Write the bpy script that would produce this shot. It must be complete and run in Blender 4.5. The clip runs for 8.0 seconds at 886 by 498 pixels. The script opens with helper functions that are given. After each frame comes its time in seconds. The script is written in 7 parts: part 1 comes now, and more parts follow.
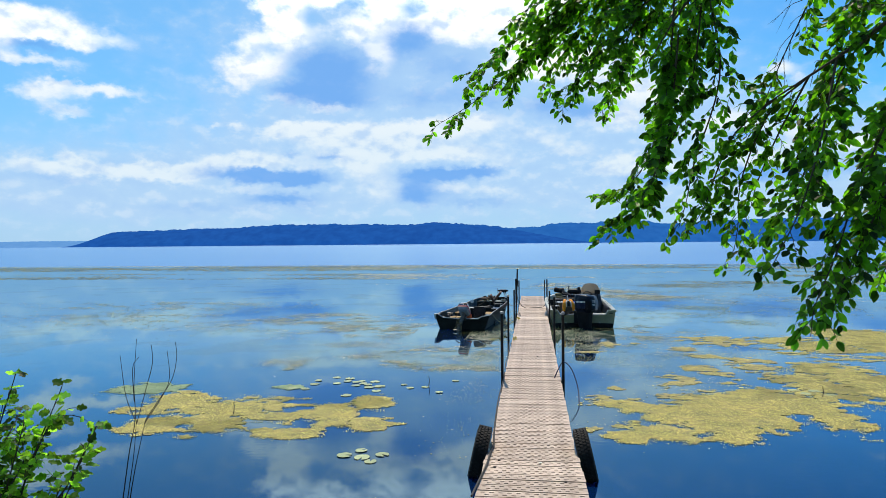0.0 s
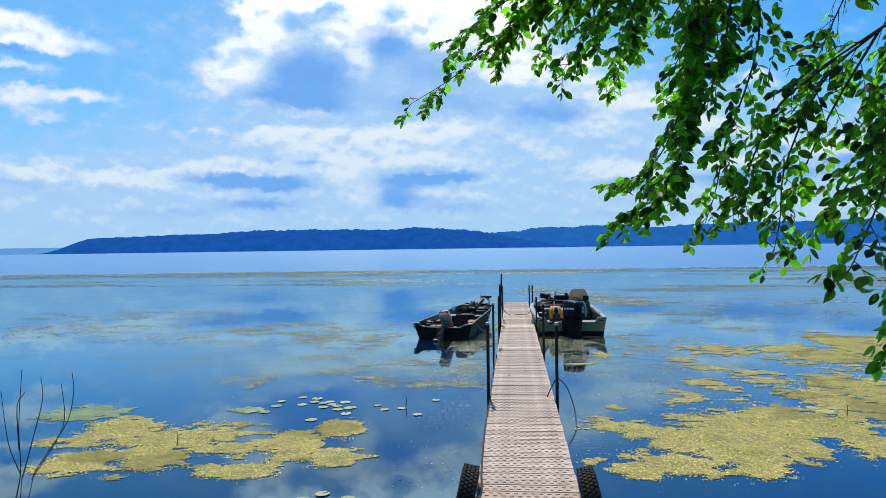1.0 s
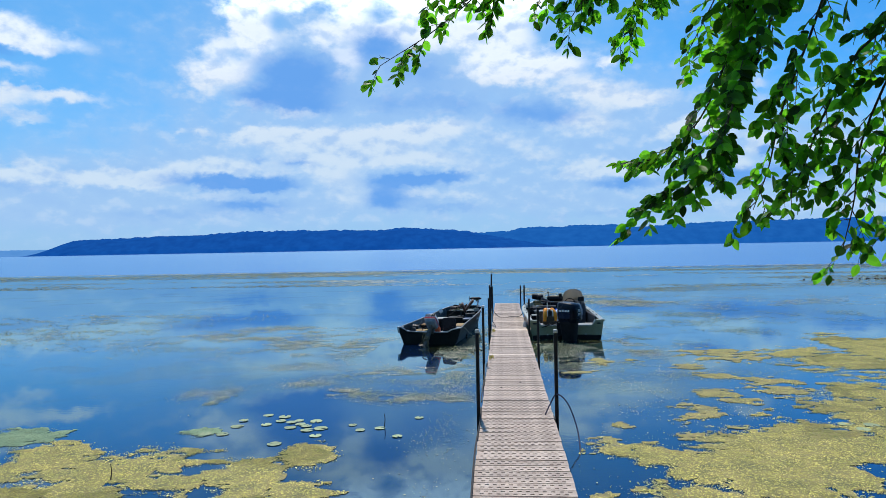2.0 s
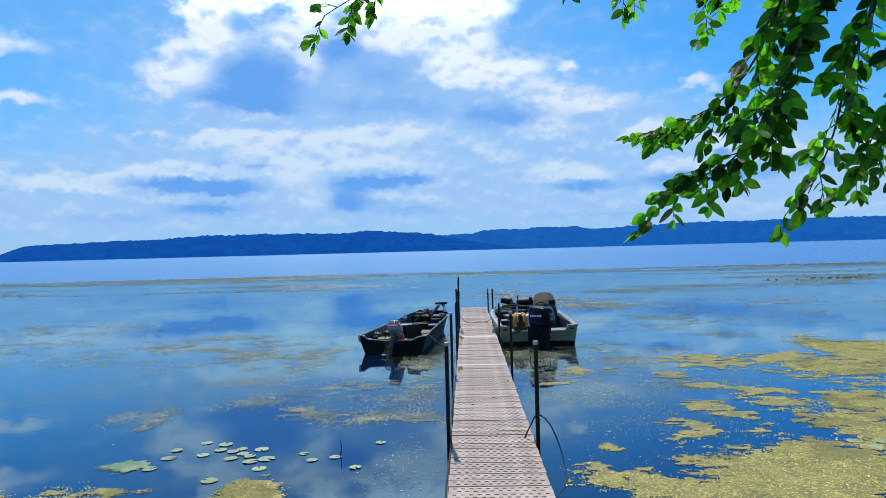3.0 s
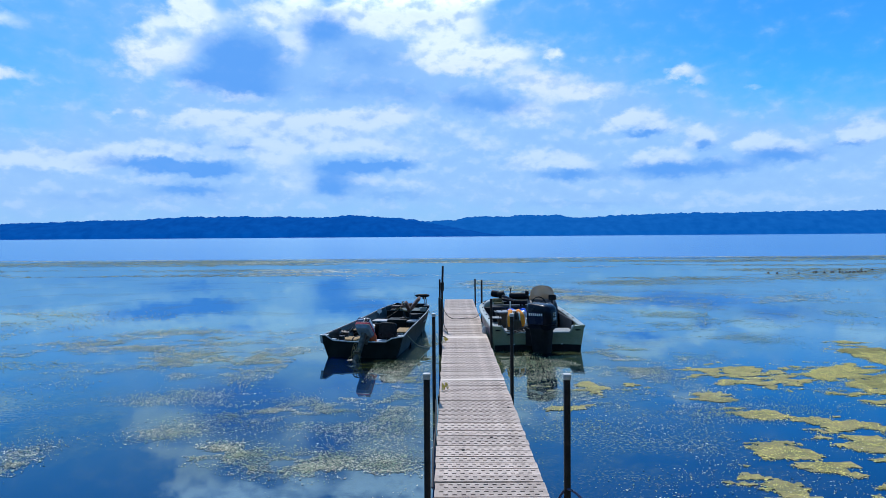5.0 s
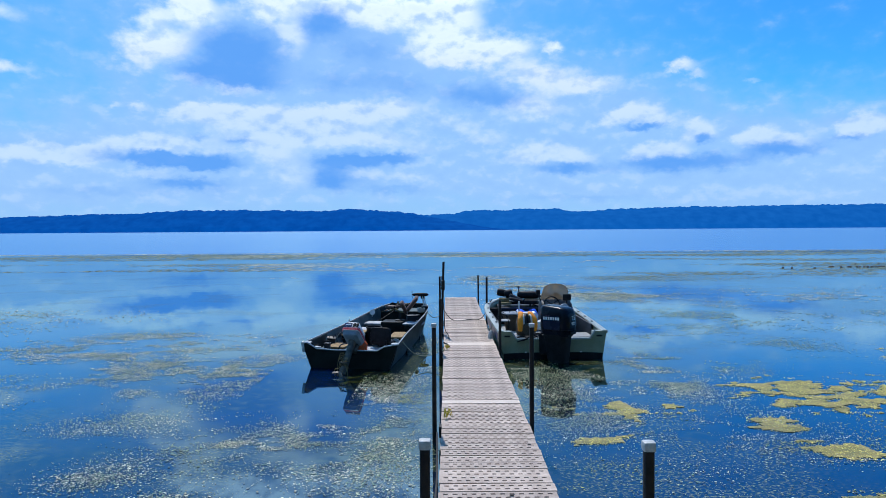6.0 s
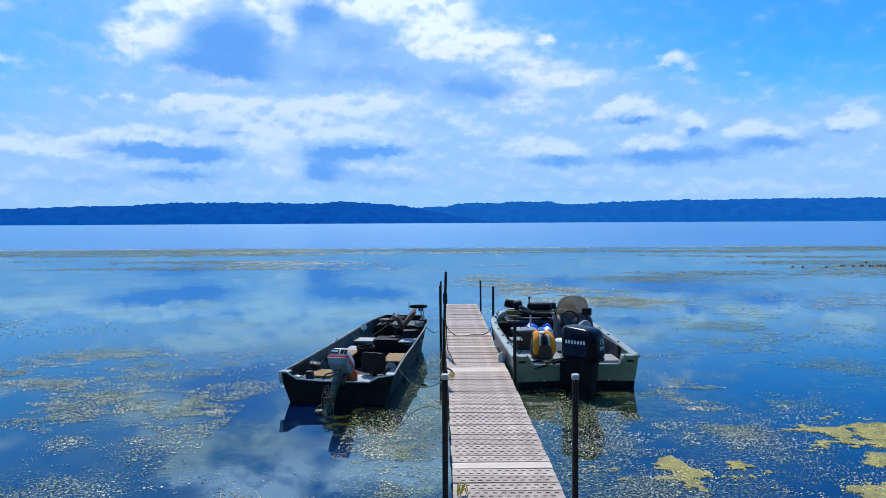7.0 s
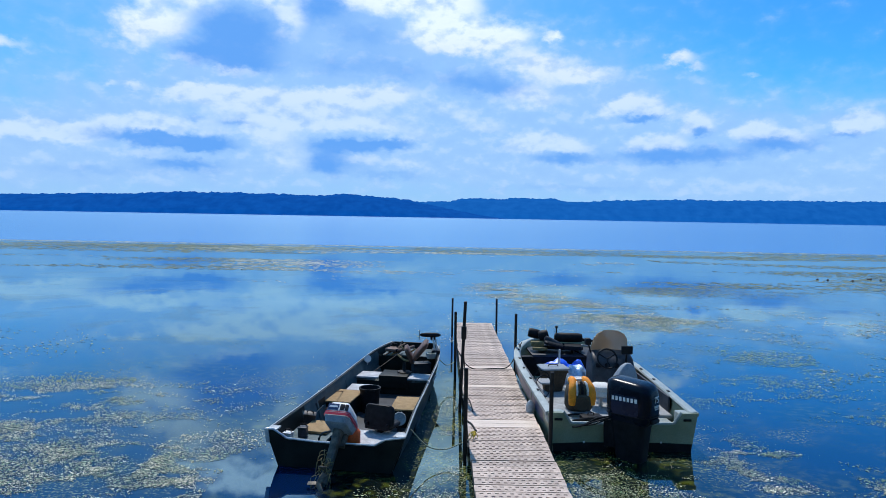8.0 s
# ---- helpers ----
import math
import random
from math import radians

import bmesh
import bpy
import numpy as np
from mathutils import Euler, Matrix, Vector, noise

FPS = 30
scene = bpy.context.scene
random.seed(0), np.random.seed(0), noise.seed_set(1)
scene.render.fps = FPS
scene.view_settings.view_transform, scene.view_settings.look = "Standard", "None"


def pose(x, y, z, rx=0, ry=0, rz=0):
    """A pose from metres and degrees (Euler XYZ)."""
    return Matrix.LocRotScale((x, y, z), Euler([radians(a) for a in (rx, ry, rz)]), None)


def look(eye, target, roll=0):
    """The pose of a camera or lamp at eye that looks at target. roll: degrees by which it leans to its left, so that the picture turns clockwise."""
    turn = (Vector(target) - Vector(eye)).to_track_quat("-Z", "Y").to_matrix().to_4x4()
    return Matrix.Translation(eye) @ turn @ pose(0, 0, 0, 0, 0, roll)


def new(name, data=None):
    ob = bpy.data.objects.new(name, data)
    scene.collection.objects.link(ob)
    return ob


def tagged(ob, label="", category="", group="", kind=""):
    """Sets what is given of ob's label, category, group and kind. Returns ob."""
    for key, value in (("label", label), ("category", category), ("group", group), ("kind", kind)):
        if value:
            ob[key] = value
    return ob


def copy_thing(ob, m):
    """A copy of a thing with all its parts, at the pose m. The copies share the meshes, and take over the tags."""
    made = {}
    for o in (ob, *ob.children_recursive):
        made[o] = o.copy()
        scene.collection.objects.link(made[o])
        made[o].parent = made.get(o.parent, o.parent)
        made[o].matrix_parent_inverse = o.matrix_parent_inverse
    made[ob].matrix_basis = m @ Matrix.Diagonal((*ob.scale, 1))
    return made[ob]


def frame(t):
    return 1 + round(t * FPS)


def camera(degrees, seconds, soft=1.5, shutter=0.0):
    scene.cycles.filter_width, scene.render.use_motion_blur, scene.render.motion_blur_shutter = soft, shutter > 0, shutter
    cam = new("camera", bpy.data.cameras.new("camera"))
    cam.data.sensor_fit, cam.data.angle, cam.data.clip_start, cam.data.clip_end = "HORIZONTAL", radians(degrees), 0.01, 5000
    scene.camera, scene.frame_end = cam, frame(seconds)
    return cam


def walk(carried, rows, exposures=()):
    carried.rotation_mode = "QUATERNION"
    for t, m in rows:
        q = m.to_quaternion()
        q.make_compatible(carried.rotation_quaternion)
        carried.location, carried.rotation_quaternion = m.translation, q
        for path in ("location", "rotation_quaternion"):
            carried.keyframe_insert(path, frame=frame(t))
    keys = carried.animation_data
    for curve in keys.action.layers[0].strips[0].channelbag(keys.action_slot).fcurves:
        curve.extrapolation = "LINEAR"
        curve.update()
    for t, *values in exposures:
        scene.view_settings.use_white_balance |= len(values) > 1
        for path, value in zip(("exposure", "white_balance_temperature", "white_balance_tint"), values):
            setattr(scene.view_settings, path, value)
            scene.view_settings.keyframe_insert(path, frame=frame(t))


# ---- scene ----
cam = camera(67.2, 8.0, soft=0.75)
PATH = [
    (0, (0.02, -1.129, 2.438), (-0.246, 0.853, 2.422), -0.5),
    (0.5, (-0.046, -0.492, 2.414), (-0.281, 1.494, 2.407), -0.7),
    (1, (-0.104, 0.125, 2.404), (-0.313, 2.114, 2.402), -0.8),
    (1.5, (-0.158, 0.735, 2.394), (-0.344, 2.726, 2.392), -1.0),
    (1.7, (-0.14, 0.99, 2.381), (-0.328, 2.982, 2.378), -1.0),
    (3, (-0.246, 2.441, 2.342), (-0.314, 4.44, 2.346), -1.5),
    (3.5, (-0.277, 3.023, 2.342), (-0.314, 5.023, 2.336), -1.2),
    (4, (-0.317, 3.696, 2.316), (-0.336, 5.695, 2.297), -1.0),
    (4.5, (-0.314, 4.381, 2.303), (-0.332, 6.38, 2.275), -0.7),
    (5.8, (-0.372, 6.582, 2.255), (-0.385, 8.581, 2.201), -0.2),
    (6, (-0.383, 6.937, 2.251), (-0.396, 8.936, 2.194), -0.4),
    (6.5, (-0.456, 7.825, 2.329), (-0.469, 9.824, 2.261), -0.1),
    (7, (-0.565, 8.708, 2.461), (-0.555, 10.706, 2.382), -0.3),
    (7.5, (-0.682, 9.537, 2.621), (-0.674, 11.535, 2.538), 0.4),
    (8, (-0.819, 10.374, 2.85), (-0.816, 12.372, 2.755), 1.0),
]
EXPOSE = [(0, 0.22, 7850, 10), (1, 0.12, 7350, 10), (1.5, 0.03, 7050, 10), (3, -0.02, 6650, 10), (4.5, -0.02, 6150, 10), (6, 0.0, 6200, 10), (8, 0.04, 6400, 10)]
walk(cam, [(t, look(eye, aim, roll)) for t, eye, aim, roll in PATH], EXPOSE)

# ---- world and sun ----
SUN_AZ, SUN_EL = -8.0, 56.0
w = bpy.data.worlds.new("sky")
scene.world = w
w.use_nodes = True
wt = w.node_tree
wt.nodes.clear()


def wn(kind, operation="", interpolation_type="", data_type="", blend_type=""):
    n = wt.nodes.new("ShaderNode" + kind)
    if operation:
        n.operation = operation
    if interpolation_type:
        n.interpolation_type = interpolation_type
    if data_type:
        n.data_type = data_type
    if blend_type:
        n.blend_type = blend_type
    return n


def wset(node, index, value):
    if isinstance(value, bpy.types.NodeSocket):
        wt.links.new(value, node.inputs[index])
    else:
        node.inputs[index].default_value = value


def wmath(op, a, b=0.0, c=0.0):
    n = wn("Math", operation=op)
    wset(n, 0, a), wset(n, 1, b), wset(n, 2, c)
    return n.outputs[0]


def wvec(op, a, b, out=0):
    n = wn("VectorMath", operation=op)
    wset(n, 0, a), wset(n, 1, b)
    return n.outputs[out]


def wramp(v, lo, hi):
    n = wn("MapRange", interpolation_type="SMOOTHSTEP")
    wset(n, 0, v), wset(n, 1, lo), wset(n, 2, hi)
    return n.outputs[0]


def wmix(f, a, b, blend="MIX"):
    n = wn("Mix", data_type="RGBA", blend_type=blend)
    wset(n, 0, f), wset(n, 6, a), wset(n, 7, b)
    return n.outputs[2]


def wnoise(vector, scale, detail, rough=0.55):
    n = wn("TexNoise")
    wset(n, "Vector", vector), wset(n, "Scale", scale), wset(n, "Detail", detail), wset(n, "Roughness", rough)
    return n


way = wn("TexCoord").outputs["Generated"]
axes = wn("SeparateXYZ")
wset(axes, 0, way)
azimuth = wmath("MULTIPLY", wmath("ARCTAN2", axes.outputs[0], axes.outputs[1]), 57.2958)
elevation = wmath("MULTIPLY", wmath("ARCSINE", axes.outputs[2]), 57.2958)
flat = wn("CombineXYZ")
wset(flat, 0, azimuth), wset(flat, 1, elevation)
place = wvec("MULTIPLY", flat.outputs[0], (1.0, 1.5, 0.0))
broad = wnoise(place, 0.16, 4, 0.55)
curl = wnoise(place, 0.9, 4, 0.55)
shift = wvec("MULTIPLY", wvec("SUBTRACT", broad.outputs[1], (0.5, 0.5, 0.5)), (1.3, 0.8, 0.0))
shift = wvec("ADD", shift, wvec("MULTIPLY", wvec("SUBTRACT", curl.outputs[1], (0.5, 0.5, 0.5)), (1.5, 1.3, 0.0)))
spot = wvec("ADD", flat.outputs[0], shift)


def puffs(rows, grow=1.0):
    """The sum of soft puffs: azimuth, elevation, half width, half height, weight."""
    total = 0.0
    for a, e, sa, se, k in rows:
        d = wvec("MULTIPLY", wvec("SUBTRACT", spot, (a, e, 0)), (1 / (sa * grow), 1 / (se * grow), 0))
        total = wmath("MULTIPLY_ADD", wmath("POWER", 0.3679, wvec("DOT_PRODUCT", d, d, 1)), k, total)
    return total


# azimuth, elevation, half width, half height, weight of each puff, bank by bank
VEIL = [(-11.0, 14.4, 14.08, 5.83, 1.1), (-11.1, 7.1, 18.45, 3.4, 1.1), (9.9, 9.9, 10.68, 3.4, 0.8), (21.1, 4.9, 18.45, 2.8, 1.35), (-31.8, 4.2, 15.54, 2.3, 1.15),
    (30.8, 4.6, 7.77, 3.4, 0.8)]
TALL_BANK = [(-22.9, 14.5, 2.53, 1.07, 1.2), (-24.3, 13.1, 1.36, 0.97, 0.5), (-24.0, 16.4, 1.26, 0.58, 0.5), (-20.6, 17.0, 2.19, 1.07, 1.0),
    (-12.9, 15.8, 1.26, 1.26, 0.85), (-14.7, 17.7, 2.43, 0.97, 0.8), (-8.7, 18.2, 2.67, 0.78, 1.1), (-4.9, 17.7, 2.91, 0.97, 1.1), (0.2, 17.8, 2.43, 1.46, 1.3),
    (-0.8, 15.5, 2.19, 0.97, 0.9), (3.8, 14.9, 3.64, 1.07, 1.25), (0.6, 14.4, 2.43, 0.68, 0.7), (-20.4, 12.1, 2.91, 0.34, 0.7), (-17.4, 11.4, 1.94, 0.34, 0.7),
    (-3.0, 19.6, 3.88, 1.17, 1.2), (1.4, 20.2, 2.91, 1.07, 1.1), (8.0, 12.8, 2.91, 0.87, 1.05), (11.5, 11.8, 2.67, 0.58, 1.05), (-21.0, 18.2, 1.4, 1.0, 1.1),
    (-17.8, 20.4, 1.6, 1.0, 1.1)]
HIGH_BANK = [(-21.4, 19.2, 1.6, 0.8, 1.2), (-17.0, 21.0, 2.2, 0.9, 1.3), (-14.0, 22.2, 2.0, 0.8, 1.0), (-12.8, 19.8, 1.6, 1.2, 1.0), (-8.4, 21.0, 2.6, 1.2, 0.9), (-2, 21.6, 3.0, 1.2, 0.8)]
MIDDLE_BANK = [(-9.8, 8.6, 6.8, 1.5, 0.5), (-17.4, 8.7, 5.3, 1.3, 0.4), (-21.7, 9.3, 1.46, 0.49, 0.9), (-20.0, 9.8, 1.46, 0.53, 0.9), (-18.3, 9.6, 1.46, 0.58, 0.9), (-16.1, 9.4, 1.65, 0.68, 0.9), (-13.8, 9.0, 1.94, 0.78, 0.9),
    (-11.1, 9.2, 2.14, 0.78, 0.9), (-8.7, 9.7, 1.94, 0.78, 0.9), (-6.3, 10.0, 1.94, 0.68, 0.85), (-3.9, 10.4, 1.75, 0.78, 0.85), (-11.1, 7.7, 3.4, 0.63, 0.8),
    (-6.3, 7.6, 2.91, 0.58, 0.75), (-15.2, 7.6, 2.23, 0.63, 0.8), (-26.3, 9.6, 0.58, 0.29, 0.7), (-24.6, 9.7, 0.68, 0.34, 0.8), (6.6, 10.4, 2.43, 0.87, 0.75),
    (9.0, 10.0, 2.14, 0.68, 0.6), (1.4, 8.9, 3.4, 0.87, 0.5), (3.3, 7.6, 1.65, 0.44, 0.75)]
LOW_BANK = [(-31.8, 5.9, 3.88, 0.58, 0.75), (-28.5, 6.1, 2.43, 0.58, 0.7), (-25.6, 6.7, 1.75, 0.58, 0.9), (-23.8, 7.1, 1.65, 0.63, 0.9), (-21.3, 6.9, 1.94, 0.63, 0.9),
    (-24.4, 4.6, 2.23, 0.39, 0.75), (-14.8, 6.5, 2.43, 0.87, 0.75), (-12.9, 4.7, 2.23, 1.17, 0.75), (-6.8, 4.7, 1.94, 0.39, 0.8), (-3.0, 4.4, 2.23, 0.39, 0.65),
    (-2.5, 6.7, 1.75, 0.63, 0.7), (5.5, 6.0, 1.46, 0.68, 0.7), (7.1, 6.2, 1.26, 0.68, 0.9), (8.8, 6.6, 1.36, 0.73, 1.05), (10.5, 6.5, 1.26, 0.68, 1.0),
    (11.9, 5.9, 1.07, 0.58, 0.8), (15.9, 6.0, 1.17, 0.58, 0.8), (17.4, 6.4, 1.26, 0.58, 1.0), (19.0, 6.3, 1.17, 0.58, 0.9)]
EAST_BANK = [(13.9, 9.0, 1.17, 0.58, 0.9), (15.2, 9.5, 1.26, 0.68, 1.1), (16.8, 9.1, 1.26, 0.58, 1.0), (18.3, 8.6, 0.97, 0.44, 0.8), (19.9, 7.3, 0.68, 0.49, 0.9),
    (20.6, 8.0, 0.78, 0.58, 1.1), (21.4, 7.4, 0.63, 0.49, 0.8), (9.2, 14.9, 0.63, 0.39, 0.9), (19.1, 13.0, 1.17, 0.49, 1.0), (20.4, 12.2, 0.73, 0.39, 0.7),
    (24.5, 11.3, 0.87, 0.29, 0.5), (23.8, 6.7, 1.17, 0.68, 0.9), (25.1, 7.1, 1.26, 0.63, 1.1), (26.5, 6.9, 1.17, 0.58, 1.0), (27.8, 6.5, 1.17, 0.58, 0.8),
    (30.6, 7.1, 0.87, 0.58, 0.9), (31.4, 7.5, 0.97, 0.58, 1.2), (32.5, 7.5, 1.07, 0.68, 1.1)]
WEST_BANK = [(-41.0, 15.3, 1.17, 1.26, 1.0), (-39.3, 15.4, 2.91, 0.44, 0.8), (-37.5, 15.8, 2.67, 0.78, 0.9), (-35.8, 14.8, 1.36, 0.49, 0.7),
    (-39.1, 13.5, 3.4, 0.39, 0.7), (-33.7, 15.7, 1.07, 0.68, 0.45), (-39.8, 16.6, 2.43, 0.68, 0.7), (-38.6, 11.3, 1.85, 0.58, 1.0), (-37.5, 12.1, 0.58, 0.39, 0.6),
    (-34.5, 11.9, 2.53, 0.44, 1.0), (-36.8, 10.0, 1.55, 0.49, 0.9), (-36.6, 6.4, 1.26, 0.49, 0.9), (-39.5, 5.9, 3.4, 0.58, 0.8), (-32.4, 5.9, 3.4, 0.58, 0.8),
    (-28.7, 5.6, 1.94, 0.58, 0.7)]
# the grey-blue cores where the cloud is too thick for the sun behind it
TALL_CORES = [(-17.1, 14.4, 3.01, 1.65, 1.5), (-19.5, 12.5, 2.33, 0.68, 1.0), (-16.5, 12.0, 1.94, 0.58, 0.7), (-11.0, 16.6, 1.94, 1.07, 0.45), (-6.8, 14.9, 3.11, 1.26, 0.65),
    (-9.2, 12.4, 5.34, 0.97, 0.5), (-3.4, 12.3, 2.91, 1.07, 0.35), (2.8, 11.4, 3.01, 0.97, 0.85), (5.4, 10.8, 2.43, 0.58, 0.4)]
LOW_CORES = [(-23.0, 5.8, 3.88, 0.49, 1.5), (-19.6, 5.4, 2.23, 0.44, 1.1), (-21.4, 3.9, 3.11, 0.44, 1.0), (-17.0, 7.3, 1.36, 0.34, 0.9), (-20.5, 7.7, 0.78, 0.29, 0.6),
    (-8.3, 5.8, 2.72, 0.53, 1.5), (-4.4, 6.2, 1.75, 0.39, 1.0), (-10.1, 4.4, 1.26, 0.78, 0.9), (-4.4, 3.4, 2.91, 0.34, 0.5), (16.3, 8.3, 1.46, 0.29, 1.1),
    (20.9, 7.0, 0.68, 0.29, 1.0), (10.2, 5.1, 2.72, 0.49, 1.0), (18.1, 5.2, 3.11, 0.73, 1.2), (22.8, 5.2, 1.94, 0.49, 0.6), (26.5, 6.0, 2.53, 0.58, 1.1),
    (31.0, 6.6, 1.26, 0.24, 0.8), (10.9, 2.6, 7.28, 0.29, 0.4), (-26.6, 3.1, 5.83, 0.39, 0.4)]
WEST_CORES = [(-10.0, 17.3, 1.75, 1.07, 0.8), (-39.1, 14.5, 1.65, 0.39, 0.8), (-38.3, 5.1, 4.37, 0.49, 0.4), (-8.3, 4.2, 2.91, 0.68, 0.5)]

billow = wnoise(place, 0.45, 6, 0.52)
above = wnoise(wvec("ADD", place, (-0.15, 0.9, 0.0)), 0.45, 6, 0.52)
ragged = wmath("SUBTRACT", billow.outputs[0], 0.5)
relief = wmath("SUBTRACT", billow.outputs[0], above.outputs[0])
overhead = wmath("MULTIPLY", wramp(elevation, 23.0, 36.0), wmath("MULTIPLY", wmath("SUBTRACT", broad.outputs[0], 0.50), 3.0))
veil = wramp(wmath("MULTIPLY_ADD", ragged, 0.9, puffs(VEIL, 1.1)), -0.05, 0.95)
thick = wmath("ADD", puffs(TALL_BANK + HIGH_BANK + MIDDLE_BANK + LOW_BANK + EAST_BANK + WEST_BANK, 1.1), overhead)
cover = wmath("MULTIPLY", wramp(wmath("MULTIPLY_ADD", ragged, 1.2, thick), 0.16, 1.02), 0.92)
core = wmath("MULTIPLY", wramp(wmath("MULTIPLY_ADD", ragged, 0.7, puffs(TALL_CORES + LOW_CORES + WEST_CORES, 1.15)), 0.05, 1.15), 0.85)

sky = wn("TexSky")
sky.sky_type, sky.sun_disc = "NISHITA", False
sky.air_density, sky.dust_density, sky.ozone_density = 1.0, 0.2, 2.0
sky.sun_elevation, sky.sun_rotation = radians(SUN_EL), radians(SUN_AZ)
tone = wmix(1.0, sky.outputs[0], (0.24, 0.90, 1.46, 1), "MULTIPLY")
pale = wmath("MULTIPLY", wramp(azimuth, 28.0, 2.0), 0.5)
tone = wmix(pale, tone, (2.0, 5.3, 9.7, 1))
haze = wmath("SUBTRACT", 1.0, wramp(elevation, 0.0, 13.0))
tone = wmix(wmath("MULTIPLY", haze, 0.75), tone, (3.5, 5.5, 8.9, 1))
tone = wmix(wmath("MULTIPLY", veil, 0.8), tone, (3.6, 5.9, 9.5, 1))
rim = wmath("ADD", 1.0, wmath("ADD", wmath("MULTIPLY", wramp(elevation, 13.0, 16.0), 0.12), wmath("MULTIPLY", wramp(elevation, 18.0, 21.0), 0.9)))
lit = wn("VectorMath", operation="SCALE")
wset(lit, 0, wmix(wramp(elevation, 7.0, 15.0), (5.9, 7.7, 9.9, 1), (7.8, 8.9, 10.4, 1))), wset(lit, 3, rim)
tone = wmix(cover, tone, lit.outputs[0])
folds = wmath("MULTIPLY", wramp(relief, 0.06, -0.22), wmath("MULTIPLY", wmath("MAXIMUM", cover, wmath("MULTIPLY", veil, 0.5)), 0.7))
tone = wmix(folds, tone, (2.8, 5.2, 9.4, 1))
crests = wmath("MULTIPLY", wramp(relief, 0.0, 0.22), wmath("MULTIPLY", veil, 0.32))
tone = wmix(crests, tone, (6.4, 8.0, 10.0, 1))
tone = wmix(core, tone, (1.0, 3.5, 9.0, 1))
glow = wn("Background")
wset(glow, 0, tone), wset(glow, 1, 0.1)
wt.links.new(glow.outputs[0], wn("OutputWorld").inputs[0])

sun = new("sun", bpy.data.lights.new("sun", "SUN"))
sun.data.energy, sun.data.angle, sun.data.color = 3.6, radians(0.6), (1.0, 0.95, 0.88)
toward = Vector((math.sin(radians(SUN_AZ)) * math.cos(radians(SUN_EL)), math.cos(radians(SUN_AZ)) * math.cos(radians(SUN_EL)), math.sin(radians(SUN_EL))))
sun.matrix_world = look(toward * 50, (0, 0, 0))


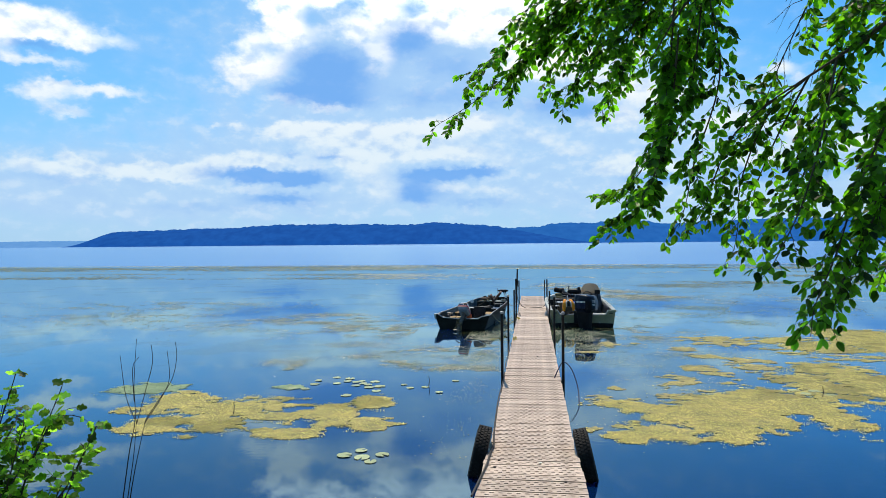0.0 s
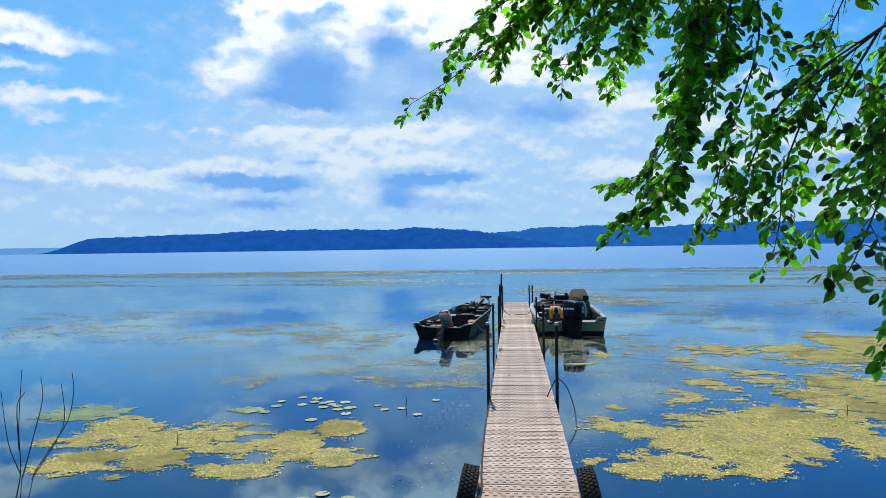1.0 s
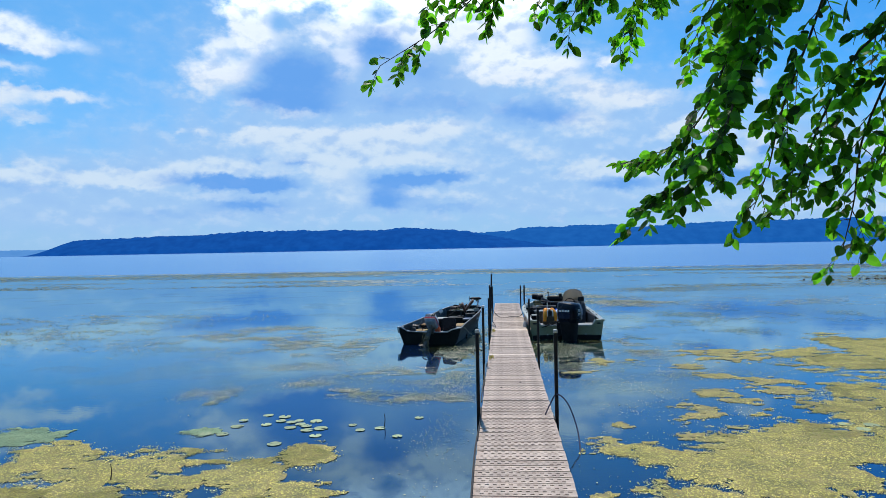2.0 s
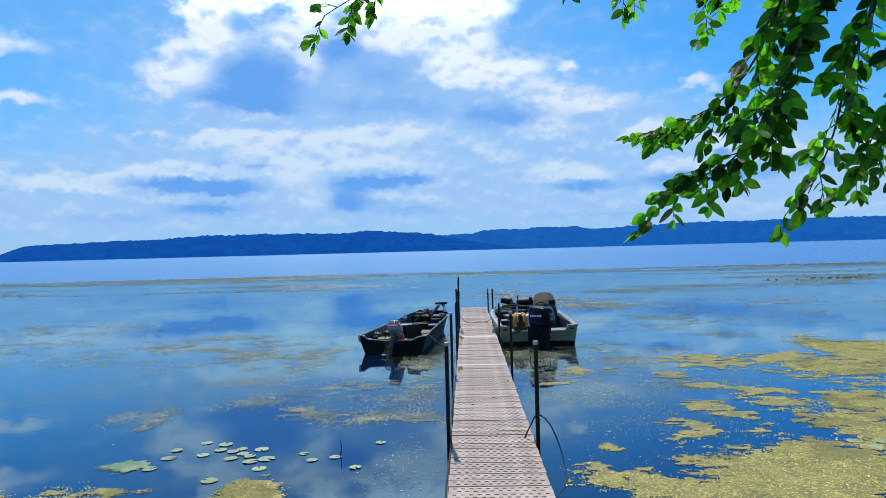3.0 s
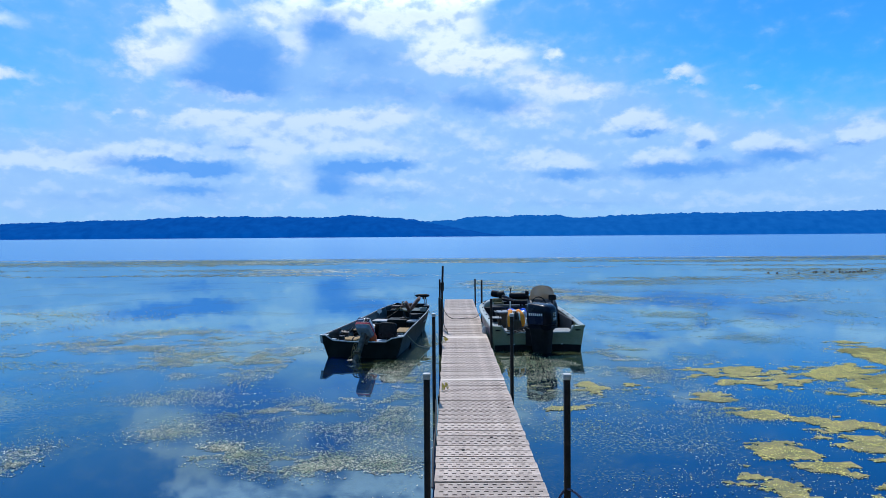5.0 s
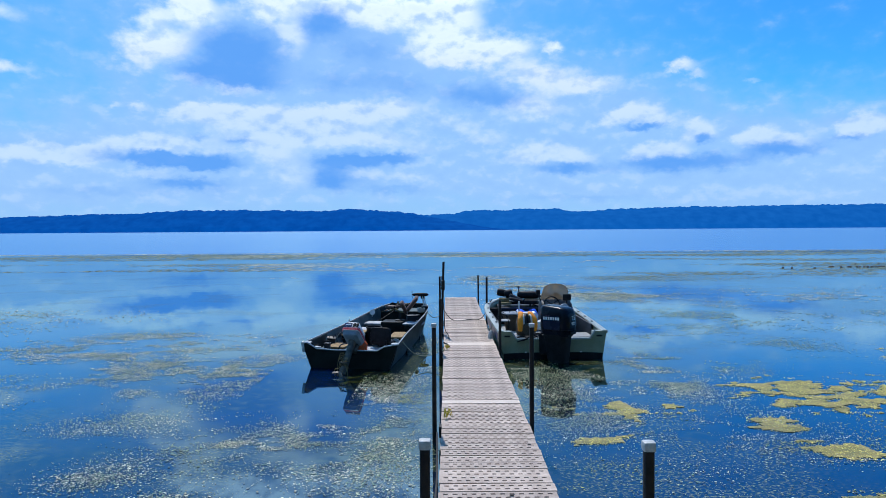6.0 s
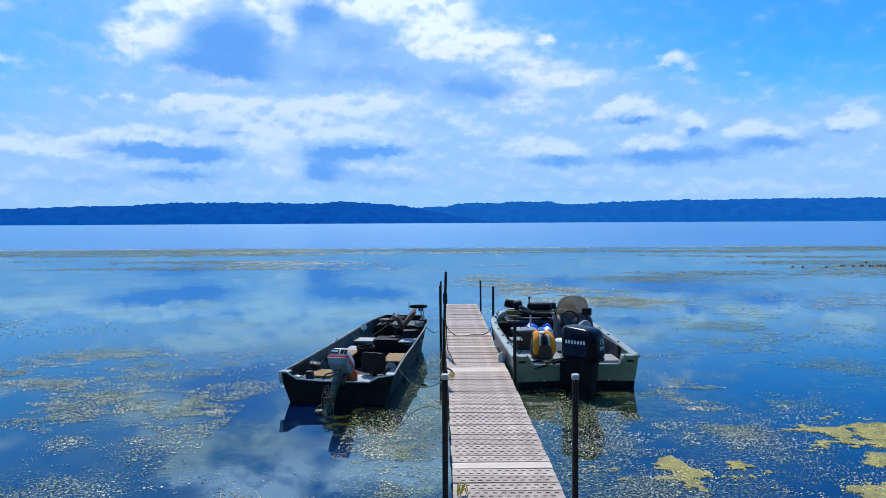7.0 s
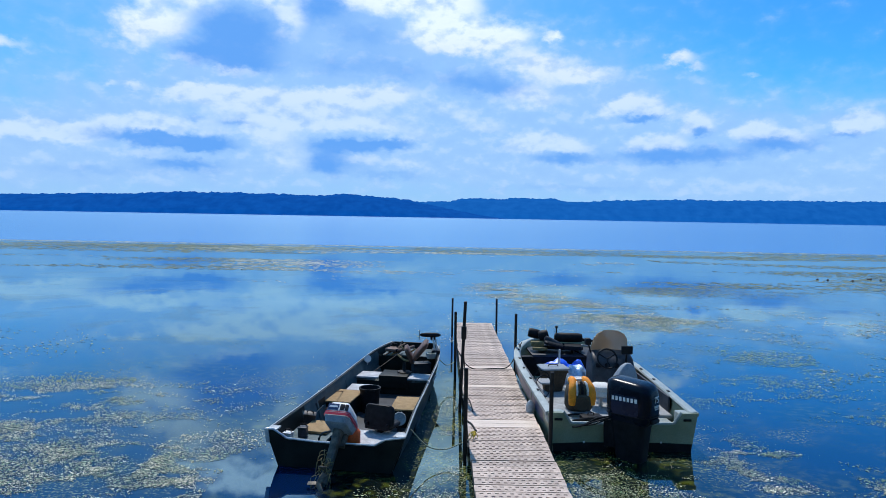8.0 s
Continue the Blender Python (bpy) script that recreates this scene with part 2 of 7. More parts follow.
# ---- materials ----
def mat(name, a, b, scale=8.0, rough=0.6, metal=0.0, bump=0.2, fine_scale=70.0, stretch=(1, 1, 1), per_object=0.0, coat=0.0, spread=0.35, gloss=0.5, islands=0.0):
    """A surface that goes from colour a to b in blotches, with fine grain and relief; scale in blotches a metre."""
    m = bpy.data.materials.new(name)
    m.use_nodes = True
    t = m.node_tree
    p = t.nodes["Principled BSDF"]
    where = t.nodes.new("ShaderNodeTexCoord")
    mapped = t.nodes.new("ShaderNodeMapping")
    mapped.inputs["Scale"].default_value = stretch
    t.links.new(where.outputs["Object"], mapped.inputs[0])
    large, small = t.nodes.new("ShaderNodeTexNoise"), t.nodes.new("ShaderNodeTexNoise")
    for n, s, d in ((large, scale, 5), (small, fine_scale, 4)):
        n.inputs["Scale"].default_value, n.inputs["Detail"].default_value = s, d
        t.links.new(mapped.outputs[0], n.inputs["Vector"])
    ramp = t.nodes.new("ShaderNodeMapRange")
    ramp.inputs[1].default_value, ramp.inputs[2].default_value = 0.5 - spread / 2, 0.5 + spread / 2
    t.links.new(large.outputs[0], ramp.inputs[0])
    mix = t.nodes.new("ShaderNodeMix")
    mix.data_type = "RGBA"
    mix.inputs[6].default_value, mix.inputs[7].default_value = (*a, 1), (*b, 1)
    t.links.new(ramp.outputs[0], mix.inputs[0])
    grain = t.nodes.new("ShaderNodeMapRange")
    grain.inputs[1].default_value, grain.inputs[2].default_value = 0.25, 0.75
    grain.inputs[3].default_value, grain.inputs[4].default_value = 0.8, 1.2
    t.links.new(small.outputs[0], grain.inputs[0])
    out = grain.outputs[0]
    if per_object:
        info = t.nodes.new("ShaderNodeObjectInfo")
        vary = t.nodes.new("ShaderNodeMapRange")
        vary.inputs[3].default_value, vary.inputs[4].default_value = 1 - per_object, 1 + per_object
        t.links.new(info.outputs["Random"], vary.inputs[0])
        times = t.nodes.new("ShaderNodeMath")
        times.operation = "MULTIPLY"
        t.links.new(out, times.inputs[0]), t.links.new(vary.outputs[0], times.inputs[1])
        out = times.outputs[0]
    if islands:
        geo = t.nodes.new("ShaderNodeNewGeometry")
        vary = t.nodes.new("ShaderNodeMapRange")
        vary.inputs[3].default_value, vary.inputs[4].default_value = 1 - islands, 1 + islands
        t.links.new(geo.outputs["Random Per Island"], vary.inputs[0])
        times = t.nodes.new("ShaderNodeMath")
        times.operation = "MULTIPLY"
        t.links.new(out, times.inputs[0]), t.links.new(vary.outputs[0], times.inputs[1])
        out = times.outputs[0]
    tint = t.nodes.new("ShaderNodeVectorMath")
    tint.operation = "SCALE"
    t.links.new(mix.outputs[2], tint.inputs[0]), t.links.new(out, tint.inputs[3])
    t.links.new(tint.outputs[0], p.inputs["Base Color"])
    wear = t.nodes.new("ShaderNodeMapRange")
    wear.inputs[3].default_value, wear.inputs[4].default_value = max(rough - 0.12, 0.03), min(rough + 0.12, 1)
    t.links.new(large.outputs[0], wear.inputs[0])
    t.links.new(wear.outputs[0], p.inputs["Roughness"])
    p.inputs["Metallic"].default_value = metal
    p.inputs["Coat Weight"].default_value = coat
    p.inputs["Specular IOR Level"].default_value = gloss
    if bump:
        relief = t.nodes.new("ShaderNodeBump")
        relief.inputs["Strength"].default_value, relief.inputs["Distance"].default_value = bump, 0.01
        t.links.new(small.outputs[0], relief.inputs["Height"])
        t.links.new(relief.outputs[0], p.inputs["Normal"])
    return m


def leaf_mat(name, a, b, through_colour, share=0.5):
    """A leaf: each island of its own green, its wide tone range also painting leaves shaded by others; light passes
    through the blade.
    """
    m = mat(name, a, b, 3.0, 0.5, bump=0.25, fine_scale=160)
    t = m.node_tree
    p = t.nodes["Principled BSDF"]
    p.inputs["Specular IOR Level"].default_value = 0.25
    geo = t.nodes.new("ShaderNodeNewGeometry")
    # wide range of tone: shade among crowded leaves is put into the colour
    vary = t.nodes.new("ShaderNodeMapRange")
    vary.inputs[3].default_value, vary.inputs[4].default_value = 0.12, 2.1
    few = t.nodes.new("ShaderNodeMath")
    few.operation = "POWER"
    few.inputs[1].default_value = 1.15
    t.links.new(geo.outputs["Random Per Island"], few.inputs[0]), t.links.new(few.outputs[0], vary.inputs[0])
    tint = t.nodes.new("ShaderNodeVectorMath")
    tint.operation = "SCALE"
    t.links.new(p.inputs["Base Color"].links[0].from_socket, tint.inputs[0]), t.links.new(vary.outputs[0], tint.inputs[3])
    t.links.new(tint.outputs[0], p.inputs["Base Color"])
    glow = t.nodes.new("ShaderNodeBsdfTranslucent")
    lit = t.nodes.new("ShaderNodeVectorMath")
    lit.operation = "SCALE"
    lit.inputs[0].default_value = through_colour
    t.links.new(vary.outputs[0], lit.inputs[3])
    t.links.new(lit.outputs[0], glow.inputs[0])
    both = t.nodes.new("ShaderNodeMixShader")
    both.inputs[0].default_value = share
    t.links.new(p.outputs[0], both.inputs[1]), t.links.new(glow.outputs[0], both.inputs[2])
    t.links.new(both.outputs[0], t.nodes["Material Output"].inputs[0])
    return m


DECKING = mat("sun_bleached_composite_decking", (0.385, 0.294, 0.236), (0.60, 0.48, 0.398), 7, 0.8, bump=0.4, fine_scale=90, per_object=0.16)
BARE = mat("pale_bare_board", (0.64, 0.52, 0.42), (0.72, 0.60, 0.50), 6, 0.75, bump=0.3, fine_scale=80)
STEEL_DARK = mat("black_painted_steel", (0.012, 0.012, 0.014), (0.03, 0.026, 0.024), 14, 0.5, bump=0.25, fine_scale=120, gloss=0.2)
RAIL = mat("weathered_dark_timber", (0.03, 0.025, 0.02), (0.07, 0.06, 0.045), 9, 0.85, bump=0.4, gloss=0.15)
CAP = mat("grey_plastic_cap", (0.42, 0.42, 0.41), (0.55, 0.55, 0.53), 30, 0.5)
RUBBER = mat("black_tyre_rubber", (0.012, 0.012, 0.013), (0.03, 0.028, 0.026), 12, 0.75, bump=0.4, gloss=0.2)
ROPE_DARK = mat("dark_cord", (0.02, 0.02, 0.02), (0.06, 0.05, 0.045), 40, 0.9)
ROPE_YELLOW = mat("yellow_cord", (0.75, 0.55, 0.05), (0.6, 0.5, 0.15), 40, 0.8)
ROPE_PALE = mat("pale_cord", (0.4, 0.4, 0.3), (0.25, 0.27, 0.18), 40, 0.8)
CABLE = mat("navy_cable", (0.015, 0.02, 0.06), (0.03, 0.04, 0.1), 30, 0.45)
HULL_DARK = mat("dark_green_hull_paint", (0.006, 0.008, 0.008), (0.014, 0.018, 0.016), 5, 0.45, bump=0.15, gloss=0.15)
HULL_IN = mat("faded_teal_grey_paint", (0.05, 0.085, 0.092), (0.11, 0.15, 0.155), 7, 0.55, bump=0.2, gloss=0.2)
ALU = mat("dull_aluminium", (0.5, 0.52, 0.53), (0.64, 0.66, 0.66), 10, 0.42, 0.6, bump=0.15)
ALU_PAINT = mat("grey_painted_aluminium", (0.29, 0.32, 0.335), (0.42, 0.45, 0.46), 8, 0.5, 0.15, bump=0.15)
BENCH = mat("weathered_grey_plank", (0.36, 0.37, 0.385), (0.54, 0.55, 0.56), 9, 0.6, bump=0.3, gloss=0.2)
PALE_GREY = mat("pale_grey_cowling", (0.58, 0.60, 0.61), (0.68, 0.70, 0.71), 9, 0.45, bump=0.08)
CARPET = mat("tan_carpeted_board", (0.3, 0.19, 0.085), (0.4, 0.27, 0.13), 14, 0.95, bump=0.6, fine_scale=200)
BROWN = mat("worn_brown_vinyl", (0.075, 0.032, 0.02), (0.14, 0.07, 0.045), 10, 0.6)
BLACK = mat("matt_black_plastic", (0.008, 0.009, 0.011), (0.017, 0.018, 0.021), 12, 0.5, bump=0.12, gloss=0.12)
NAVY_GLOSS = mat("glossy_black_cowling", (0.003, 0.006, 0.013), (0.006, 0.010, 0.022), 4, 0.26, bump=0.02, coat=0.05, gloss=0.16)
NAVY_SIDE = mat("dark_navy_panel", (0.006, 0.014, 0.036), (0.010, 0.021, 0.05), 5, 0.28, bump=0.02, coat=0.05, gloss=0.16)
WHITE = mat("white_paint", (0.74, 0.76, 0.77), (0.82, 0.83, 0.83), 10, 0.4, bump=0.08)
RED = mat("red_stripe", (0.5, 0.03, 0.05), (0.6, 0.06, 0.08), 12, 0.4, bump=0.05)
GREY_LEG = mat("scuffed_grey_leg", (0.055, 0.047, 0.037), (0.16, 0.14, 0.11), 14, 0.55, 0.3)
WEEDY = mat("clinging_dry_weed", (0.16, 0.12, 0.05), (0.3, 0.24, 0.12), 30, 0.95, bump=0.8)
ORANGE = mat("orange_plastic", (0.8, 0.13, 0.02), (0.7, 0.09, 0.015), 9, 0.5)
SAGE = mat("sage_grey_hull_paint", (0.22, 0.24, 0.145), (0.28, 0.30, 0.20), 4, 0.38, bump=0.08, coat=0.15, gloss=0.3)
STRIPE = mat("navy_hull_stripe", (0.015, 0.03, 0.09), (0.03, 0.05, 0.13), 6, 0.35, bump=0.05)
RAIL_GREY = mat("pale_grey_gunwale", (0.27, 0.31, 0.29), (0.38, 0.42, 0.39), 8, 0.42, bump=0.08)
DECK_GREY = mat("grey_marine_carpet", (0.28, 0.29, 0.29), (0.38, 0.39, 0.39), 12, 0.95, bump=0.5, fine_scale=220)
CHARCOAL = mat("charcoal_vinyl", (0.03, 0.034, 0.04), (0.06, 0.065, 0.075), 9, 0.5, gloss=0.25)
COVER_GREY = mat("blue_grey_canvas", (0.2, 0.24, 0.28), (0.29, 0.33, 0.37), 10, 0.8, bump=0.4)
YELLOW_BAG = mat("amber_fabric", (0.95, 0.33, 0.015), (0.85, 0.26, 0.01), 14, 0.75, bump=0.4)
BROWN_MESH = mat("dark_brown_mesh", (0.05, 0.035, 0.022), (0.09, 0.065, 0.04), 40, 0.8, bump=0.6)
PALE_CLOTH = mat("pale_cream_cloth", (0.62, 0.6, 0.55), (0.72, 0.7, 0.66), 12, 0.9, bump=0.4)
BLUE_BAG = mat("bright_blue_plastic_sheet", (0.02, 0.08, 0.75), (0.05, 0.2, 0.85), 6, 0.35, bump=0.5, fine_scale=18)
ICE_BAG = mat("clear_blue_plastic_sheet", (0.25, 0.5, 0.85), (0.6, 0.75, 0.92), 16, 0.25, bump=0.7, fine_scale=25)
BARK = mat("grey_brown_bark", (0.045, 0.035, 0.026), (0.1, 0.08, 0.06), 12, 0.95, bump=0.9, fine_scale=50, stretch=(1, 1, 0.3))
TWIG = mat("dark_bare_twig", (0.03, 0.022, 0.02), (0.06, 0.045, 0.04), 20, 0.85)
LEAF = leaf_mat("glossy_green_leaf", (0.007, 0.034, 0.004), (0.018, 0.07, 0.009), (0.22, 0.76, 0.03), 0.40)
SHRUB_LEAF = leaf_mat("mid_green_leaf", (0.035, 0.13, 0.018), (0.08, 0.23, 0.04), (0.36, 0.8, 0.06), 0.5)
PAD = mat("pale_green_lily_pad", (0.29, 0.38, 0.20), (0.43, 0.49, 0.30), 8, 0.7, bump=0.15, per_object=0.2, gloss=0.25)
ALGAE = mat("yellow_floating_algae", (0.72, 0.63, 0.17), (0.52, 0.49, 0.13), 1.8, 0.9, bump=0.5, fine_scale=40, islands=0.5)
ALGAE_GREEN = mat("olive_floating_algae", (0.28, 0.29, 0.07), (0.48, 0.41, 0.12), 3, 0.9, bump=0.5, fine_scale=40, islands=0.5)
ALGAE_WET = mat("wet_olive_algae_film", (0.17, 0.16, 0.05), (0.36, 0.29, 0.10), 4, 0.7, bump=0.6, fine_scale=60, spread=0.25)
GREEN_FILM = mat("green_leaf_film", (0.10, 0.20, 0.10), (0.22, 0.32, 0.17), 3, 0.7, bump=0.4, fine_scale=40, islands=0.4)
# pale weed; its brightest scraps also paint sun glints on wet leaves
SPECK = mat("pale_floating_weed", (0.17, 0.21, 0.11), (0.66, 0.60, 0.44), 1.2, 0.7, bump=0.3, islands=0.85)
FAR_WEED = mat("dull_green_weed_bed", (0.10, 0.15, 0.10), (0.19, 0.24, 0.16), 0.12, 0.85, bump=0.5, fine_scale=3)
# far weed in a paler tone that paints the light it catches
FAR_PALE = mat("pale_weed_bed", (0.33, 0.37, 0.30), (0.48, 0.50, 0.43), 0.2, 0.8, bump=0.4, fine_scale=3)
WOODS = mat("dark_woodland", (0.012, 0.03, 0.008), (0.035, 0.07, 0.02), 0.8, 0.95, bump=0.9, fine_scale=6)
SOIL = mat("grassy_bank", (0.05, 0.075, 0.025), (0.12, 0.10, 0.05), 2, 0.95, bump=0.8, fine_scale=30)


def glass_mat():
    m = bpy.data.materials.new("smoked_windscreen")
    m.use_nodes = True
    p = m.node_tree.nodes["Principled BSDF"]
    p.inputs["Base Color"].default_value = (0.52, 0.43, 0.33, 1)
    p.inputs["Roughness"].default_value = 0.15
    p.inputs["Transmission Weight"].default_value = 0.4
    p.inputs["IOR"].default_value = 1.1
    return m


SMOKED = glass_mat()


def water_mat():
    """Still lake water over weed: dark blue, olive where the weed stands near the surface, darkened by the boats for
    their reflections; far out wind ripples, and the sky's sheen painted as paler blue.
    """
    m = bpy.data.materials.new("lake_water")
    m.use_nodes = True
    t = m.node_tree
    t.nodes.remove(t.nodes["Principled BSDF"])
    under, mirror, edge = t.nodes.new("ShaderNodeBsdfDiffuse"), t.nodes.new("ShaderNodeBsdfGlossy"), t.nodes.new("ShaderNodeFresnel")

    def link(a, b):
        t.links.new(a, b)

    def noise_of(vector, scale, detail):
        n = t.nodes.new("ShaderNodeTexNoise")
        n.inputs["Scale"].default_value, n.inputs["Detail"].default_value = scale, detail
        link(vector, n.inputs["Vector"])
        return n.outputs[0]

    def ramp_of(v, lo, hi, a=0.0, b=1.0):
        n = t.nodes.new("ShaderNodeMapRange")
        n.interpolation_type = "SMOOTHSTEP"
        for i, x in enumerate((lo, hi, a, b)):
            n.inputs[i + 1].default_value = x
        link(v, n.inputs[0])
        return n.outputs[0]

    def times(a, b):
        n = t.nodes.new("ShaderNodeMath")
        n.operation = "MULTIPLY"
        link(a, n.inputs[0])
        if isinstance(b, float):
            n.inputs[1].default_value = b
        else:
            link(b, n.inputs[1])
        return n.outputs[0]

    where = t.nodes.new("ShaderNodeTexCoord").outputs["Object"]
    split = t.nodes.new("ShaderNodeSeparateXYZ")
    link(where, split.inputs[0])
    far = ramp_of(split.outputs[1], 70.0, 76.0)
    shallow = ramp_of(split.outputs[1], 10.5, 14.0)
    ends = times(shallow, ramp_of(split.outputs[1], 30.0, 20.0))
    patchy = times(times(ramp_of(noise_of(where, 0.5, 5), 0.46, 0.62), ends), 0.7)
    # weed by the boats; its near-black base also paints their dark reflections
    beside = times(times(ramp_of(split.outputs[1], 15.7, 16.8), ramp_of(split.outputs[1], 24.0, 22.5)), times(ramp_of(split.outputs[0], -2.3, -1.8), ramp_of(split.outputs[0], 2.7, 2.1)))
    union = t.nodes.new("ShaderNodeMath")
    union.operation = "MAXIMUM"
    link(patchy, union.inputs[0]), link(beside, union.inputs[1])
    weed = union.outputs[0]
    strip = times(times(ramp_of(split.outputs[0], -1.7, -0.9), ramp_of(split.outputs[0], 3.8, 2.4)), times(ramp_of(split.outputs[1], 9.5, 13.0), ramp_of(split.outputs[1], 26.0, 20.0)))
    spread = t.nodes.new("ShaderNodeMath")
    spread.operation = "MAXIMUM"
    link(times(times(ramp_of(noise_of(where, 0.45, 6), 0.55, 0.64), ramp_of(split.outputs[1], 9.0, 12.0)), ramp_of(split.outputs[1], 60.0, 25.0)), spread.inputs[0])
    link(times(strip, ramp_of(noise_of(where, 0.9, 6), 0.38, 0.58)), spread.inputs[1])
    carpet = times(times(ramp_of(split.outputs[0], -9.5, -7.0), ramp_of(split.outputs[0], -1.4, -3.0)), times(ramp_of(split.outputs[1], 11.5, 13.5), ramp_of(split.outputs[1], 20.0, 17.5)))
    wider = t.nodes.new("ShaderNodeMath")
    wider.operation = "MAXIMUM"
    meadow = times(times(ramp_of(split.outputs[0], 0.8, 3.0), ramp_of(split.outputs[0], 17.0, 10.0)), times(ramp_of(split.outputs[1], 21.0, 25.0), ramp_of(split.outputs[1], 46.0, 36.0)))
    beds = t.nodes.new("ShaderNodeMath")
    beds.operation = "MAXIMUM"
    link(times(carpet, ramp_of(noise_of(where, 0.6, 6), 0.46, 0.58)), beds.inputs[0])
    link(times(meadow, ramp_of(noise_of(where, 0.3, 7), 0.42, 0.56)), beds.inputs[1])
    link(spread.outputs[0], wider.inputs[0]), link(beds.outputs[0], wider.inputs[1])
    scum = times(wider.outputs[0], ramp_of(noise_of(where, 34.0, 6), 0.40, 0.66))
    astern = times(times(ramp_of(split.outputs[0], -3.7, -3.2), ramp_of(split.outputs[0], -1.3, -1.8)), times(ramp_of(split.outputs[1], 13.8, 15.0), ramp_of(split.outputs[1], 19.0, 18.0)))
    clear = t.nodes.new("ShaderNodeMath")
    clear.operation = "SUBTRACT"
    clear.inputs[0].default_value = 1.0
    link(times(astern, 0.95), clear.inputs[1])
    scum = times(scum, clear.outputs[0])
    tuft = ramp_of(noise_of(where, 7.0, 6), 0.46, 0.70)
    deep = t.nodes.new("ShaderNodeMix")
    deep.data_type = "RGBA"
    link(ramp_of(noise_of(where, 0.25, 3), 0.35, 0.65), deep.inputs[0])
    deep.inputs[6].default_value, deep.inputs[7].default_value = (0.0, 0.008, 0.042, 1), (0.0, 0.015, 0.075, 1)
    bed = t.nodes.new("ShaderNodeMix")
    bed.data_type = "RGBA"
    link(tuft, bed.inputs[0])
    bed.inputs[6].default_value, bed.inputs[7].default_value = (0.002, 0.005, 0.004, 1), (0.075, 0.085, 0.008, 1)
    both = t.nodes.new("ShaderNodeMix")
    both.data_type = "RGBA"
    link(times(weed, 0.95), both.inputs[0])
    link(deep.outputs[2], both.inputs[6]), link(bed.outputs[2], both.inputs[7])
    film = t.nodes.new("ShaderNodeMix")
    film.data_type = "RGBA"
    link(times(scum, 0.6), film.inputs[0])
    link(both.outputs[2], film.inputs[6])
    pale = t.nodes.new("ShaderNodeMix")
    pale.data_type = "RGBA"
    link(ramp_of(noise_of(where, 22.0, 4), 0.42, 0.62), pale.inputs[0])
    pale.inputs[6].default_value, pale.inputs[7].default_value = (0.03, 0.075, 0.05, 1), (0.36, 0.38, 0.20, 1)
    link(pale.outputs[2], film.inputs[7])
    # beyond y 70 the bright sheen of the sky is painted into the base
    far_sheen = t.nodes.new("ShaderNodeMix")
    far_sheen.data_type = "RGBA"
    link(far, far_sheen.inputs[0])
    link(film.outputs[2], far_sheen.inputs[6])
    far_sheen.inputs[7].default_value = (0.035, 0.16, 0.42, 1)
    link(far_sheen.outputs[2], under.inputs["Color"])
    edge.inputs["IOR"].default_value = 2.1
    # mirror tint dimmed far out to balance that painted sheen
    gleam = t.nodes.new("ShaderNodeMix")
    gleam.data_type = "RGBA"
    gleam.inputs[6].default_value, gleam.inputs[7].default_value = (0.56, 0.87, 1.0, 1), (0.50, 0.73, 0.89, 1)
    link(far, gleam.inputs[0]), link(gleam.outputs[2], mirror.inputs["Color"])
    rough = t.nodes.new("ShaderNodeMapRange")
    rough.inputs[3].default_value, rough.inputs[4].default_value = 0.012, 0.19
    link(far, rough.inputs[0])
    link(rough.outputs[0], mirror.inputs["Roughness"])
    stretch = t.nodes.new("ShaderNodeMapping")
    stretch.inputs["Scale"].default_value = (0.55, 1.0, 1.0)
    link(where, stretch.inputs[0])
    breeze = ramp_of(noise_of(where, 0.18, 3), 0.48, 0.66)
    low = t.nodes.new("ShaderNodeBump")
    low.inputs["Distance"].default_value = 0.02
    low.inputs["Strength"].default_value = 0.04
    link(noise_of(stretch.outputs[0], 1.1, 2), low.inputs["Height"])
    high = t.nodes.new("ShaderNodeBump")
    high.inputs["Distance"].default_value = 0.01
    link(times(breeze, 0.12), high.inputs["Strength"])
    link(noise_of(stretch.outputs[0], 14.0, 2), high.inputs["Height"])
    link(low.outputs[0], high.inputs["Normal"])
    for node in (under, mirror, edge):
        link(high.outputs[0], node.inputs["Normal"])
    surface = t.nodes.new("ShaderNodeMixShader")
    broken = t.nodes.new("ShaderNodeMath")
    broken.operation = "SUBTRACT"
    broken.inputs[0].default_value = 1.0
    link(times(scum, 0.35), broken.inputs[1])
    grazing = t.nodes.new("ShaderNodeMapRange")
    for i, v in enumerate((0.17, 0.52, 0.10, 0.665)):
        grazing.inputs[i + 1].default_value = v
    link(edge.outputs[0], grazing.inputs[0])
    link(times(grazing.outputs[0], broken.outputs[0]), surface.inputs[0]), link(under.outputs[0], surface.inputs[1]), link(mirror.outputs[0], surface.inputs[2])
    link(surface.outputs[0], t.nodes["Material Output"].inputs[0])
    return m


WATER = water_mat()


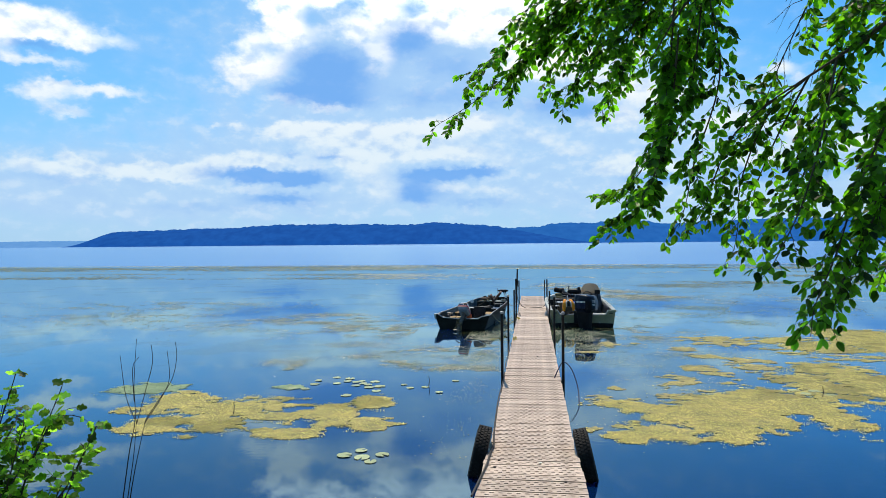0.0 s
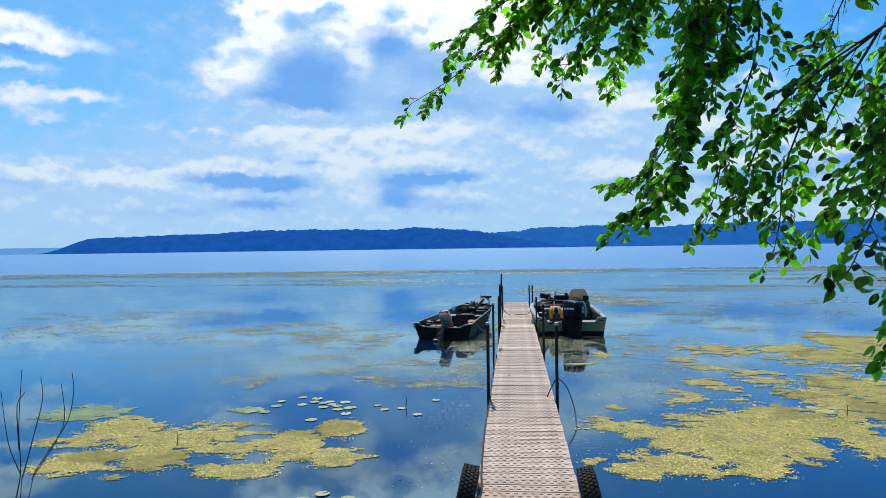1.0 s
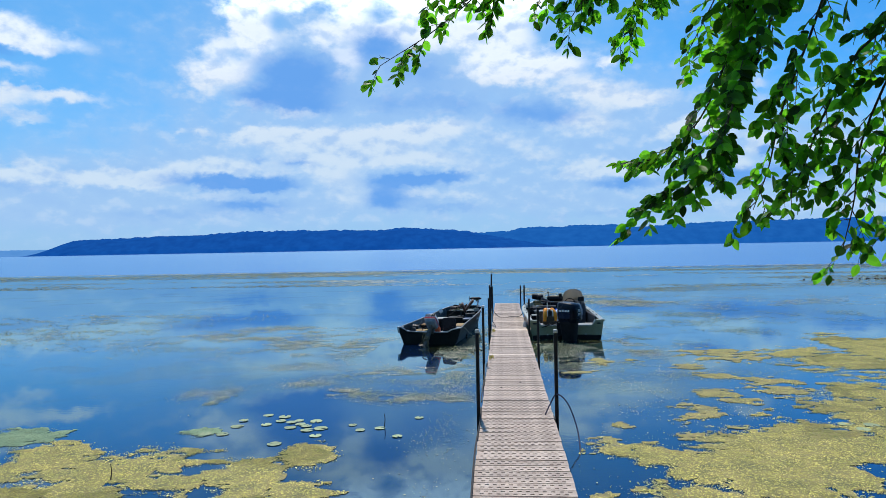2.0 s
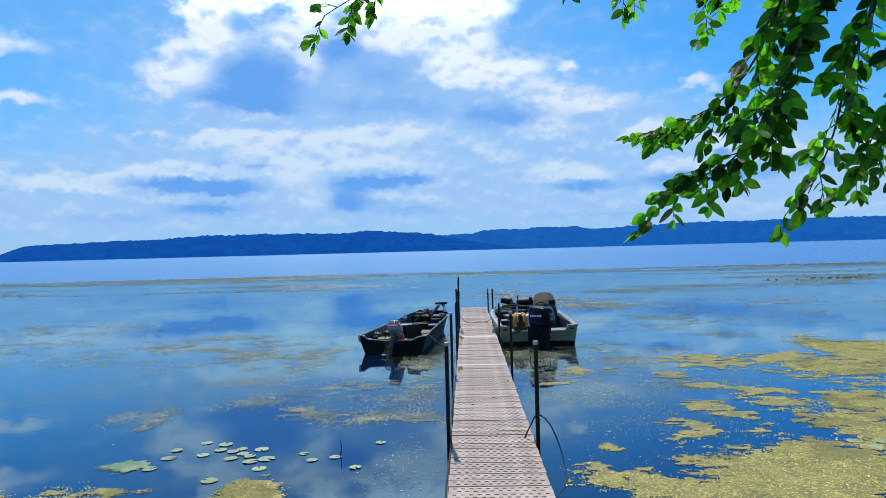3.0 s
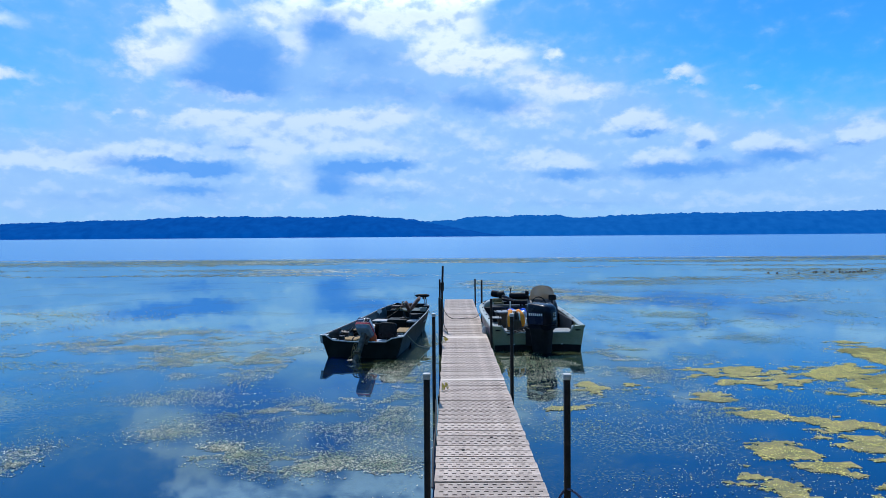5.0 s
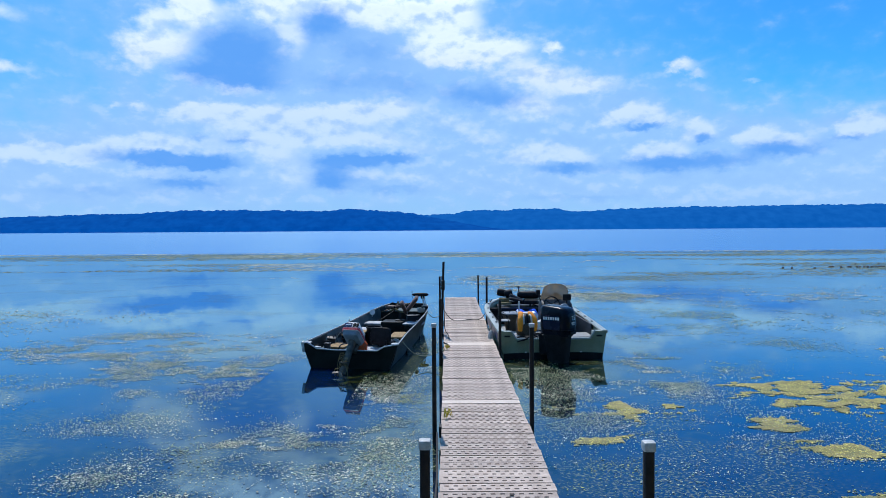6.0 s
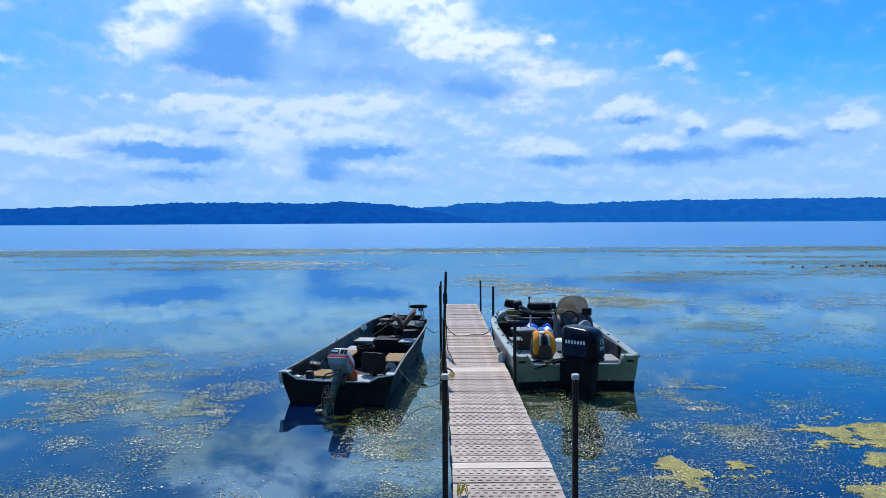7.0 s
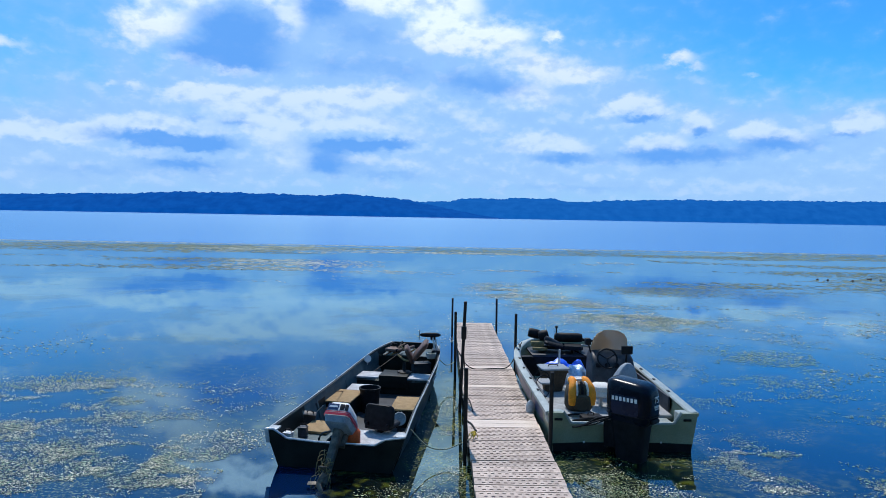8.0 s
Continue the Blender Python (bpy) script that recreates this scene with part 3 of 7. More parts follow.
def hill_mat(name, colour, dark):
    """Wooded bluffs so far off that the haze between is painted on them as a blue glow."""
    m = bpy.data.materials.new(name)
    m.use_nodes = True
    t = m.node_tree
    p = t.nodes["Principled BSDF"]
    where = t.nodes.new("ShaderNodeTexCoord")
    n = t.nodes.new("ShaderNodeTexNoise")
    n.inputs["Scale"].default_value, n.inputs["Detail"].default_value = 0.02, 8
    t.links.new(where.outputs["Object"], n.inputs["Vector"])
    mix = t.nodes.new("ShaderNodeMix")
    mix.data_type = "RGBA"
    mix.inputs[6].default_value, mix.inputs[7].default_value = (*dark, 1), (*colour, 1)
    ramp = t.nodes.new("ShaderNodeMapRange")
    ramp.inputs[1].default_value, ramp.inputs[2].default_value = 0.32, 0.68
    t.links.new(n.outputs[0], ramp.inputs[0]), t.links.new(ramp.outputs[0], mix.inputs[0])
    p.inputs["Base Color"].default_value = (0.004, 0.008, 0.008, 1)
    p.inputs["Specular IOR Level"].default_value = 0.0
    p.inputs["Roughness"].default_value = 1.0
    # emission carries the blue of the hazy air, not the trees' own colour
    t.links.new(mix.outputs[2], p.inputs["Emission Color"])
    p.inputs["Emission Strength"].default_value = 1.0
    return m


HILL_NEAR = hill_mat("wooded_bluff_painted_haze", (0.003, 0.09, 0.44), (0.001, 0.066, 0.36))
HILL_FAR = hill_mat("pale_bluff_painted_haze", (0.008, 0.125, 0.50), (0.004, 0.10, 0.44))
HILL_LAST = hill_mat("faint_shore_painted_haze", (0.10, 0.30, 0.72), (0.08, 0.27, 0.68))


# ---- building helpers ----
def part(name, bm, material, parent=None, label="", smooth=True):
    """Links a bmesh as one mesh object, under a thing or a part where one is given."""
    me = bpy.data.meshes.new(name)
    bmesh.ops.recalc_face_normals(bm, faces=bm.faces)
    bm.to_mesh(me)
    bm.free()
    me.materials.append(material)
    if smooth:
        me.polygons.foreach_set("use_smooth", [True] * len(me.polygons))
        me.set_sharp_from_angle(angle=radians(38))
    ob = new(name, me)
    ob.parent = parent
    if label:
        ob["label"] = label
    return ob


def thing(name, m, label, category, group=""):
    """An empty at a thing's base that holds its parts."""
    ob = new(name)
    ob.empty_display_size = 0.1
    ob.matrix_basis = m
    return tagged(ob, label, category, group)


def box(bm, centre, size, bevel=0.01, m=None):
    before = set(bm.verts)
    made = bmesh.ops.create_cube(bm, size=1.0)["verts"]
    bmesh.ops.scale(bm, vec=size, verts=made)
    if bevel:
        edges = list({e for v in made for e in v.link_edges})
        bmesh.ops.bevel(bm, geom=edges, offset=min(bevel, min(size) * 0.45), segments=2, affect="EDGES", profile=0.6)
    whole = [v for v in bm.verts if v not in before]
    shift_by = Matrix.Translation(centre)
    bmesh.ops.transform(bm, matrix=(shift_by @ m) if m else shift_by, verts=whole)
    return bm


def curve_points(points, count):
    """Points along a smooth line through the given ones."""
    pts = [Vector(p) for p in points]
    if len(pts) == 2:
        return [pts[0].lerp(pts[1], i / count) for i in range(count + 1)]
    ends = [2 * pts[0] - pts[1], *pts, 2 * pts[-1] - pts[-2]]
    out = []
    for i in range(count + 1):
        u = i / count * (len(pts) - 1)
        k = min(int(u), len(pts) - 2)
        f = u - k
        a, b, c, d = ends[k:k + 4]
        out.append(0.5 * (2 * b + (c - a) * f + (2 * a - 5 * b + 4 * c - d) * f * f + (3 * b - a - 3 * c + d) * f ** 3))
    return out


def tube(bm, points, r0, r1=None, sides=8, count=None):
    """A round bar along a smooth line, its radius going from r0 to r1."""
    r1 = r0 if r1 is None else r1
    pts = curve_points(points, count or max(1, 4 * (len(points) - 1))) if len(points) > 2 or count else [Vector(p) for p in points]
    rings, up = [], Vector((0.31, 0.17, 0.93)).normalized()
    for i, p in enumerate(pts):
        d = (pts[min(i + 1, len(pts) - 1)] - pts[max(i - 1, 0)]).normalized()
        a = d.cross(up)
        a = a.normalized() if a.length > 0.05 else d.cross(Vector((1, 0, 0))).normalized()
        b = d.cross(a)
        r = r0 + (r1 - r0) * i / max(1, len(pts) - 1)
        rings.append([bm.verts.new(p + r * (math.cos(q) * a + math.sin(q) * b)) for q in (2 * math.pi * k / sides for k in range(sides))])
    for one, two in zip(rings, rings[1:]):
        for k in range(sides):
            bm.faces.new((one[k], one[(k + 1) % sides], two[(k + 1) % sides], two[k]))
    bm.faces.new(rings[0]), bm.faces.new(rings[-1][::-1])
    return bm


def loft(bm, rings, closed=True, caps=True):
    """Skins rings of equal length."""
    made = [[bm.verts.new(p) for p in ring] for ring in rings]
    n = len(made[0])
    for one, two in zip(made, made[1:]):
        for k in range(n if closed else n - 1):
            bm.faces.new((one[k], one[(k + 1) % n], two[(k + 1) % n], two[k]))
    if caps and closed:
        bm.faces.new(made[0]), bm.faces.new(made[-1][::-1])
    return bm


def lathe(bm, profile, centre=(0, 0, 0), sides=24, m=None):
    """Turns a profile of (radius, height) about the upright axis."""
    m = Matrix.Translation(centre) @ (m or Matrix())
    return loft(bm, [[m @ Vector((r * math.cos(a), r * math.sin(a), z)) for a in (2 * math.pi * k / sides for k in range(sides))] for r, z in profile])


def rounded(wide, deep, r, n=5):
    """A rectangle with round corners, as points in the plane."""
    out = []
    for sx, sy, a0 in ((1, 1, 0), (-1, 1, 90), (-1, -1, 180), (1, -1, 270)):
        for k in range(n):
            a = radians(a0 + 90 * k / (n - 1))
            out.append((sx * (wide / 2 - r) + r * math.cos(a), sy * (deep / 2 - r) + r * math.sin(a)))
    return out


def slab(bm, outline, thick, m):
    """A flat outline in the local x-z plane, given a thickness along local y."""
    return loft(bm, [[m @ Vector((x, y, z)) for x, z in outline] for y in (-thick / 2, thick / 2)])


B = bmesh.new


# ---- noise for ragged edges ----
def lattice(x, y, seed):
    """Smooth value noise between 0 and 1 over arrays of places."""
    table = np.random.RandomState(seed).rand(256, 256)
    xi, yi = np.floor(x).astype(int), np.floor(y).astype(int)
    fx, fy = x - xi, y - yi
    fx, fy = fx * fx * (3 - 2 * fx), fy * fy * (3 - 2 * fy)
    a, b = table[xi % 256, yi % 256], table[(xi + 1) % 256, yi % 256]
    c, d = table[xi % 256, (yi + 1) % 256], table[(xi + 1) % 256, (yi + 1) % 256]
    return (a * (1 - fx) + b * fx) * (1 - fy) + (c * (1 - fx) + d * fx) * fy


def rough_noise(x, y, scale, seed, octaves=4):
    total, size = 0.0, 0.0
    for k in range(octaves):
        total = total + lattice(x * scale * 2 ** k + 31.7 * k, y * scale * 2 ** k + 17.3 * k, seed + k) * 0.55 ** k
        size += 0.55 ** k
    return total / size


def mesh_of(name, verts, faces, material, parent=None):
    me = bpy.data.meshes.new(name)
    me.from_pydata(verts, [], faces)
    me.materials.append(material)
    ob = new(name, me)
    ob.parent = parent
    return ob


# ---- water, weed, bluffs, bank ----
def build_water():
    me = bpy.data.meshes.new("water")
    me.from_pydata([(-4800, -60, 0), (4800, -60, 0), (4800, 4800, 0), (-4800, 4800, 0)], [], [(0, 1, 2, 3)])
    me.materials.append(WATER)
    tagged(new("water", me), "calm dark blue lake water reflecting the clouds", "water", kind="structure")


build_water()


def ridge(name, knots, y, depth, material, label, seed, tree=7.0):
    """A wooded bluff along x: the crest runs through humps of (x, height), with tree tops along it."""
    kx, kz = [k[0] for k in knots], [k[1] for k in knots]
    xs = np.arange(kx[0], kx[-1] + 1, 6.0)
    crest = np.interp(xs, kx, kz)
    crest = np.convolve(np.pad(crest, 7, mode="edge"), np.ones(15) / 15, mode="valid")
    rough = (rough_noise(xs, xs * 0, 1 / 26.0, seed, 3) - 0.5) * tree * 1.6 + (rough_noise(xs, xs * 0 + 9, 1 / 7.0, seed + 4, 2) - 0.4) * tree * 0.9
    rows = []
    for k, (share, back) in enumerate(((0.0, 0.0), (0.22, 0.10), (0.55, 0.35), (0.82, 0.65), (1.0, 1.0))):
        lumps = (rough_noise(xs, xs * 0 + 40 * k, 1 / 60.0, seed + 9, 3) - 0.5) * 14 * (0 < k < 4)
        z = crest * share + lumps + rough * (k == 4)
        rows.append(np.stack([xs, np.full_like(xs, y + depth * back) + lumps * 3, np.maximum(z, -1.0)], 1))
    n = len(xs)
    verts = np.concatenate(rows).tolist()
    faces = [(r * n + i, r * n + i + 1, (r + 1) * n + i + 1, (r + 1) * n + i) for r in range(4) for i in range(n - 1)]
    tagged(mesh_of(name, verts, faces, material), label, "hills", kind="structure")


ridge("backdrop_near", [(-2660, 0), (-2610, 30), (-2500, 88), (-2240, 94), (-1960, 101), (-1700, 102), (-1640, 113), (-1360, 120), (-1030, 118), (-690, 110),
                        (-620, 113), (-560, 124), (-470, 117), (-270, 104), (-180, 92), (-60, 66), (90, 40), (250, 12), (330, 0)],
      3460, 240, HILL_NEAR, "wooded bluff across the lake with dark blue painted haze", 3)
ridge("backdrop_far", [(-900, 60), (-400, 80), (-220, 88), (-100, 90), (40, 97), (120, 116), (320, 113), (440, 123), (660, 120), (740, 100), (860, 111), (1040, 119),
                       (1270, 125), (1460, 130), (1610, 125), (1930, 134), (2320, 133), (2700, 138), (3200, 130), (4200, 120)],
      3640, 260, HILL_FAR, "wooded bluffs across the lake with blue painted haze", 23, 8.0)
ridge("backdrop_last", [(-4700, 30), (-4200, 42), (-3600, 46), (-3000, 44), (-2600, 40), (-2000, 30)], 4300, 200, HILL_LAST, "faint distant shore with painted haze", 41, 3.0)


def build_bank():
    xs, ys = np.linspace(-45, 45, 91), np.linspace(-45, 5.2, 60)
    gx, gy = np.meshgrid(xs, ys)
    edge = 4.1 + (rough_noise(gx, gy * 0, 0.4, 77, 3) - 0.5) * 1.0
    gz = np.clip((edge - gy) * 0.16, -0.5, 0.75) + (rough_noise(gx, gy, 0.8, 78, 3) - 0.5) * 0.12
    n = len(xs)
    faces = [(r * n + i, r * n + i + 1, (r + 1) * n + i + 1, (r + 1) * n + i) for r in range(len(ys) - 1) for i in range(n - 1)]
    tagged(mesh_of("ground", np.stack([gx.ravel(), gy.ravel(), gz.ravel()], 1).tolist(), faces, SOIL), "low grassy bank at the water's edge", "ground", kind="structure")


build_bank()

def build_woods():
    """Unseen woods added behind the landing, to shade and be mirrored in what faces them."""
    xs, ups = np.linspace(-70, 70, 90), np.linspace(0, 1, 14)
    gx, gu = np.meshgrid(xs, ups)
    top = 9 + 6 * rough_noise(xs, xs * 0, 0.15, 55, 4)
    gz = gu * top[None, :] + 0.3
    gy = -9.5 - 3.5 * gu + (rough_noise(gx, gz, 0.5, 57, 4) - 0.5) * 3.5 + 0.004 * gx * gx
    n = len(xs)
    faces = [(r * n + i, r * n + i + 1, (r + 1) * n + i + 1, (r + 1) * n + i) for r in range(len(ups) - 1) for i in range(n - 1)]
    tagged(mesh_of("backdrop_woods", np.stack([gx.ravel(), gy.ravel(), gz.ravel()], 1).tolist(), faces, WOODS), "unseen dark green woods added along the shore", "woods", kind="structure")


build_woods()

# floating algae: centre, half widths, turn in degrees
MATS_LEFT = [(-4.35, 8.36, 0.72, 0.63, 2), (-4.36, 7.51, 0.46, 0.48, 2), (-5.48, 8.64, 0.57, 0.55, 2), (-5.07, 7.27, 0.37, 0.32, 3), (-3.65, 7.89, 0.31, 0.34, 2),
    (-2.95, 8.23, 0.42, 0.34, 2), (-2.77, 7.87, 0.22, 0.25, 2), (-2.84, 7.43, 0.12, 0.13, 2), (-2.28, 7.66, 0.37, 0.27, 2), (-2.42, 8.87, 0.28, 0.43, 2),
    (-3.21, 7.12, 0.36, 0.23, 3), (-6.05, 8.08, 0.14, 0.21, 2), (-3.63, 8.61, 0.3, 0.17, 2)]
MATS_GREEN = [(-6.57, 9.34, 0.49, 0.52, 2), (-4.15, 9.81, 0.19, 0.15, 1)]
MATS_NEAR = [(2.01, 8.61, 0.53, 0.6, 2), (2.79, 9.11, 0.49, 0.88, 2), (3.54, 9.54, 0.54, 1.12, 2), (4.72, 10.71, 0.53, 1.29, 1), (3.98, 8.94, 0.41, 1, 2),
    (3.06, 8.34, 0.53, 0.53, 2), (2.37, 8.03, 0.52, 0.48, 2), (1.66, 7.74, 0.51, 0.39, 2), (1.21, 7.47, 0.25, 0.24, 3), (1.5, 9, 0.32, 0.38, 2),
    (2.46, 7.52, 0.32, 0.25, 3), (6.44, 15.02, 0.97, 1.42, -1), (7.8, 16.49, 0.64, 2.51, -1), (5.43, 12.23, 0.57, 0.86, 1), (8.6, 16.2, 1.3, 1.9, -1), (5.64, 11.05, 0.61, 1.99, 1)]
MATS_OUTER = [(1.85, 15.2, 0.55, 0.3, -8), (1.25, 13.95, 0.35, 0.18, 0), (4.6, 15.95, 0.75, 0.8, -1), (3.32, 14.6, 0.25, 0.34, 0),
    (4.22, 13.13, 0.39, 0.25, 0), (3.53, 13.51, 0.25, 0.26, 0), (3.22, 12.02, 0.27, 0.32, 1), (4.15, 12.18, 0.38, 0.38, 1), (3.39, 11.64, 0.3, 0.3, 1),
    (2.61, 10.73, 0.4, 0.57, 1), (2.09, 9.89, 0.24, 0.27, 2), (1.06, 9.2, 0.26, 0.25, 2), (0.77, 7.71, 0.11, 0.17, 2), (1.37, 10.19, 0.13, 0.14, 1)]


def mat_field(x, y, mats, seed, torn=0.0):
    f = np.full(x.shape, -1.0)
    for cx, cy, rx, ry, turn in mats:
        rx, ry = rx * 1.08 + 0.03, ry * 1.08 + 0.03
        c, s = math.cos(radians(turn)), math.sin(radians(turn))
        u, v = ((x - cx) * c + (y - cy) * s) / rx, (-(x - cx) * s + (y - cy) * c) / ry
        f = np.maximum(f, 1 - np.sqrt(u * u + v * v))
    f = np.where(f > -0.6, f, -1.0)
    return f * 2.0 + (rough_noise(x, y * 1.6, 1.1, seed, 5) - 0.5) * 2.6 + (rough_noise(x, y * 1.5, 4.5, seed + 30, 4) - 0.5) * (2.6 + 7.0 * torn) - 0.08


def flakes(name, x, y, size, material, seed, lift=0.012, tall=0.35, flat_y=1.0):
    """Small torn scraps of weed, each five-sided, tilted and a little off the water."""
    rs = np.random.RandomState(seed)
    n = len(x)
    s = size * np.clip(np.exp(rs.randn(n) * 0.45), 0.4, 2.6)
    a0 = rs.rand(n) * 6.283
    tilt, ta = rs.rand(n) * tall, rs.rand(n) * 6.283
    verts = np.zeros((n, 5, 3))
    for k in range(5):
        a, r = a0 + k * 1.2566, s * (0.55 + 0.45 * rs.rand(n))
        dx, dy = r * np.cos(a), r * np.sin(a) * flat_y
        verts[:, k, 0], verts[:, k, 1] = x + dx, y + dy
        verts[:, k, 2] = 0.004 + lift * rs.rand(n) + np.abs(dx * np.cos(ta) + dy * np.sin(ta)) * tilt
    faces = np.arange(n * 5).reshape(n, 5)
    return mesh_of(name, verts.reshape(-1, 3).tolist(), faces.tolist(), material)


def algae(name, mats, seed, label, green=False, torn=0.0):
    """A mat of algae: a thin ragged sheet on the water with crusted scraps over it."""
    x0, x1 = min(m[0] - m[2] for m in mats) - 0.4, max(m[0] + m[2] for m in mats) + 0.4
    y0, y1 = min(m[1] - m[3] for m in mats) - 0.4, max(m[1] + m[3] for m in mats) + 0.4
    step = 0.055
    xs, ys = np.arange(x0, x1, step), np.arange(y0, y1, step)
    gx, gy = np.meshgrid(xs, ys)
    rs = np.random.RandomState(seed)
    px, py = gx + (rs.rand(*gx.shape) - 0.5) * step * 0.8, gy + (rs.rand(*gx.shape) - 0.5) * step * 0.8
    keep = mat_field(gx, gy, mats, seed, torn) > 0.16 + torn
    n = len(xs)
    gz = 0.003 + 0.004 * rough_noise(gx, gy, 6.0, seed + 5, 3)
    r, c = np.nonzero(keep[:-1, :-1])
    quads = np.stack([r * n + c, r * n + c + 1, (r + 1) * n + c + 1, (r + 1) * n + c], 1)
    used, back = np.unique(quads, return_inverse=True)
    verts = np.stack([px.ravel(), py.ravel(), gz.ravel()], 1)[used]
    sheet = mesh_of(name, verts.tolist(), back.reshape(-1, 4).tolist(), GREEN_FILM if green else ALGAE_WET)
    tagged(sheet, label, "algae", kind="stuff")
    area = keep.sum() * step * step
    count = int(area * 4600)
    x, y = rs.uniform(x0, x1, count * 7), rs.uniform(y0, y1, count * 7)
    f = mat_field(x, y, mats, seed, torn)
    near = f + (rs.rand(len(f)) ** 3) * 0.6 > 0.12 + torn
    x, y, f = x[near], y[near], f[near]
    pick = (rough_noise(x, y, 1.6, seed + 60, 3) > 0.40) & (not green)
    for k, (sel, material, size) in enumerate(((pick, ALGAE, 0.0068), (~pick, GREEN_FILM if green else ALGAE_GREEN, 0.0065))):
        xx, yy = x[sel][:count], y[sel][:count]
        crust = flakes("crust", xx, yy, size, material, seed + k + 1, 0.005, 0.2)
        crust.parent = sheet
        crust["kind"] = "stuff"


algae("algae_mat", MATS_LEFT, 11, "yellow crusted algae mat floating on the lake")
algae("algae_mat", MATS_NEAR, 12, "broad yellow algae mat floating beside the dock")
algae("algae_mat", MATS_OUTER, 13, "yellow algae floating in scattered patches", torn=0.4)
algae("algae_mat", MATS_GREEN, 14, "green weedy film floating on the lake", True)

# loose weed: centre, half widths, scraps, size, and how clumped
WEED_FAR = [(-4.8, 17.5, 3, 1.9, 6000, 0.03, 0.46), (-7.2, 19.6, 2.2, 1.5, 1800, 0.032, 0.5), (3.6, 18.2, 1.2, 1.2, 1100, 0.026, 0.5),
    (4.2, 21.5, 1.6, 1.4, 1400, 0.03, 0.5), (7.5, 24, 5, 2.6, 3600, 0.045, 0.52), (4.6, 28, 4.5, 2.6, 3600, 0.045, 0.46), (12, 28.5, 6, 3.5, 3200, 0.055, 0.52),
    (-5.5, 20.6, 2.2, 1.2, 1500, 0.034, 0.5), (-9.5, 19, 3, 2.4, 2600, 0.04, 0.5), (-14, 20.3, 4, 2.6, 3600, 0.05, 0.45), (-15, 24.4, 5, 1.6, 2600, 0.06, 0.48),
    (-1, 24.5, 1.5, 3, 900, 0.03, 0.5)]
WEED_WEST = [(-3.64, 12.99, 0.47, 0.42, 1500, 0.022, 0.44), (-2.77, 12.22, 0.43, 0.33, 1900, 0.022, 0.43), (-1.81, 11.82, 0.59, 0.36, 3200, 0.022, 0.43),
    (-0.95, 11.62, 0.35, 0.56, 1300, 0.022, 0.44), (-2.61, 14.06, 1.24, 0.92, 2200, 0.022, 0.47), (-1.36, 13.5, 0.75, 1.06, 2400, 0.022, 0.46),
    (-6.74, 20.46, 1.53, 1.88, 2600, 0.028, 0.45), (-4.66, 17.88, 1.34, 1.61, 2200, 0.026, 0.45), (-4.87, 12.2, 0.33, 0.54, 900, 0.022, 0.45),
    (-4.74, 11.61, 0.12, 0.55, 700, 0.022, 0.43), (-5.37, 12.08, 0.23, 0.45, 500, 0.022, 0.45), (-1.38, 16.1, 0.52, 0.76, 1500, 0.022, 0.43)]
WEED_EAST = [(-0.95, 15.5, 0.42, 6.5, 5000, 0.02, 0.43), (1.3, 15.6, 0.9, 2.8, 4200, 0.02, 0.43), (2.6, 16.4, 1.3, 1.6, 2200, 0.022, 0.45),
    (3, 14.2, 1.6, 1.4, 1500, 0.022, 0.48), (1.9, 11.9, 1.2, 0.9, 260, 0.022, 0.52), (1.2, 9.6, 0.5, 0.8, 120, 0.022, 0.5), (2.4, 11.2, 1.6, 1.4, 420, 0.02, 0.46),
    (1.6, 8.6, 0.8, 1.2, 250, 0.02, 0.46), (3.5, 13.5, 1.8, 1.2, 1800, 0.02, 0.45)]
WEED_MIDDLE = [(-7.22, 19.98, 1.23, 1.85, 2600, 0.026, 0.45), (-4.07, 17.11, 0.94, 1.35, 3000, 0.022, 0.45), (-5.35, 18.78, 1.81, 2.35, 2200, 0.024, 0.46),
    (-4.51, 14.69, 0.94, 0.73, 1700, 0.02, 0.44), (-2.29, 13.9, 0.62, 0.43, 2200, 0.018, 0.44), (-1.31, 14.99, 0.54, 1.13, 2600, 0.02, 0.45),
    (2.24, 16.88, 0.9, 1.54, 2600, 0.022, 0.45), (2.84, 16.73, 0.53, 0.93, 1400, 0.022, 0.43), (1.38, 14.94, 0.96, 0.95, 2000, 0.02, 0.45),
    (5.7, 19.87, 1.61, 1.42, 2200, 0.028, 0.44)]
WEED_STERN = [(-4.73, 17.81, 0.98, 1.32, 2700, 0.018, 0.40), (-6.38, 19.66, 0.68, 1.8, 1800, 0.02, 0.45), (-3.5, 17.4, 0.42, 0.49, 900, 0.018, 0.45),
    (2.85, 18.17, 0.75, 1.01, 2600, 0.018, 0.44), (4.62, 24.01, 1.92, 1.44, 1800, 0.024, 0.45), (0.79, 17.45, 0.43, 0.63, 2000, 0.016, 0.43),
    (-0.66, 18.86, 0.2, 2.44, 2200, 0.016, 0.43)]
WEED_BAND = [(1.4, 36.5, 1.2, 3.0, 3000, 0.06, 0.42), (2.9, 33.0, 1.4, 2.4, 4500, 0.055, 0.42), (4.0, 31.0, 1.5, 2.0, 4000, 0.05, 0.42), (5.3, 29.2, 1.5, 2.0, 3500, 0.05, 0.42)]


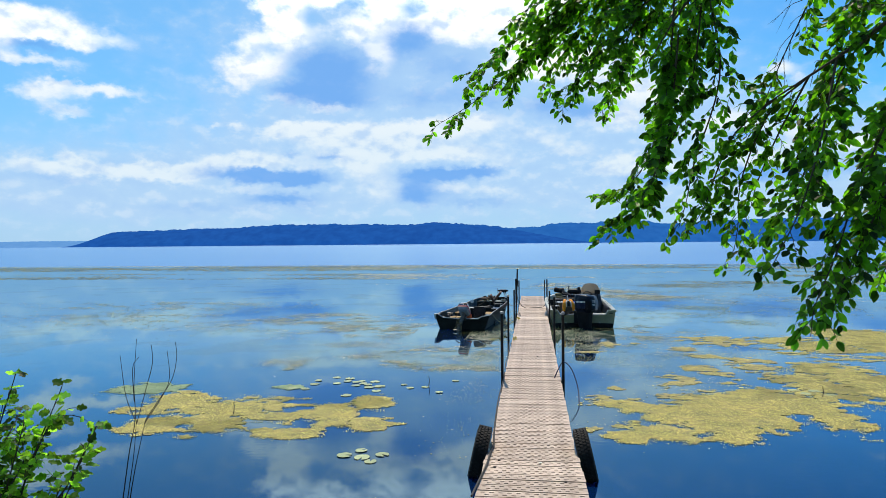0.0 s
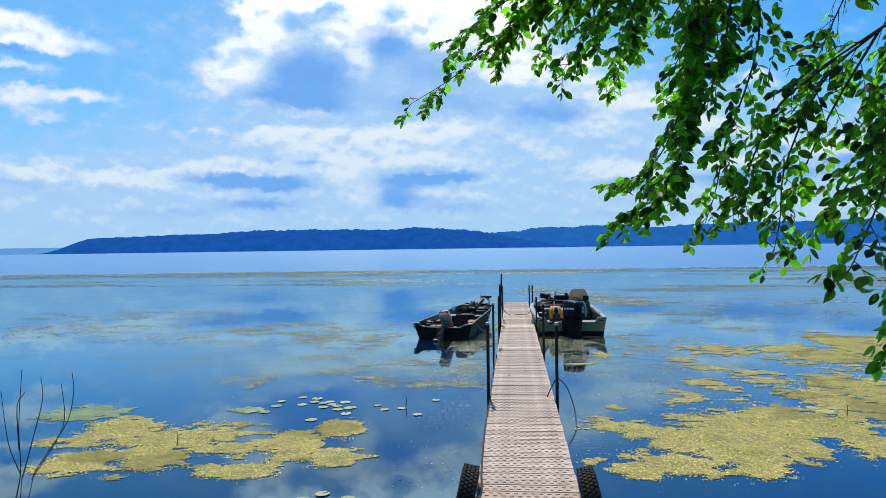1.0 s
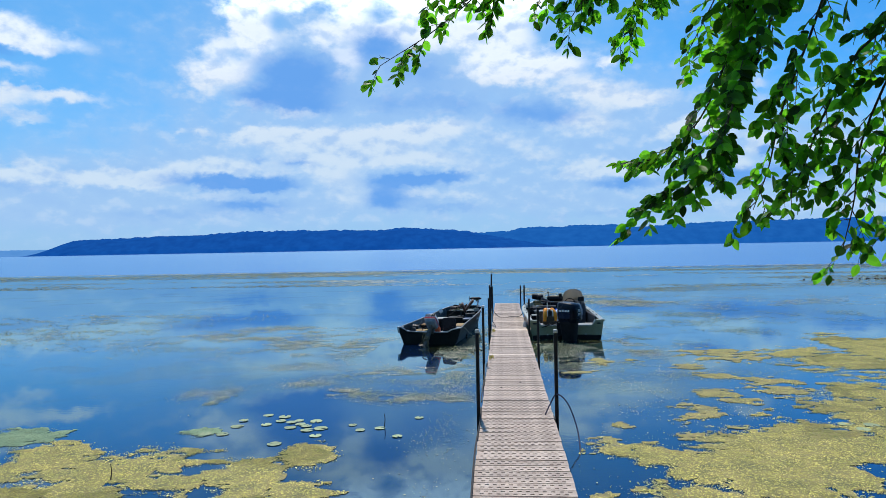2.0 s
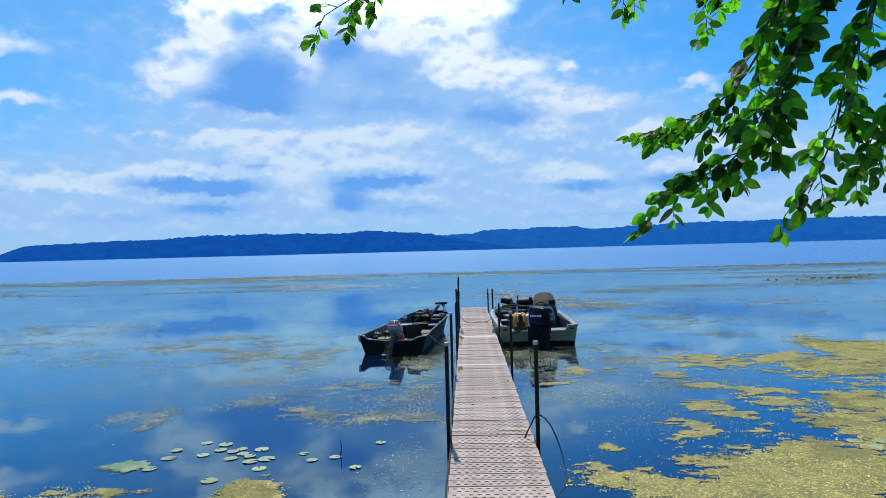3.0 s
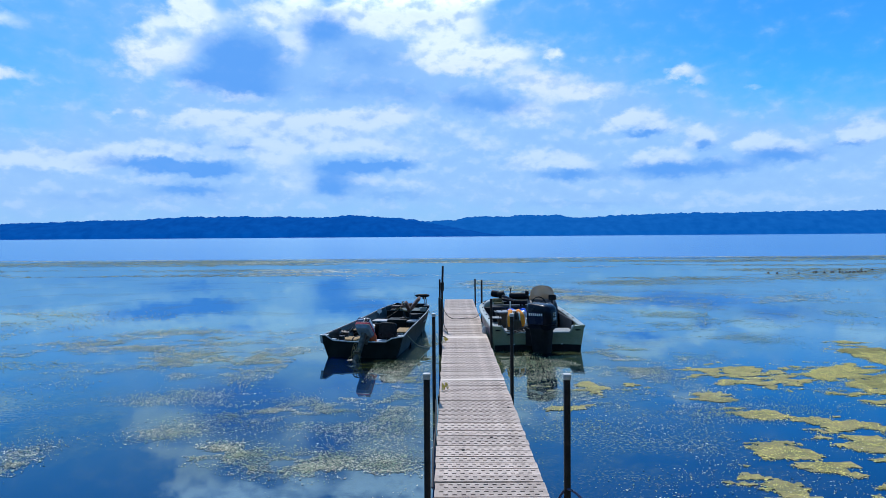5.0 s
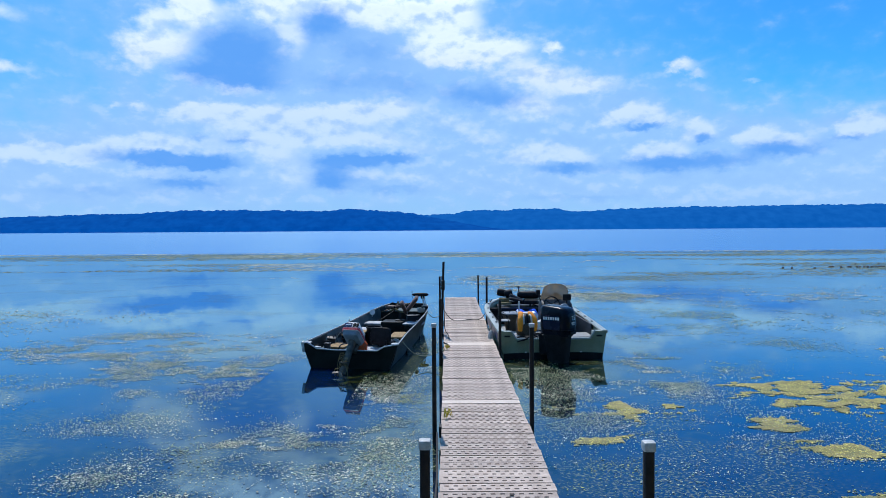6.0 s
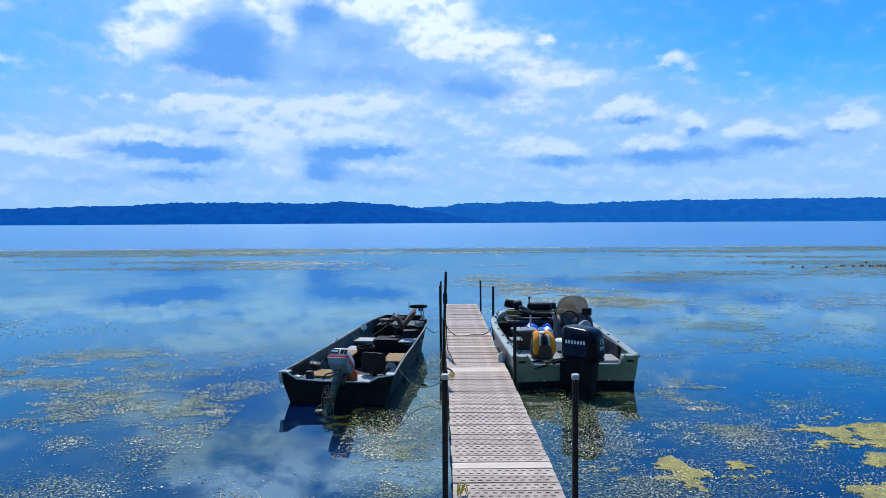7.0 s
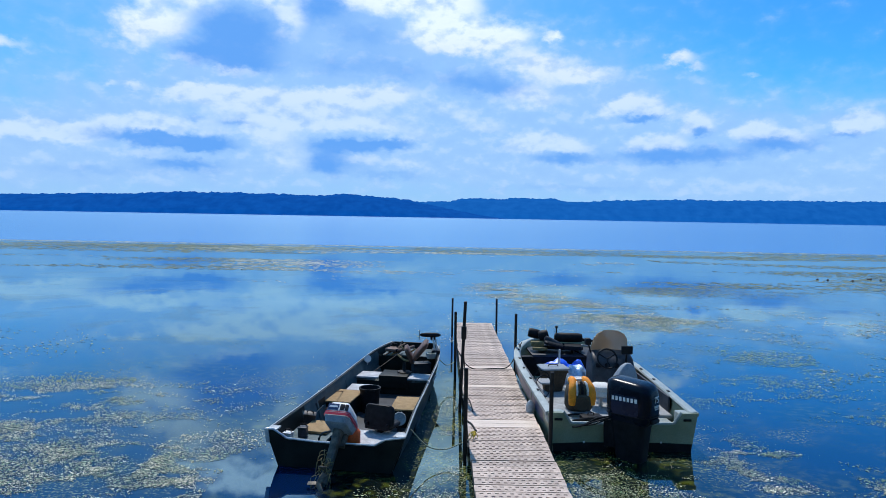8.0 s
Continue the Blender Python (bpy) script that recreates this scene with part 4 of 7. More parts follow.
def loose_weed():
    rs = np.random.RandomState(5)
    lots = {0: [], 1: [], 2: []}
    for cx, cy, rx, ry, count, size, thr in WEED_FAR + WEED_WEST + WEED_EAST + WEED_MIDDLE + WEED_STERN + WEED_BAND:
        count, size = int(count * 1.7), size * 0.31
        x, y = cx + rx * 0.55 * rs.randn(count * 8), cy + ry * 0.55 * rs.randn(count * 8)
        clump = rough_noise(x, y * 1.3, 0.9, 91, 6) * 0.68 + rough_noise(x, y * 1.6, 4.0, 97, 4) * 0.32
        ok = (clump + (rs.rand(len(x)) - 0.5) * 0.15 > thr + 0.065) & ((x < -0.52) | (x > 0.52) | (y > 27.3)) & ~((np.abs(x + 2.45) < 0.75) & (np.abs(y - 16.6) < 1.4)) & (((x - 4.6) / 1.5) ** 2 + ((y - 19.1) / 0.9) ** 2 > 0.6 + 0.8 * rs.rand(len(x)))
        x, y = x[ok][:count], y[ok][:count]
        green = (rough_noise(x, y, 0.5, 95, 3) > 0.60) & (y < 26.0)
        dark = ((x > 3.0) & (y > 17.5) & (y < 26.0) & (rs.rand(len(x)) < 0.8)) | (rs.rand(len(x)) < 0.25)
        for k, sel in enumerate((~green & ~dark, green & ~dark, dark)):
            lots[k].append((x[sel], y[sel], np.full(sel.sum(), size)))
    for k, material, label in ((0, SPECK, "pale scraps of weed scattered on the lake"), (1, ALGAE_GREEN, "olive scraps of weed scattered on the lake"), (2, GREEN_FILM, "dark green scraps of weed scattered on the lake")):
        x, y, s = (np.concatenate([lot[i] for lot in lots[k]]) for i in range(3))
        tagged(flakes("floating_weed", x, y, s, material, 200 + k, 0.003, 0.55, 0.75), label, "water weed", kind="stuff")


loose_weed()


def far_beds(name, bands, material, seed, thr, label, grow=1.0):
    """Weed beds far out: ragged thin scraps lying on the water, strung out along the wind."""
    rs = np.random.RandomState(seed)
    px, py, ps = [], [], []
    for x0, x1, y0, y1, step in bands:
        count = int((x1 - x0) * (y1 - y0) / (step * step) * 3.0)
        x, y = rs.uniform(x0, x1, count), rs.uniform(y0, y1, count)
        u, v = (x - x0) / (x1 - x0) * 2 - 1, (y - y0) / (y1 - y0) * 2 - 1
        f = rough_noise(x * 0.3, y, 0.22 / grow, seed, 6) + (rs.rand(count) - 0.5) * 0.2 - 0.16 * np.maximum(np.abs(v) ** 4, np.abs(u) ** 6)
        ok = f > thr
        px.append(x[ok]), py.append(y[ok]), ps.append(np.full(ok.sum(), step * 0.42))
    ob = flakes(name, np.concatenate(px), np.concatenate(py), np.concatenate(ps), material, seed + 3, 0.004, 0.0, 0.5)
    tagged(ob, label, "water weed", kind="stuff")


far_beds("weed_bed", [(-75, -6, 58, 70, 0.42), (-6, 48, 62, 72, 0.42), (-48, -8, 44, 54, 0.3)], FAR_WEED, 31, 0.43,
         "dull green weed bed lying on the lake", 1.2)
far_beds("weed_bed", [(-22, 10, 56, 72, 0.4), (-14, 12, 44, 56, 0.3), (-10, 30, 38, 46, 0.14)], FAR_PALE, 47, 0.54, "pale weed bed on the lake, caught light put into its colour")

far_beds("weed_bed", [(14, 60, 52, 66, 0.36), (8, 36, 38, 50, 0.26), (5, 28, 28, 40, 0.10)], FAR_WEED, 37, 0.53, "scattered green weed patches on the lake", 0.8)
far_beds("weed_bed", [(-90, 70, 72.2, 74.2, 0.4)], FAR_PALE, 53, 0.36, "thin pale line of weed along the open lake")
far_beds("weed_bed", [(-90, -12, 63, 71.5, 0.45)], FAR_WEED, 59, 0.38, "broad dull green weed bed lying on the lake", 1.6)

# ---- lily pads ----
def lily_pad_mesh():
    bm = B()
    n, rings = 22, []
    for r, z in ((0.2, 0.003), (0.7, 0.003), (0.93, 0.003), (1.0, 0.004)):
        ring = []
        for k in range(n):
            a = radians(14) + (2 * math.pi - radians(28)) * k / (n - 1)
            ring.append(bm.verts.new((r * math.cos(a), r * math.sin(a), z + 0.0015 * math.sin(5 * a))))
        rings.append(ring)
    for one, two in zip(rings, rings[1:]):
        for k in range(n - 1):
            bm.faces.new((one[k], one[k + 1], two[k + 1], two[k]))
    hub = bm.verts.new((0, 0, 0.002))
    for k in range(n - 1):
        bm.faces.new((hub, rings[0][k + 1], rings[0][k]))
    return bm


PADS = [(-3.77, 10.1, 0.12), (-3.81, 9.72, 0.11), (-3.28, 10.62, 0.12), (-3.26, 10.39, 0.10), (-3.09, 10.32, 0.10), (-3.01, 10.42, 0.09), (-2.76, 10.39, 0.12), (-2.59, 10.02, 0.13), (-2.75, 9.93, 0.12),
        (-2.82, 10.13, 0.10), (-2.57, 9.68, 0.11), (-2.98, 9.31, 0.12), (-3.02, 10.05, 0.11), (-2.93, 10.22, 0.10), (-1.51, 9.67, 0.09), (-2.2, 10.2, 0.08), (-1.8, 10.05, 0.1), (-1.35, 10.6, 0.09),
        (-4.04, 9.73, 0.11), (-3.8, 10.4, 0.09), (-3.55, 10.7, 0.1), (-1.93, 6.28, 0.13), (-1.72, 6.4, 0.11), (-2.15, 6.33, 0.12), (-2.0, 6.52, 0.1), (-1.8, 6.15, 0.1), (-3.4, 10.2, 0.1), (-2.05, 9.95, 0.09),
        (4.3, 10.1, 0.12), (4.5, 10.3, 0.13), (4.65, 10.05, 0.12), (4.2, 10.35, 0.11)]
pad = part("lily_pad", lily_pad_mesh(), PAD)
tagged(pad, "round pale green lily pad floating flat", "lily pad", "lily pads")
for i, (x, y, r) in enumerate(PADS):
    where = pose(x, y, 0.003 + 0.001 * (i % 5), 0, 0, 47 * i) @ Matrix.Diagonal((r * 0.74, r * 0.74 * (0.9 + 0.03 * (i % 4)), 1, 1))
    if i == 0:
        pad.matrix_basis = where
    else:
        copied = copy_thing(pad, pose(0, 0, 0))
        copied.matrix_basis = where


# ---- dock ----
DECK_Z, END_Y, PITCH = 0.21, 27.1, 0.165
dock = thing("dock", pose(0, 0, 0), "long narrow dock of weathered slotted boards on black posts", "dock")


def plank_mesh(slotted=True):
    """A board 0.92 m long across the dock, with two staggered rows of slots through it."""
    wide, deep, thick = 0.92, PITCH - 0.017, 0.028
    cols = 25
    xs = [-wide / 2 + wide * k / cols for k in range(cols + 1)]
    ys = [-deep / 2, -deep / 2 + 0.030, -deep / 2 + 0.052, deep / 2 - 0.052, deep / 2 - 0.030, deep / 2]
    bm = B()
    top = [[bm.verts.new((x, y, 0)) for x in xs] for y in ys]
    low = [[bm.verts.new((x, y, -thick)) for x in xs] for y in ys]
    hole = {(j, i) for j in (1, 3) for i in range(1, cols - 1) if (i + (j == 3)) % 2 == 0} if slotted else set()
    for j in range(5):
        for i in range(cols):
            if (j, i) in hole:
                for a, b in (((j, i), (j, i + 1)), ((j, i + 1), (j + 1, i + 1)), ((j + 1, i + 1), (j + 1, i)), ((j + 1, i), (j, i))):
                    bm.faces.new((top[a[0]][a[1]], top[b[0]][b[1]], low[b[0]][b[1]], low[a[0]][a[1]]))
            else:
                bm.faces.new((top[j][i], top[j][i + 1], top[j + 1][i + 1], top[j + 1][i]))
    for i in range(cols):
        for j in (0, 5):
            bm.faces.new((top[j][i], top[j][i + 1], low[j][i + 1], low[j][i]))
    for j in range(5):
        for i in (0, cols):
            bm.faces.new((top[j][i], top[j + 1][i], low[j + 1][i], low[j][i]))
    return bm


def build_dock():
    first = part("plank", plank_mesh(), DECKING, dock, smooth=False)
    plain = part("plank", plank_mesh(False), BARE, dock, "pale plain board without slots", smooth=False)
    rs = random.Random(4)
    count = int((END_Y - 5.975) / PITCH)
    bare = {round((END_Y - y) / PITCH - 0.5) for y in (14.83, 18.78, 18.93, 20.76, 22.0)}
    made = {}
    spots = [(END_Y - (k + 0.5) * PITCH, DECK_Z, 0.0, k in bare) for k in range(count)]
    spots += [(5.96 - (k + 0.5) * PITCH, DECK_Z + 0.012 + (k + 0.5) * PITCH * 0.055, -3.2, False) for k in range(22)]
    for y, z, tip, is_bare in spots:
        src = plain if is_bare else first
        ob = src if src not in made else new("plank", src.data)
        if ob is not src:
            ob.parent = dock
        made[src] = True
        ob.matrix_basis = pose(rs.uniform(-0.006, 0.006), y, z + rs.uniform(-0.004, 0.003), tip + rs.uniform(-0.4, 0.4), rs.uniform(-0.15, 0.15), rs.uniform(-0.25, 0.25)) @ Matrix.Diagonal((1.04 if y < 6 else 1, 1, 1, 1))
    for x in (-0.43, 0.43):
        y = END_Y
        while y > 6.2:
            y1 = max(y - 4.05, 6.1)
            part("side_rail", box(B(), (x, (y + y1) / 2, DECK_Z - 0.105), (0.045, y - y1 - 0.03, 0.13), 0.006), RAIL, dock)
            y = y1
        part("side_rail", box(B(), (x * 1.02, 4.2, DECK_Z + 0.0), (0.045, 3.6, 0.13), 0.006, pose(0, 0, 0, -3.2)), RAIL, dock)
    for k in range(12):
        part("cross_beam", box(B(), (0, 7.2 + 1.8 * k, DECK_Z - 0.1), (0.8, 0.05, 0.1), 0.006), RAIL, dock)


build_dock()
POSTS = [(-0.49, 9.9, 1.28, True, 0, 0), (0.5, 9.86, 1.28, True, 0, 0), (-0.53, 13.9, 1.24, True, 0, 0), (0.49, 13.87, 1.24, True, 0, 0), (-0.51, 18.06, 1.10, False, 0, 0.01),
         (0.49, 18.07, 1.07, False, 0, 0), (0.5, 22.0, 1.18, False, 0, 0), (-0.55, 22.0, 1.2, False, -0.01, 0), (-0.52, 20.12, 1.62, False, 0.06, 0), (-0.54, 26.4, 0.9, False, 0, 0), (0.5, 26.0, 0.95, False, -0.01, 0)]
for x, y, top, capped, lean, push in POSTS:
    stem = B()
    loft(stem, [[Vector((x + px + lean * f, y + py + push * f, z)) for px, py in rounded(0.046, 0.046, 0.012, 3)] for z, f in ((-1.2, -0.6), (top, 1.0))])
    stem = part("post", stem, STEEL_DARK, dock)
    if capped:
        part("cap", box(B(), (x + lean, y, top + 0.012), (0.056, 0.056, 0.045), 0.012), CAP, stem, "grey plastic post cap")
    if y < 26:
        side = -1 if x < 0 else 1
        part("bracket", box(B(), (side * 0.468, y, DECK_Z - 0.07), (0.03, 0.14, 0.12), 0.008), STEEL_DARK, dock)
part("clamp", box(B(), (-0.475, 20.12, 1.16), (0.075, 0.1, 0.2), 0.02), STEEL_DARK, dock, "black clamp on a tall post")


def wheel(x):
    """A knobbly tyre on the dock's axle."""
    top_ob = thing("tyre", pose(x, 6.12, 0.09, 0, 102 if x < 0 else 78, 0), "worn black knobbly rubber tyre on the dock's axle", "tyre", "dock tyres")
    bm = B()
    prof = [(0.2, -0.055), (0.26, -0.078), (0.31, -0.08), (0.338, -0.066), (0.345, 0.0), (0.338, 0.066), (0.31, 0.08), (0.26, 0.078), (0.2, 0.055)]
    lathe(bm, prof, sides=48)
    part("casing", bm, RUBBER, top_ob)
    bm = B()
    for k in range(52):
        a = 2 * math.pi * k / 52
        for row, skew in ((-0.053, 0.5), (-0.018, -0.5), (0.018, 0.5), (0.053, -0.5)):
            box(bm, (0, 0, 0), (0.014, 0.028, 0.029), 0.004, Matrix.Rotation(a + (0.06 if row in (-0.018, 0.053) else 0), 4, "Z") @ Matrix.Translation((0.346, 0, row)) @ Matrix.Rotation(skew, 4, "X"))
    part("tread", bm, RUBBER, top_ob)
    bm = B()
    lathe(bm, [(0.03, -0.05), (0.12, -0.04), (0.2, -0.055), (0.205, 0.0), (0.2, 0.055), (0.12, 0.04), (0.03, 0.05)], sides=28)
    part("rim", bm, STEEL_DARK, top_ob, "dark steel rim")


wheel(-0.575), wheel(0.575)
axle = part("axle", tube(B(), [(-0.6, 6.12, 0.09), (0.6, 6.12, 0.09)], 0.025), STEEL_DARK, dock)


def cord(name, points, r, material, label, category="rope"):
    ob = part(name, tube(B(), points, r, sides=7, count=8 * (len(points) - 1)), material)
    tagged(ob, label, category)
    return ob


cord("cable", [(0.36, 9.95, 0.215), (0.42, 9.9, 0.36), (0.5, 9.84, 0.50), (0.62, 9.7, 0.42), (0.70, 9.45, 0.20), (0.70, 9.1, 0.02), (0.66, 8.8, -0.12)], 0.009, CABLE, "navy blue cable looped over a dock post", "cable")
cord("rope", [(-0.47, 10.3, 0.22), (-0.46, 9.6, 0.226), (-0.475, 8.5, 0.222), (-0.46, 7.4, 0.226), (-0.44, 6.6, 0.23), (-0.42, 6.2, 0.235), (-0.43, 5.9, 0.25), (-0.44, 5.4, 0.27), (-0.47, 4.9, 0.30), (-0.5, 4.4, 0.33)], 0.010, ROPE_DARK,
     "dark cord lying along the dock's edge")
cord("rope", [(-0.50, 13.5, 0.24), (-0.485, 12.6, 0.16), (-0.49, 11.6, 0.2), (-0.475, 10.6, 0.225)], 0.009, ROPE_DARK, "dark cord hung along the dock's edge")
cord("rope", [(-0.56, 22.0, 0.6), (-0.3, 21.95, 0.235), (0.1, 21.9, 0.23), (0.35, 21.95, 0.24), (0.5, 22.0, 0.42), (0.62, 22.1, 0.66)], 0.009, ROPE_DARK, "dark mooring rope across the dock boards")
cord("rope", [(-0.5, 20.1, 1.1), (-0.46, 20.15, 0.7), (-0.44, 20.1, 0.3), (-0.38, 19.8, 0.225), (-0.36, 19.3, 0.222)], 0.008, ROPE_DARK, "dark cord hanging from a tall post")
cord("rope", [(-0.46, 18.9, 0.22), (-0.40, 18.75, 0.222), (-0.36, 18.5, 0.222)], 0.012, ROPE_DARK, "short dark rope end on the dock")
cord("mooring_rope", [(-1.14, 17.95, 0.40), (-0.95, 17.98, 0.2), (-0.75, 18.05, 0.14), (-0.56, 18.12, 0.19), (-0.44, 18.2, 0.226)], 0.007, ROPE_PALE, "pale mooring rope from boat to dock")
cord("mooring_rope", [(-0.86, 21.6, 0.46), (-0.72, 21.8, 0.3), (-0.6, 21.95, 0.3), (-0.55, 22.0, 0.34)], 0.007, ROPE_PALE, "pale mooring rope from bow to post")
for y in (14.12, 18.24):
    tie = thing("rope_tie", pose(-0.40, y, DECK_Z + 0.008), "frayed yellow cord tied on the dock", "rope", "yellow ties")
    rs = random.Random(int(y))
    for k in range(7):
        a, r = rs.uniform(0, 6.28), rs.uniform(0.04, 0.09)
        part("strand", tube(B(), [(0, 0, 0.01), (r * 0.6 * math.cos(a), r * 0.6 * math.sin(a), 0.05 + 0.05 * rs.random()), (r * math.cos(a), r * math.sin(a), 0.01)], 0.007, 0.004, 6, 6), ROPE_YELLOW, tie)
for x, y in ((0.30, 4.95), (-0.36, 5.35), (-0.33, 5.6), (0.08, 5.55), (-0.2, 11.6), (0.1, 12.0), (0.38, 13.2)):
    tagged(part("fallen_leaf", lathe(B(), [(0.002, 0.0), (0.016, 0.001), (0.02, 0.006), (0.008, 0.011)], (x, y, (DECK_Z if y > 6 else DECK_Z + 0.012 + (5.96 - y) * 0.055) + 0.003), 7), PALE_CLOTH if x == 0.08 else TWIG),
           "small pale shell scrap on the dock" if x == 0.08 else "small dark leaf scrap on the dock", "debris", "dock scraps")


# ---- the jon boat ----
def shell(stations, thick=0.03, floor=0.05):
    """An open hull: each station is y, half width and height of the rim, half width and height of the bottom, keel drop."""
    rings = []
    for y, wt_, zt, wb, zb, keel in stations:
        mid = (wt_ * 0.55 + wb * 0.45, zb + (zt - zb) * 0.45)
        outer = [(-wt_, zt), (-mid[0], mid[1]), (-wb, zb), (-wb * 0.5, zb - keel * 0.6), (0, zb - keel), (wb * 0.5, zb - keel * 0.6), (wb, zb), mid, (wt_, zt)]
        t, zf = thick, zb + floor
        inner = [(wt_ - t, zt), (mid[0] - t, mid[1]), (wb - t, zf), (wb * 0.5, zf), (0, zf), (-wb * 0.5, zf), (-wb + t, zf), (-mid[0] + t, mid[1]), (-wt_ + t, zt)]
        rings.append([Vector((x, y, z)) for x, z in outer + inner])
    return loft(B(), rings)


JON = pose(-1.985, 17.75, 0, 0, 0, -8)
jon = thing("jon_boat", JON, "dark green flat-bottomed aluminium fishing boat moored at the dock", "boat")
JON_ST = [(0.02, 0.80, 0.40, 0.63, -0.07, 0.0), (1.0, 0.735, 0.42, 0.62, -0.08, 0.0), (2.0, 0.70, 0.43, 0.60, -0.08, 0.0), (3.0, 0.66, 0.45, 0.56, -0.07, 0.0),
          (3.7, 0.635, 0.47, 0.52, -0.02, 0.0), (4.3, 0.57, 0.50, 0.46, 0.10, 0.0), (4.7, 0.47, 0.52, 0.38, 0.24, 0.0), (4.92, 0.38, 0.53, 0.32, 0.36, 0.0)]


def jon_rim(side, y):
    ys = [s[0] for s in JON_ST]
    return side * float(np.interp(y, ys, [s[1] for s in JON_ST])), float(np.interp(y, ys, [s[2] for s in JON_ST]))


part("hull", shell(JON_ST), HULL_DARK, jon)
inside = []
for y, wt_, zt, wb, zb, keel in JON_ST[:-1]:
    mid = (wt_ * 0.55 + wb * 0.45 - 0.034, zb + (zt - zb) * 0.45)
    inside.append([Vector((x, y + 0.03, z)) for x, z in ((-wt_ + 0.034, zt - 0.005), (-mid[0], mid[1]), (-wb + 0.036, zb + 0.056), (wb - 0.036, zb + 0.056), mid, (wt_ - 0.034, zt - 0.005))])
part("lining", loft(B(), inside, closed=False, caps=False), HULL_IN, jon, "faded teal grey inner skin")
part("transom", slab(B(), [(-0.80, 0.40), (-0.72, 0.41), (-0.56, 0.31), (-0.22, 0.29), (0.20, 0.29), (0.46, 0.29), (0.58, 0.36), (0.80, 0.40), (0.63, -0.07), (-0.63, -0.07)], 0.05, pose(0, 0, 0)), HULL_DARK, jon)
cap_line = [(-0.80, -0.01, 0.41), (-0.72, -0.01, 0.417), (-0.56, -0.01, 0.322), (-0.22, -0.01, 0.302), (0.20, -0.01, 0.302), (0.46, -0.01, 0.302), (0.58, -0.01, 0.372), (0.80, -0.01, 0.41)]
for a, b in zip(cap_line, cap_line[1:]):
    part("transom_cap", tube(B(), [a, b], 0.013, sides=6), ALU, jon, "bare aluminium trim")
for side in (-1, 1):
    part("gunwale", tube(B(), [(*jon_rim(side, y)[:1], y, jon_rim(side, y)[1] + 0.005) for y in (0.0, 0.6, 1.2, 2.0, 2.8, 3.4, 4.0, 4.4, 4.7, 4.9)], 0.010, sides=6), ALU_PAINT, jon, "worn grey rolled rim")
    part("corner_bracket", box(B(), (side * 0.74, 0.07, 0.405), (0.12, 0.13, 0.02), 0.006), ALU_PAINT, jon)
    part("oarlock", tube(B(), [(side * 0.685, 2.3, 0.43), (side * 0.685, 2.3, 0.49)], 0.012), ALU, jon)
part("floor_panel", box(B(), (0, 1.95, 0.02), (1.12, 2.6, 0.03), 0.006), CHARCOAL, jon, "dark grey floor sheet")
part("floor_panel", box(B(), (0, 3.65, 0.03), (0.98, 1.0, 0.03), 0.006), CHARCOAL, jon)
part("bow_plate", box(B(), (0, 4.90, 0.45), (0.74, 0.03, 0.17), 0.01), HULL_DARK, jon)
part("bow_deck", box(B(), (0, 4.52, 0.42), (0.86, 0.66, 0.02), 0.006), HULL_IN, jon, "grey green bow deck")
part("bow_deck_edge", box(B(), (0, 4.20, 0.27), (1.0, 0.02, 0.3), 0.006), HULL_DARK, jon)
part("stern_bench", box(B(), (0.33, 0.40, 0.235), (0.76, 0.52, 0.03), 0.008), BENCH, jon, "bare grey bench top")
part("stern_bench_front", box(B(), (0.0, 0.66, 0.09), (1.3, 0.02, 0.26), 0.006), HULL_DARK, jon)
part("battery_shelf", box(B(), (-0.42, 0.42, 0.225), (0.5, 0.5, 0.03), 0.008), HULL_IN, jon)
part("stern_carpet", box(B(), (-0.38, 0.62, 0.262), (0.34, 0.42, 0.03), 0.008, pose(0, 0, 0, 0, 0, -4)), CARPET, jon, "tan carpeted hatch")
part("mid_bench", box(B(), (-0.40, 3.26, 0.29), (0.48, 0.36, 0.03), 0.008), BENCH, jon, "grey bench plank")
part("mid_bench", box(B(), (0.40, 3.26, 0.29), (0.48, 0.36, 0.03), 0.008), BENCH, jon, "grey bench plank")
part("bench_block", box(B(), (0.0, 3.26, 0.24), (0.46, 0.42, 0.2), 0.012), HULL_DARK, jon)
part("bench_front", box(B(), (0, 3.10, 0.10), (1.18, 0.02, 0.28), 0.006), HULL_DARK, jon)
for x, y, wide, deep, turn in ((-0.47, 1.98, 0.36, 0.62, -3), (0.47, 1.78, 0.34, 0.62, 3)):
    locker = part("side_locker", box(B(), (x, y, 0.12), (wide, deep, 0.28), 0.012, pose(0, 0, 0, 0, 0, turn)), HULL_DARK, jon)
    part("lid", box(B(), (x, y, 0.278), (wide + 0.02, deep + 0.02, 0.022), 0.008, pose(0, 0, 0, 0, 0, turn)), CARPET, locker, "tan carpeted lid")
part("grey_locker_top", box(B(), (-0.38, 2.50, 0.275), (0.34, 0.36, 0.02), 0.006), BENCH, jon)
for y in (0.9, 1.4, 2.6, 3.5):
    for side in (-1, 1):
        a, b = jon_rim(side, y)
        part("rib", box(B(), (a - side * 0.075, y, 0.2), (0.03, 0.04, 0.4), 0.006, Matrix.Rotation(side * 0.28, 4, "Y")), HULL_IN, jon)


def at_jon(x, y, z, rx=0, ry=0, rz=0):
    return JON @ pose(x, y, z, rx, ry, rz)


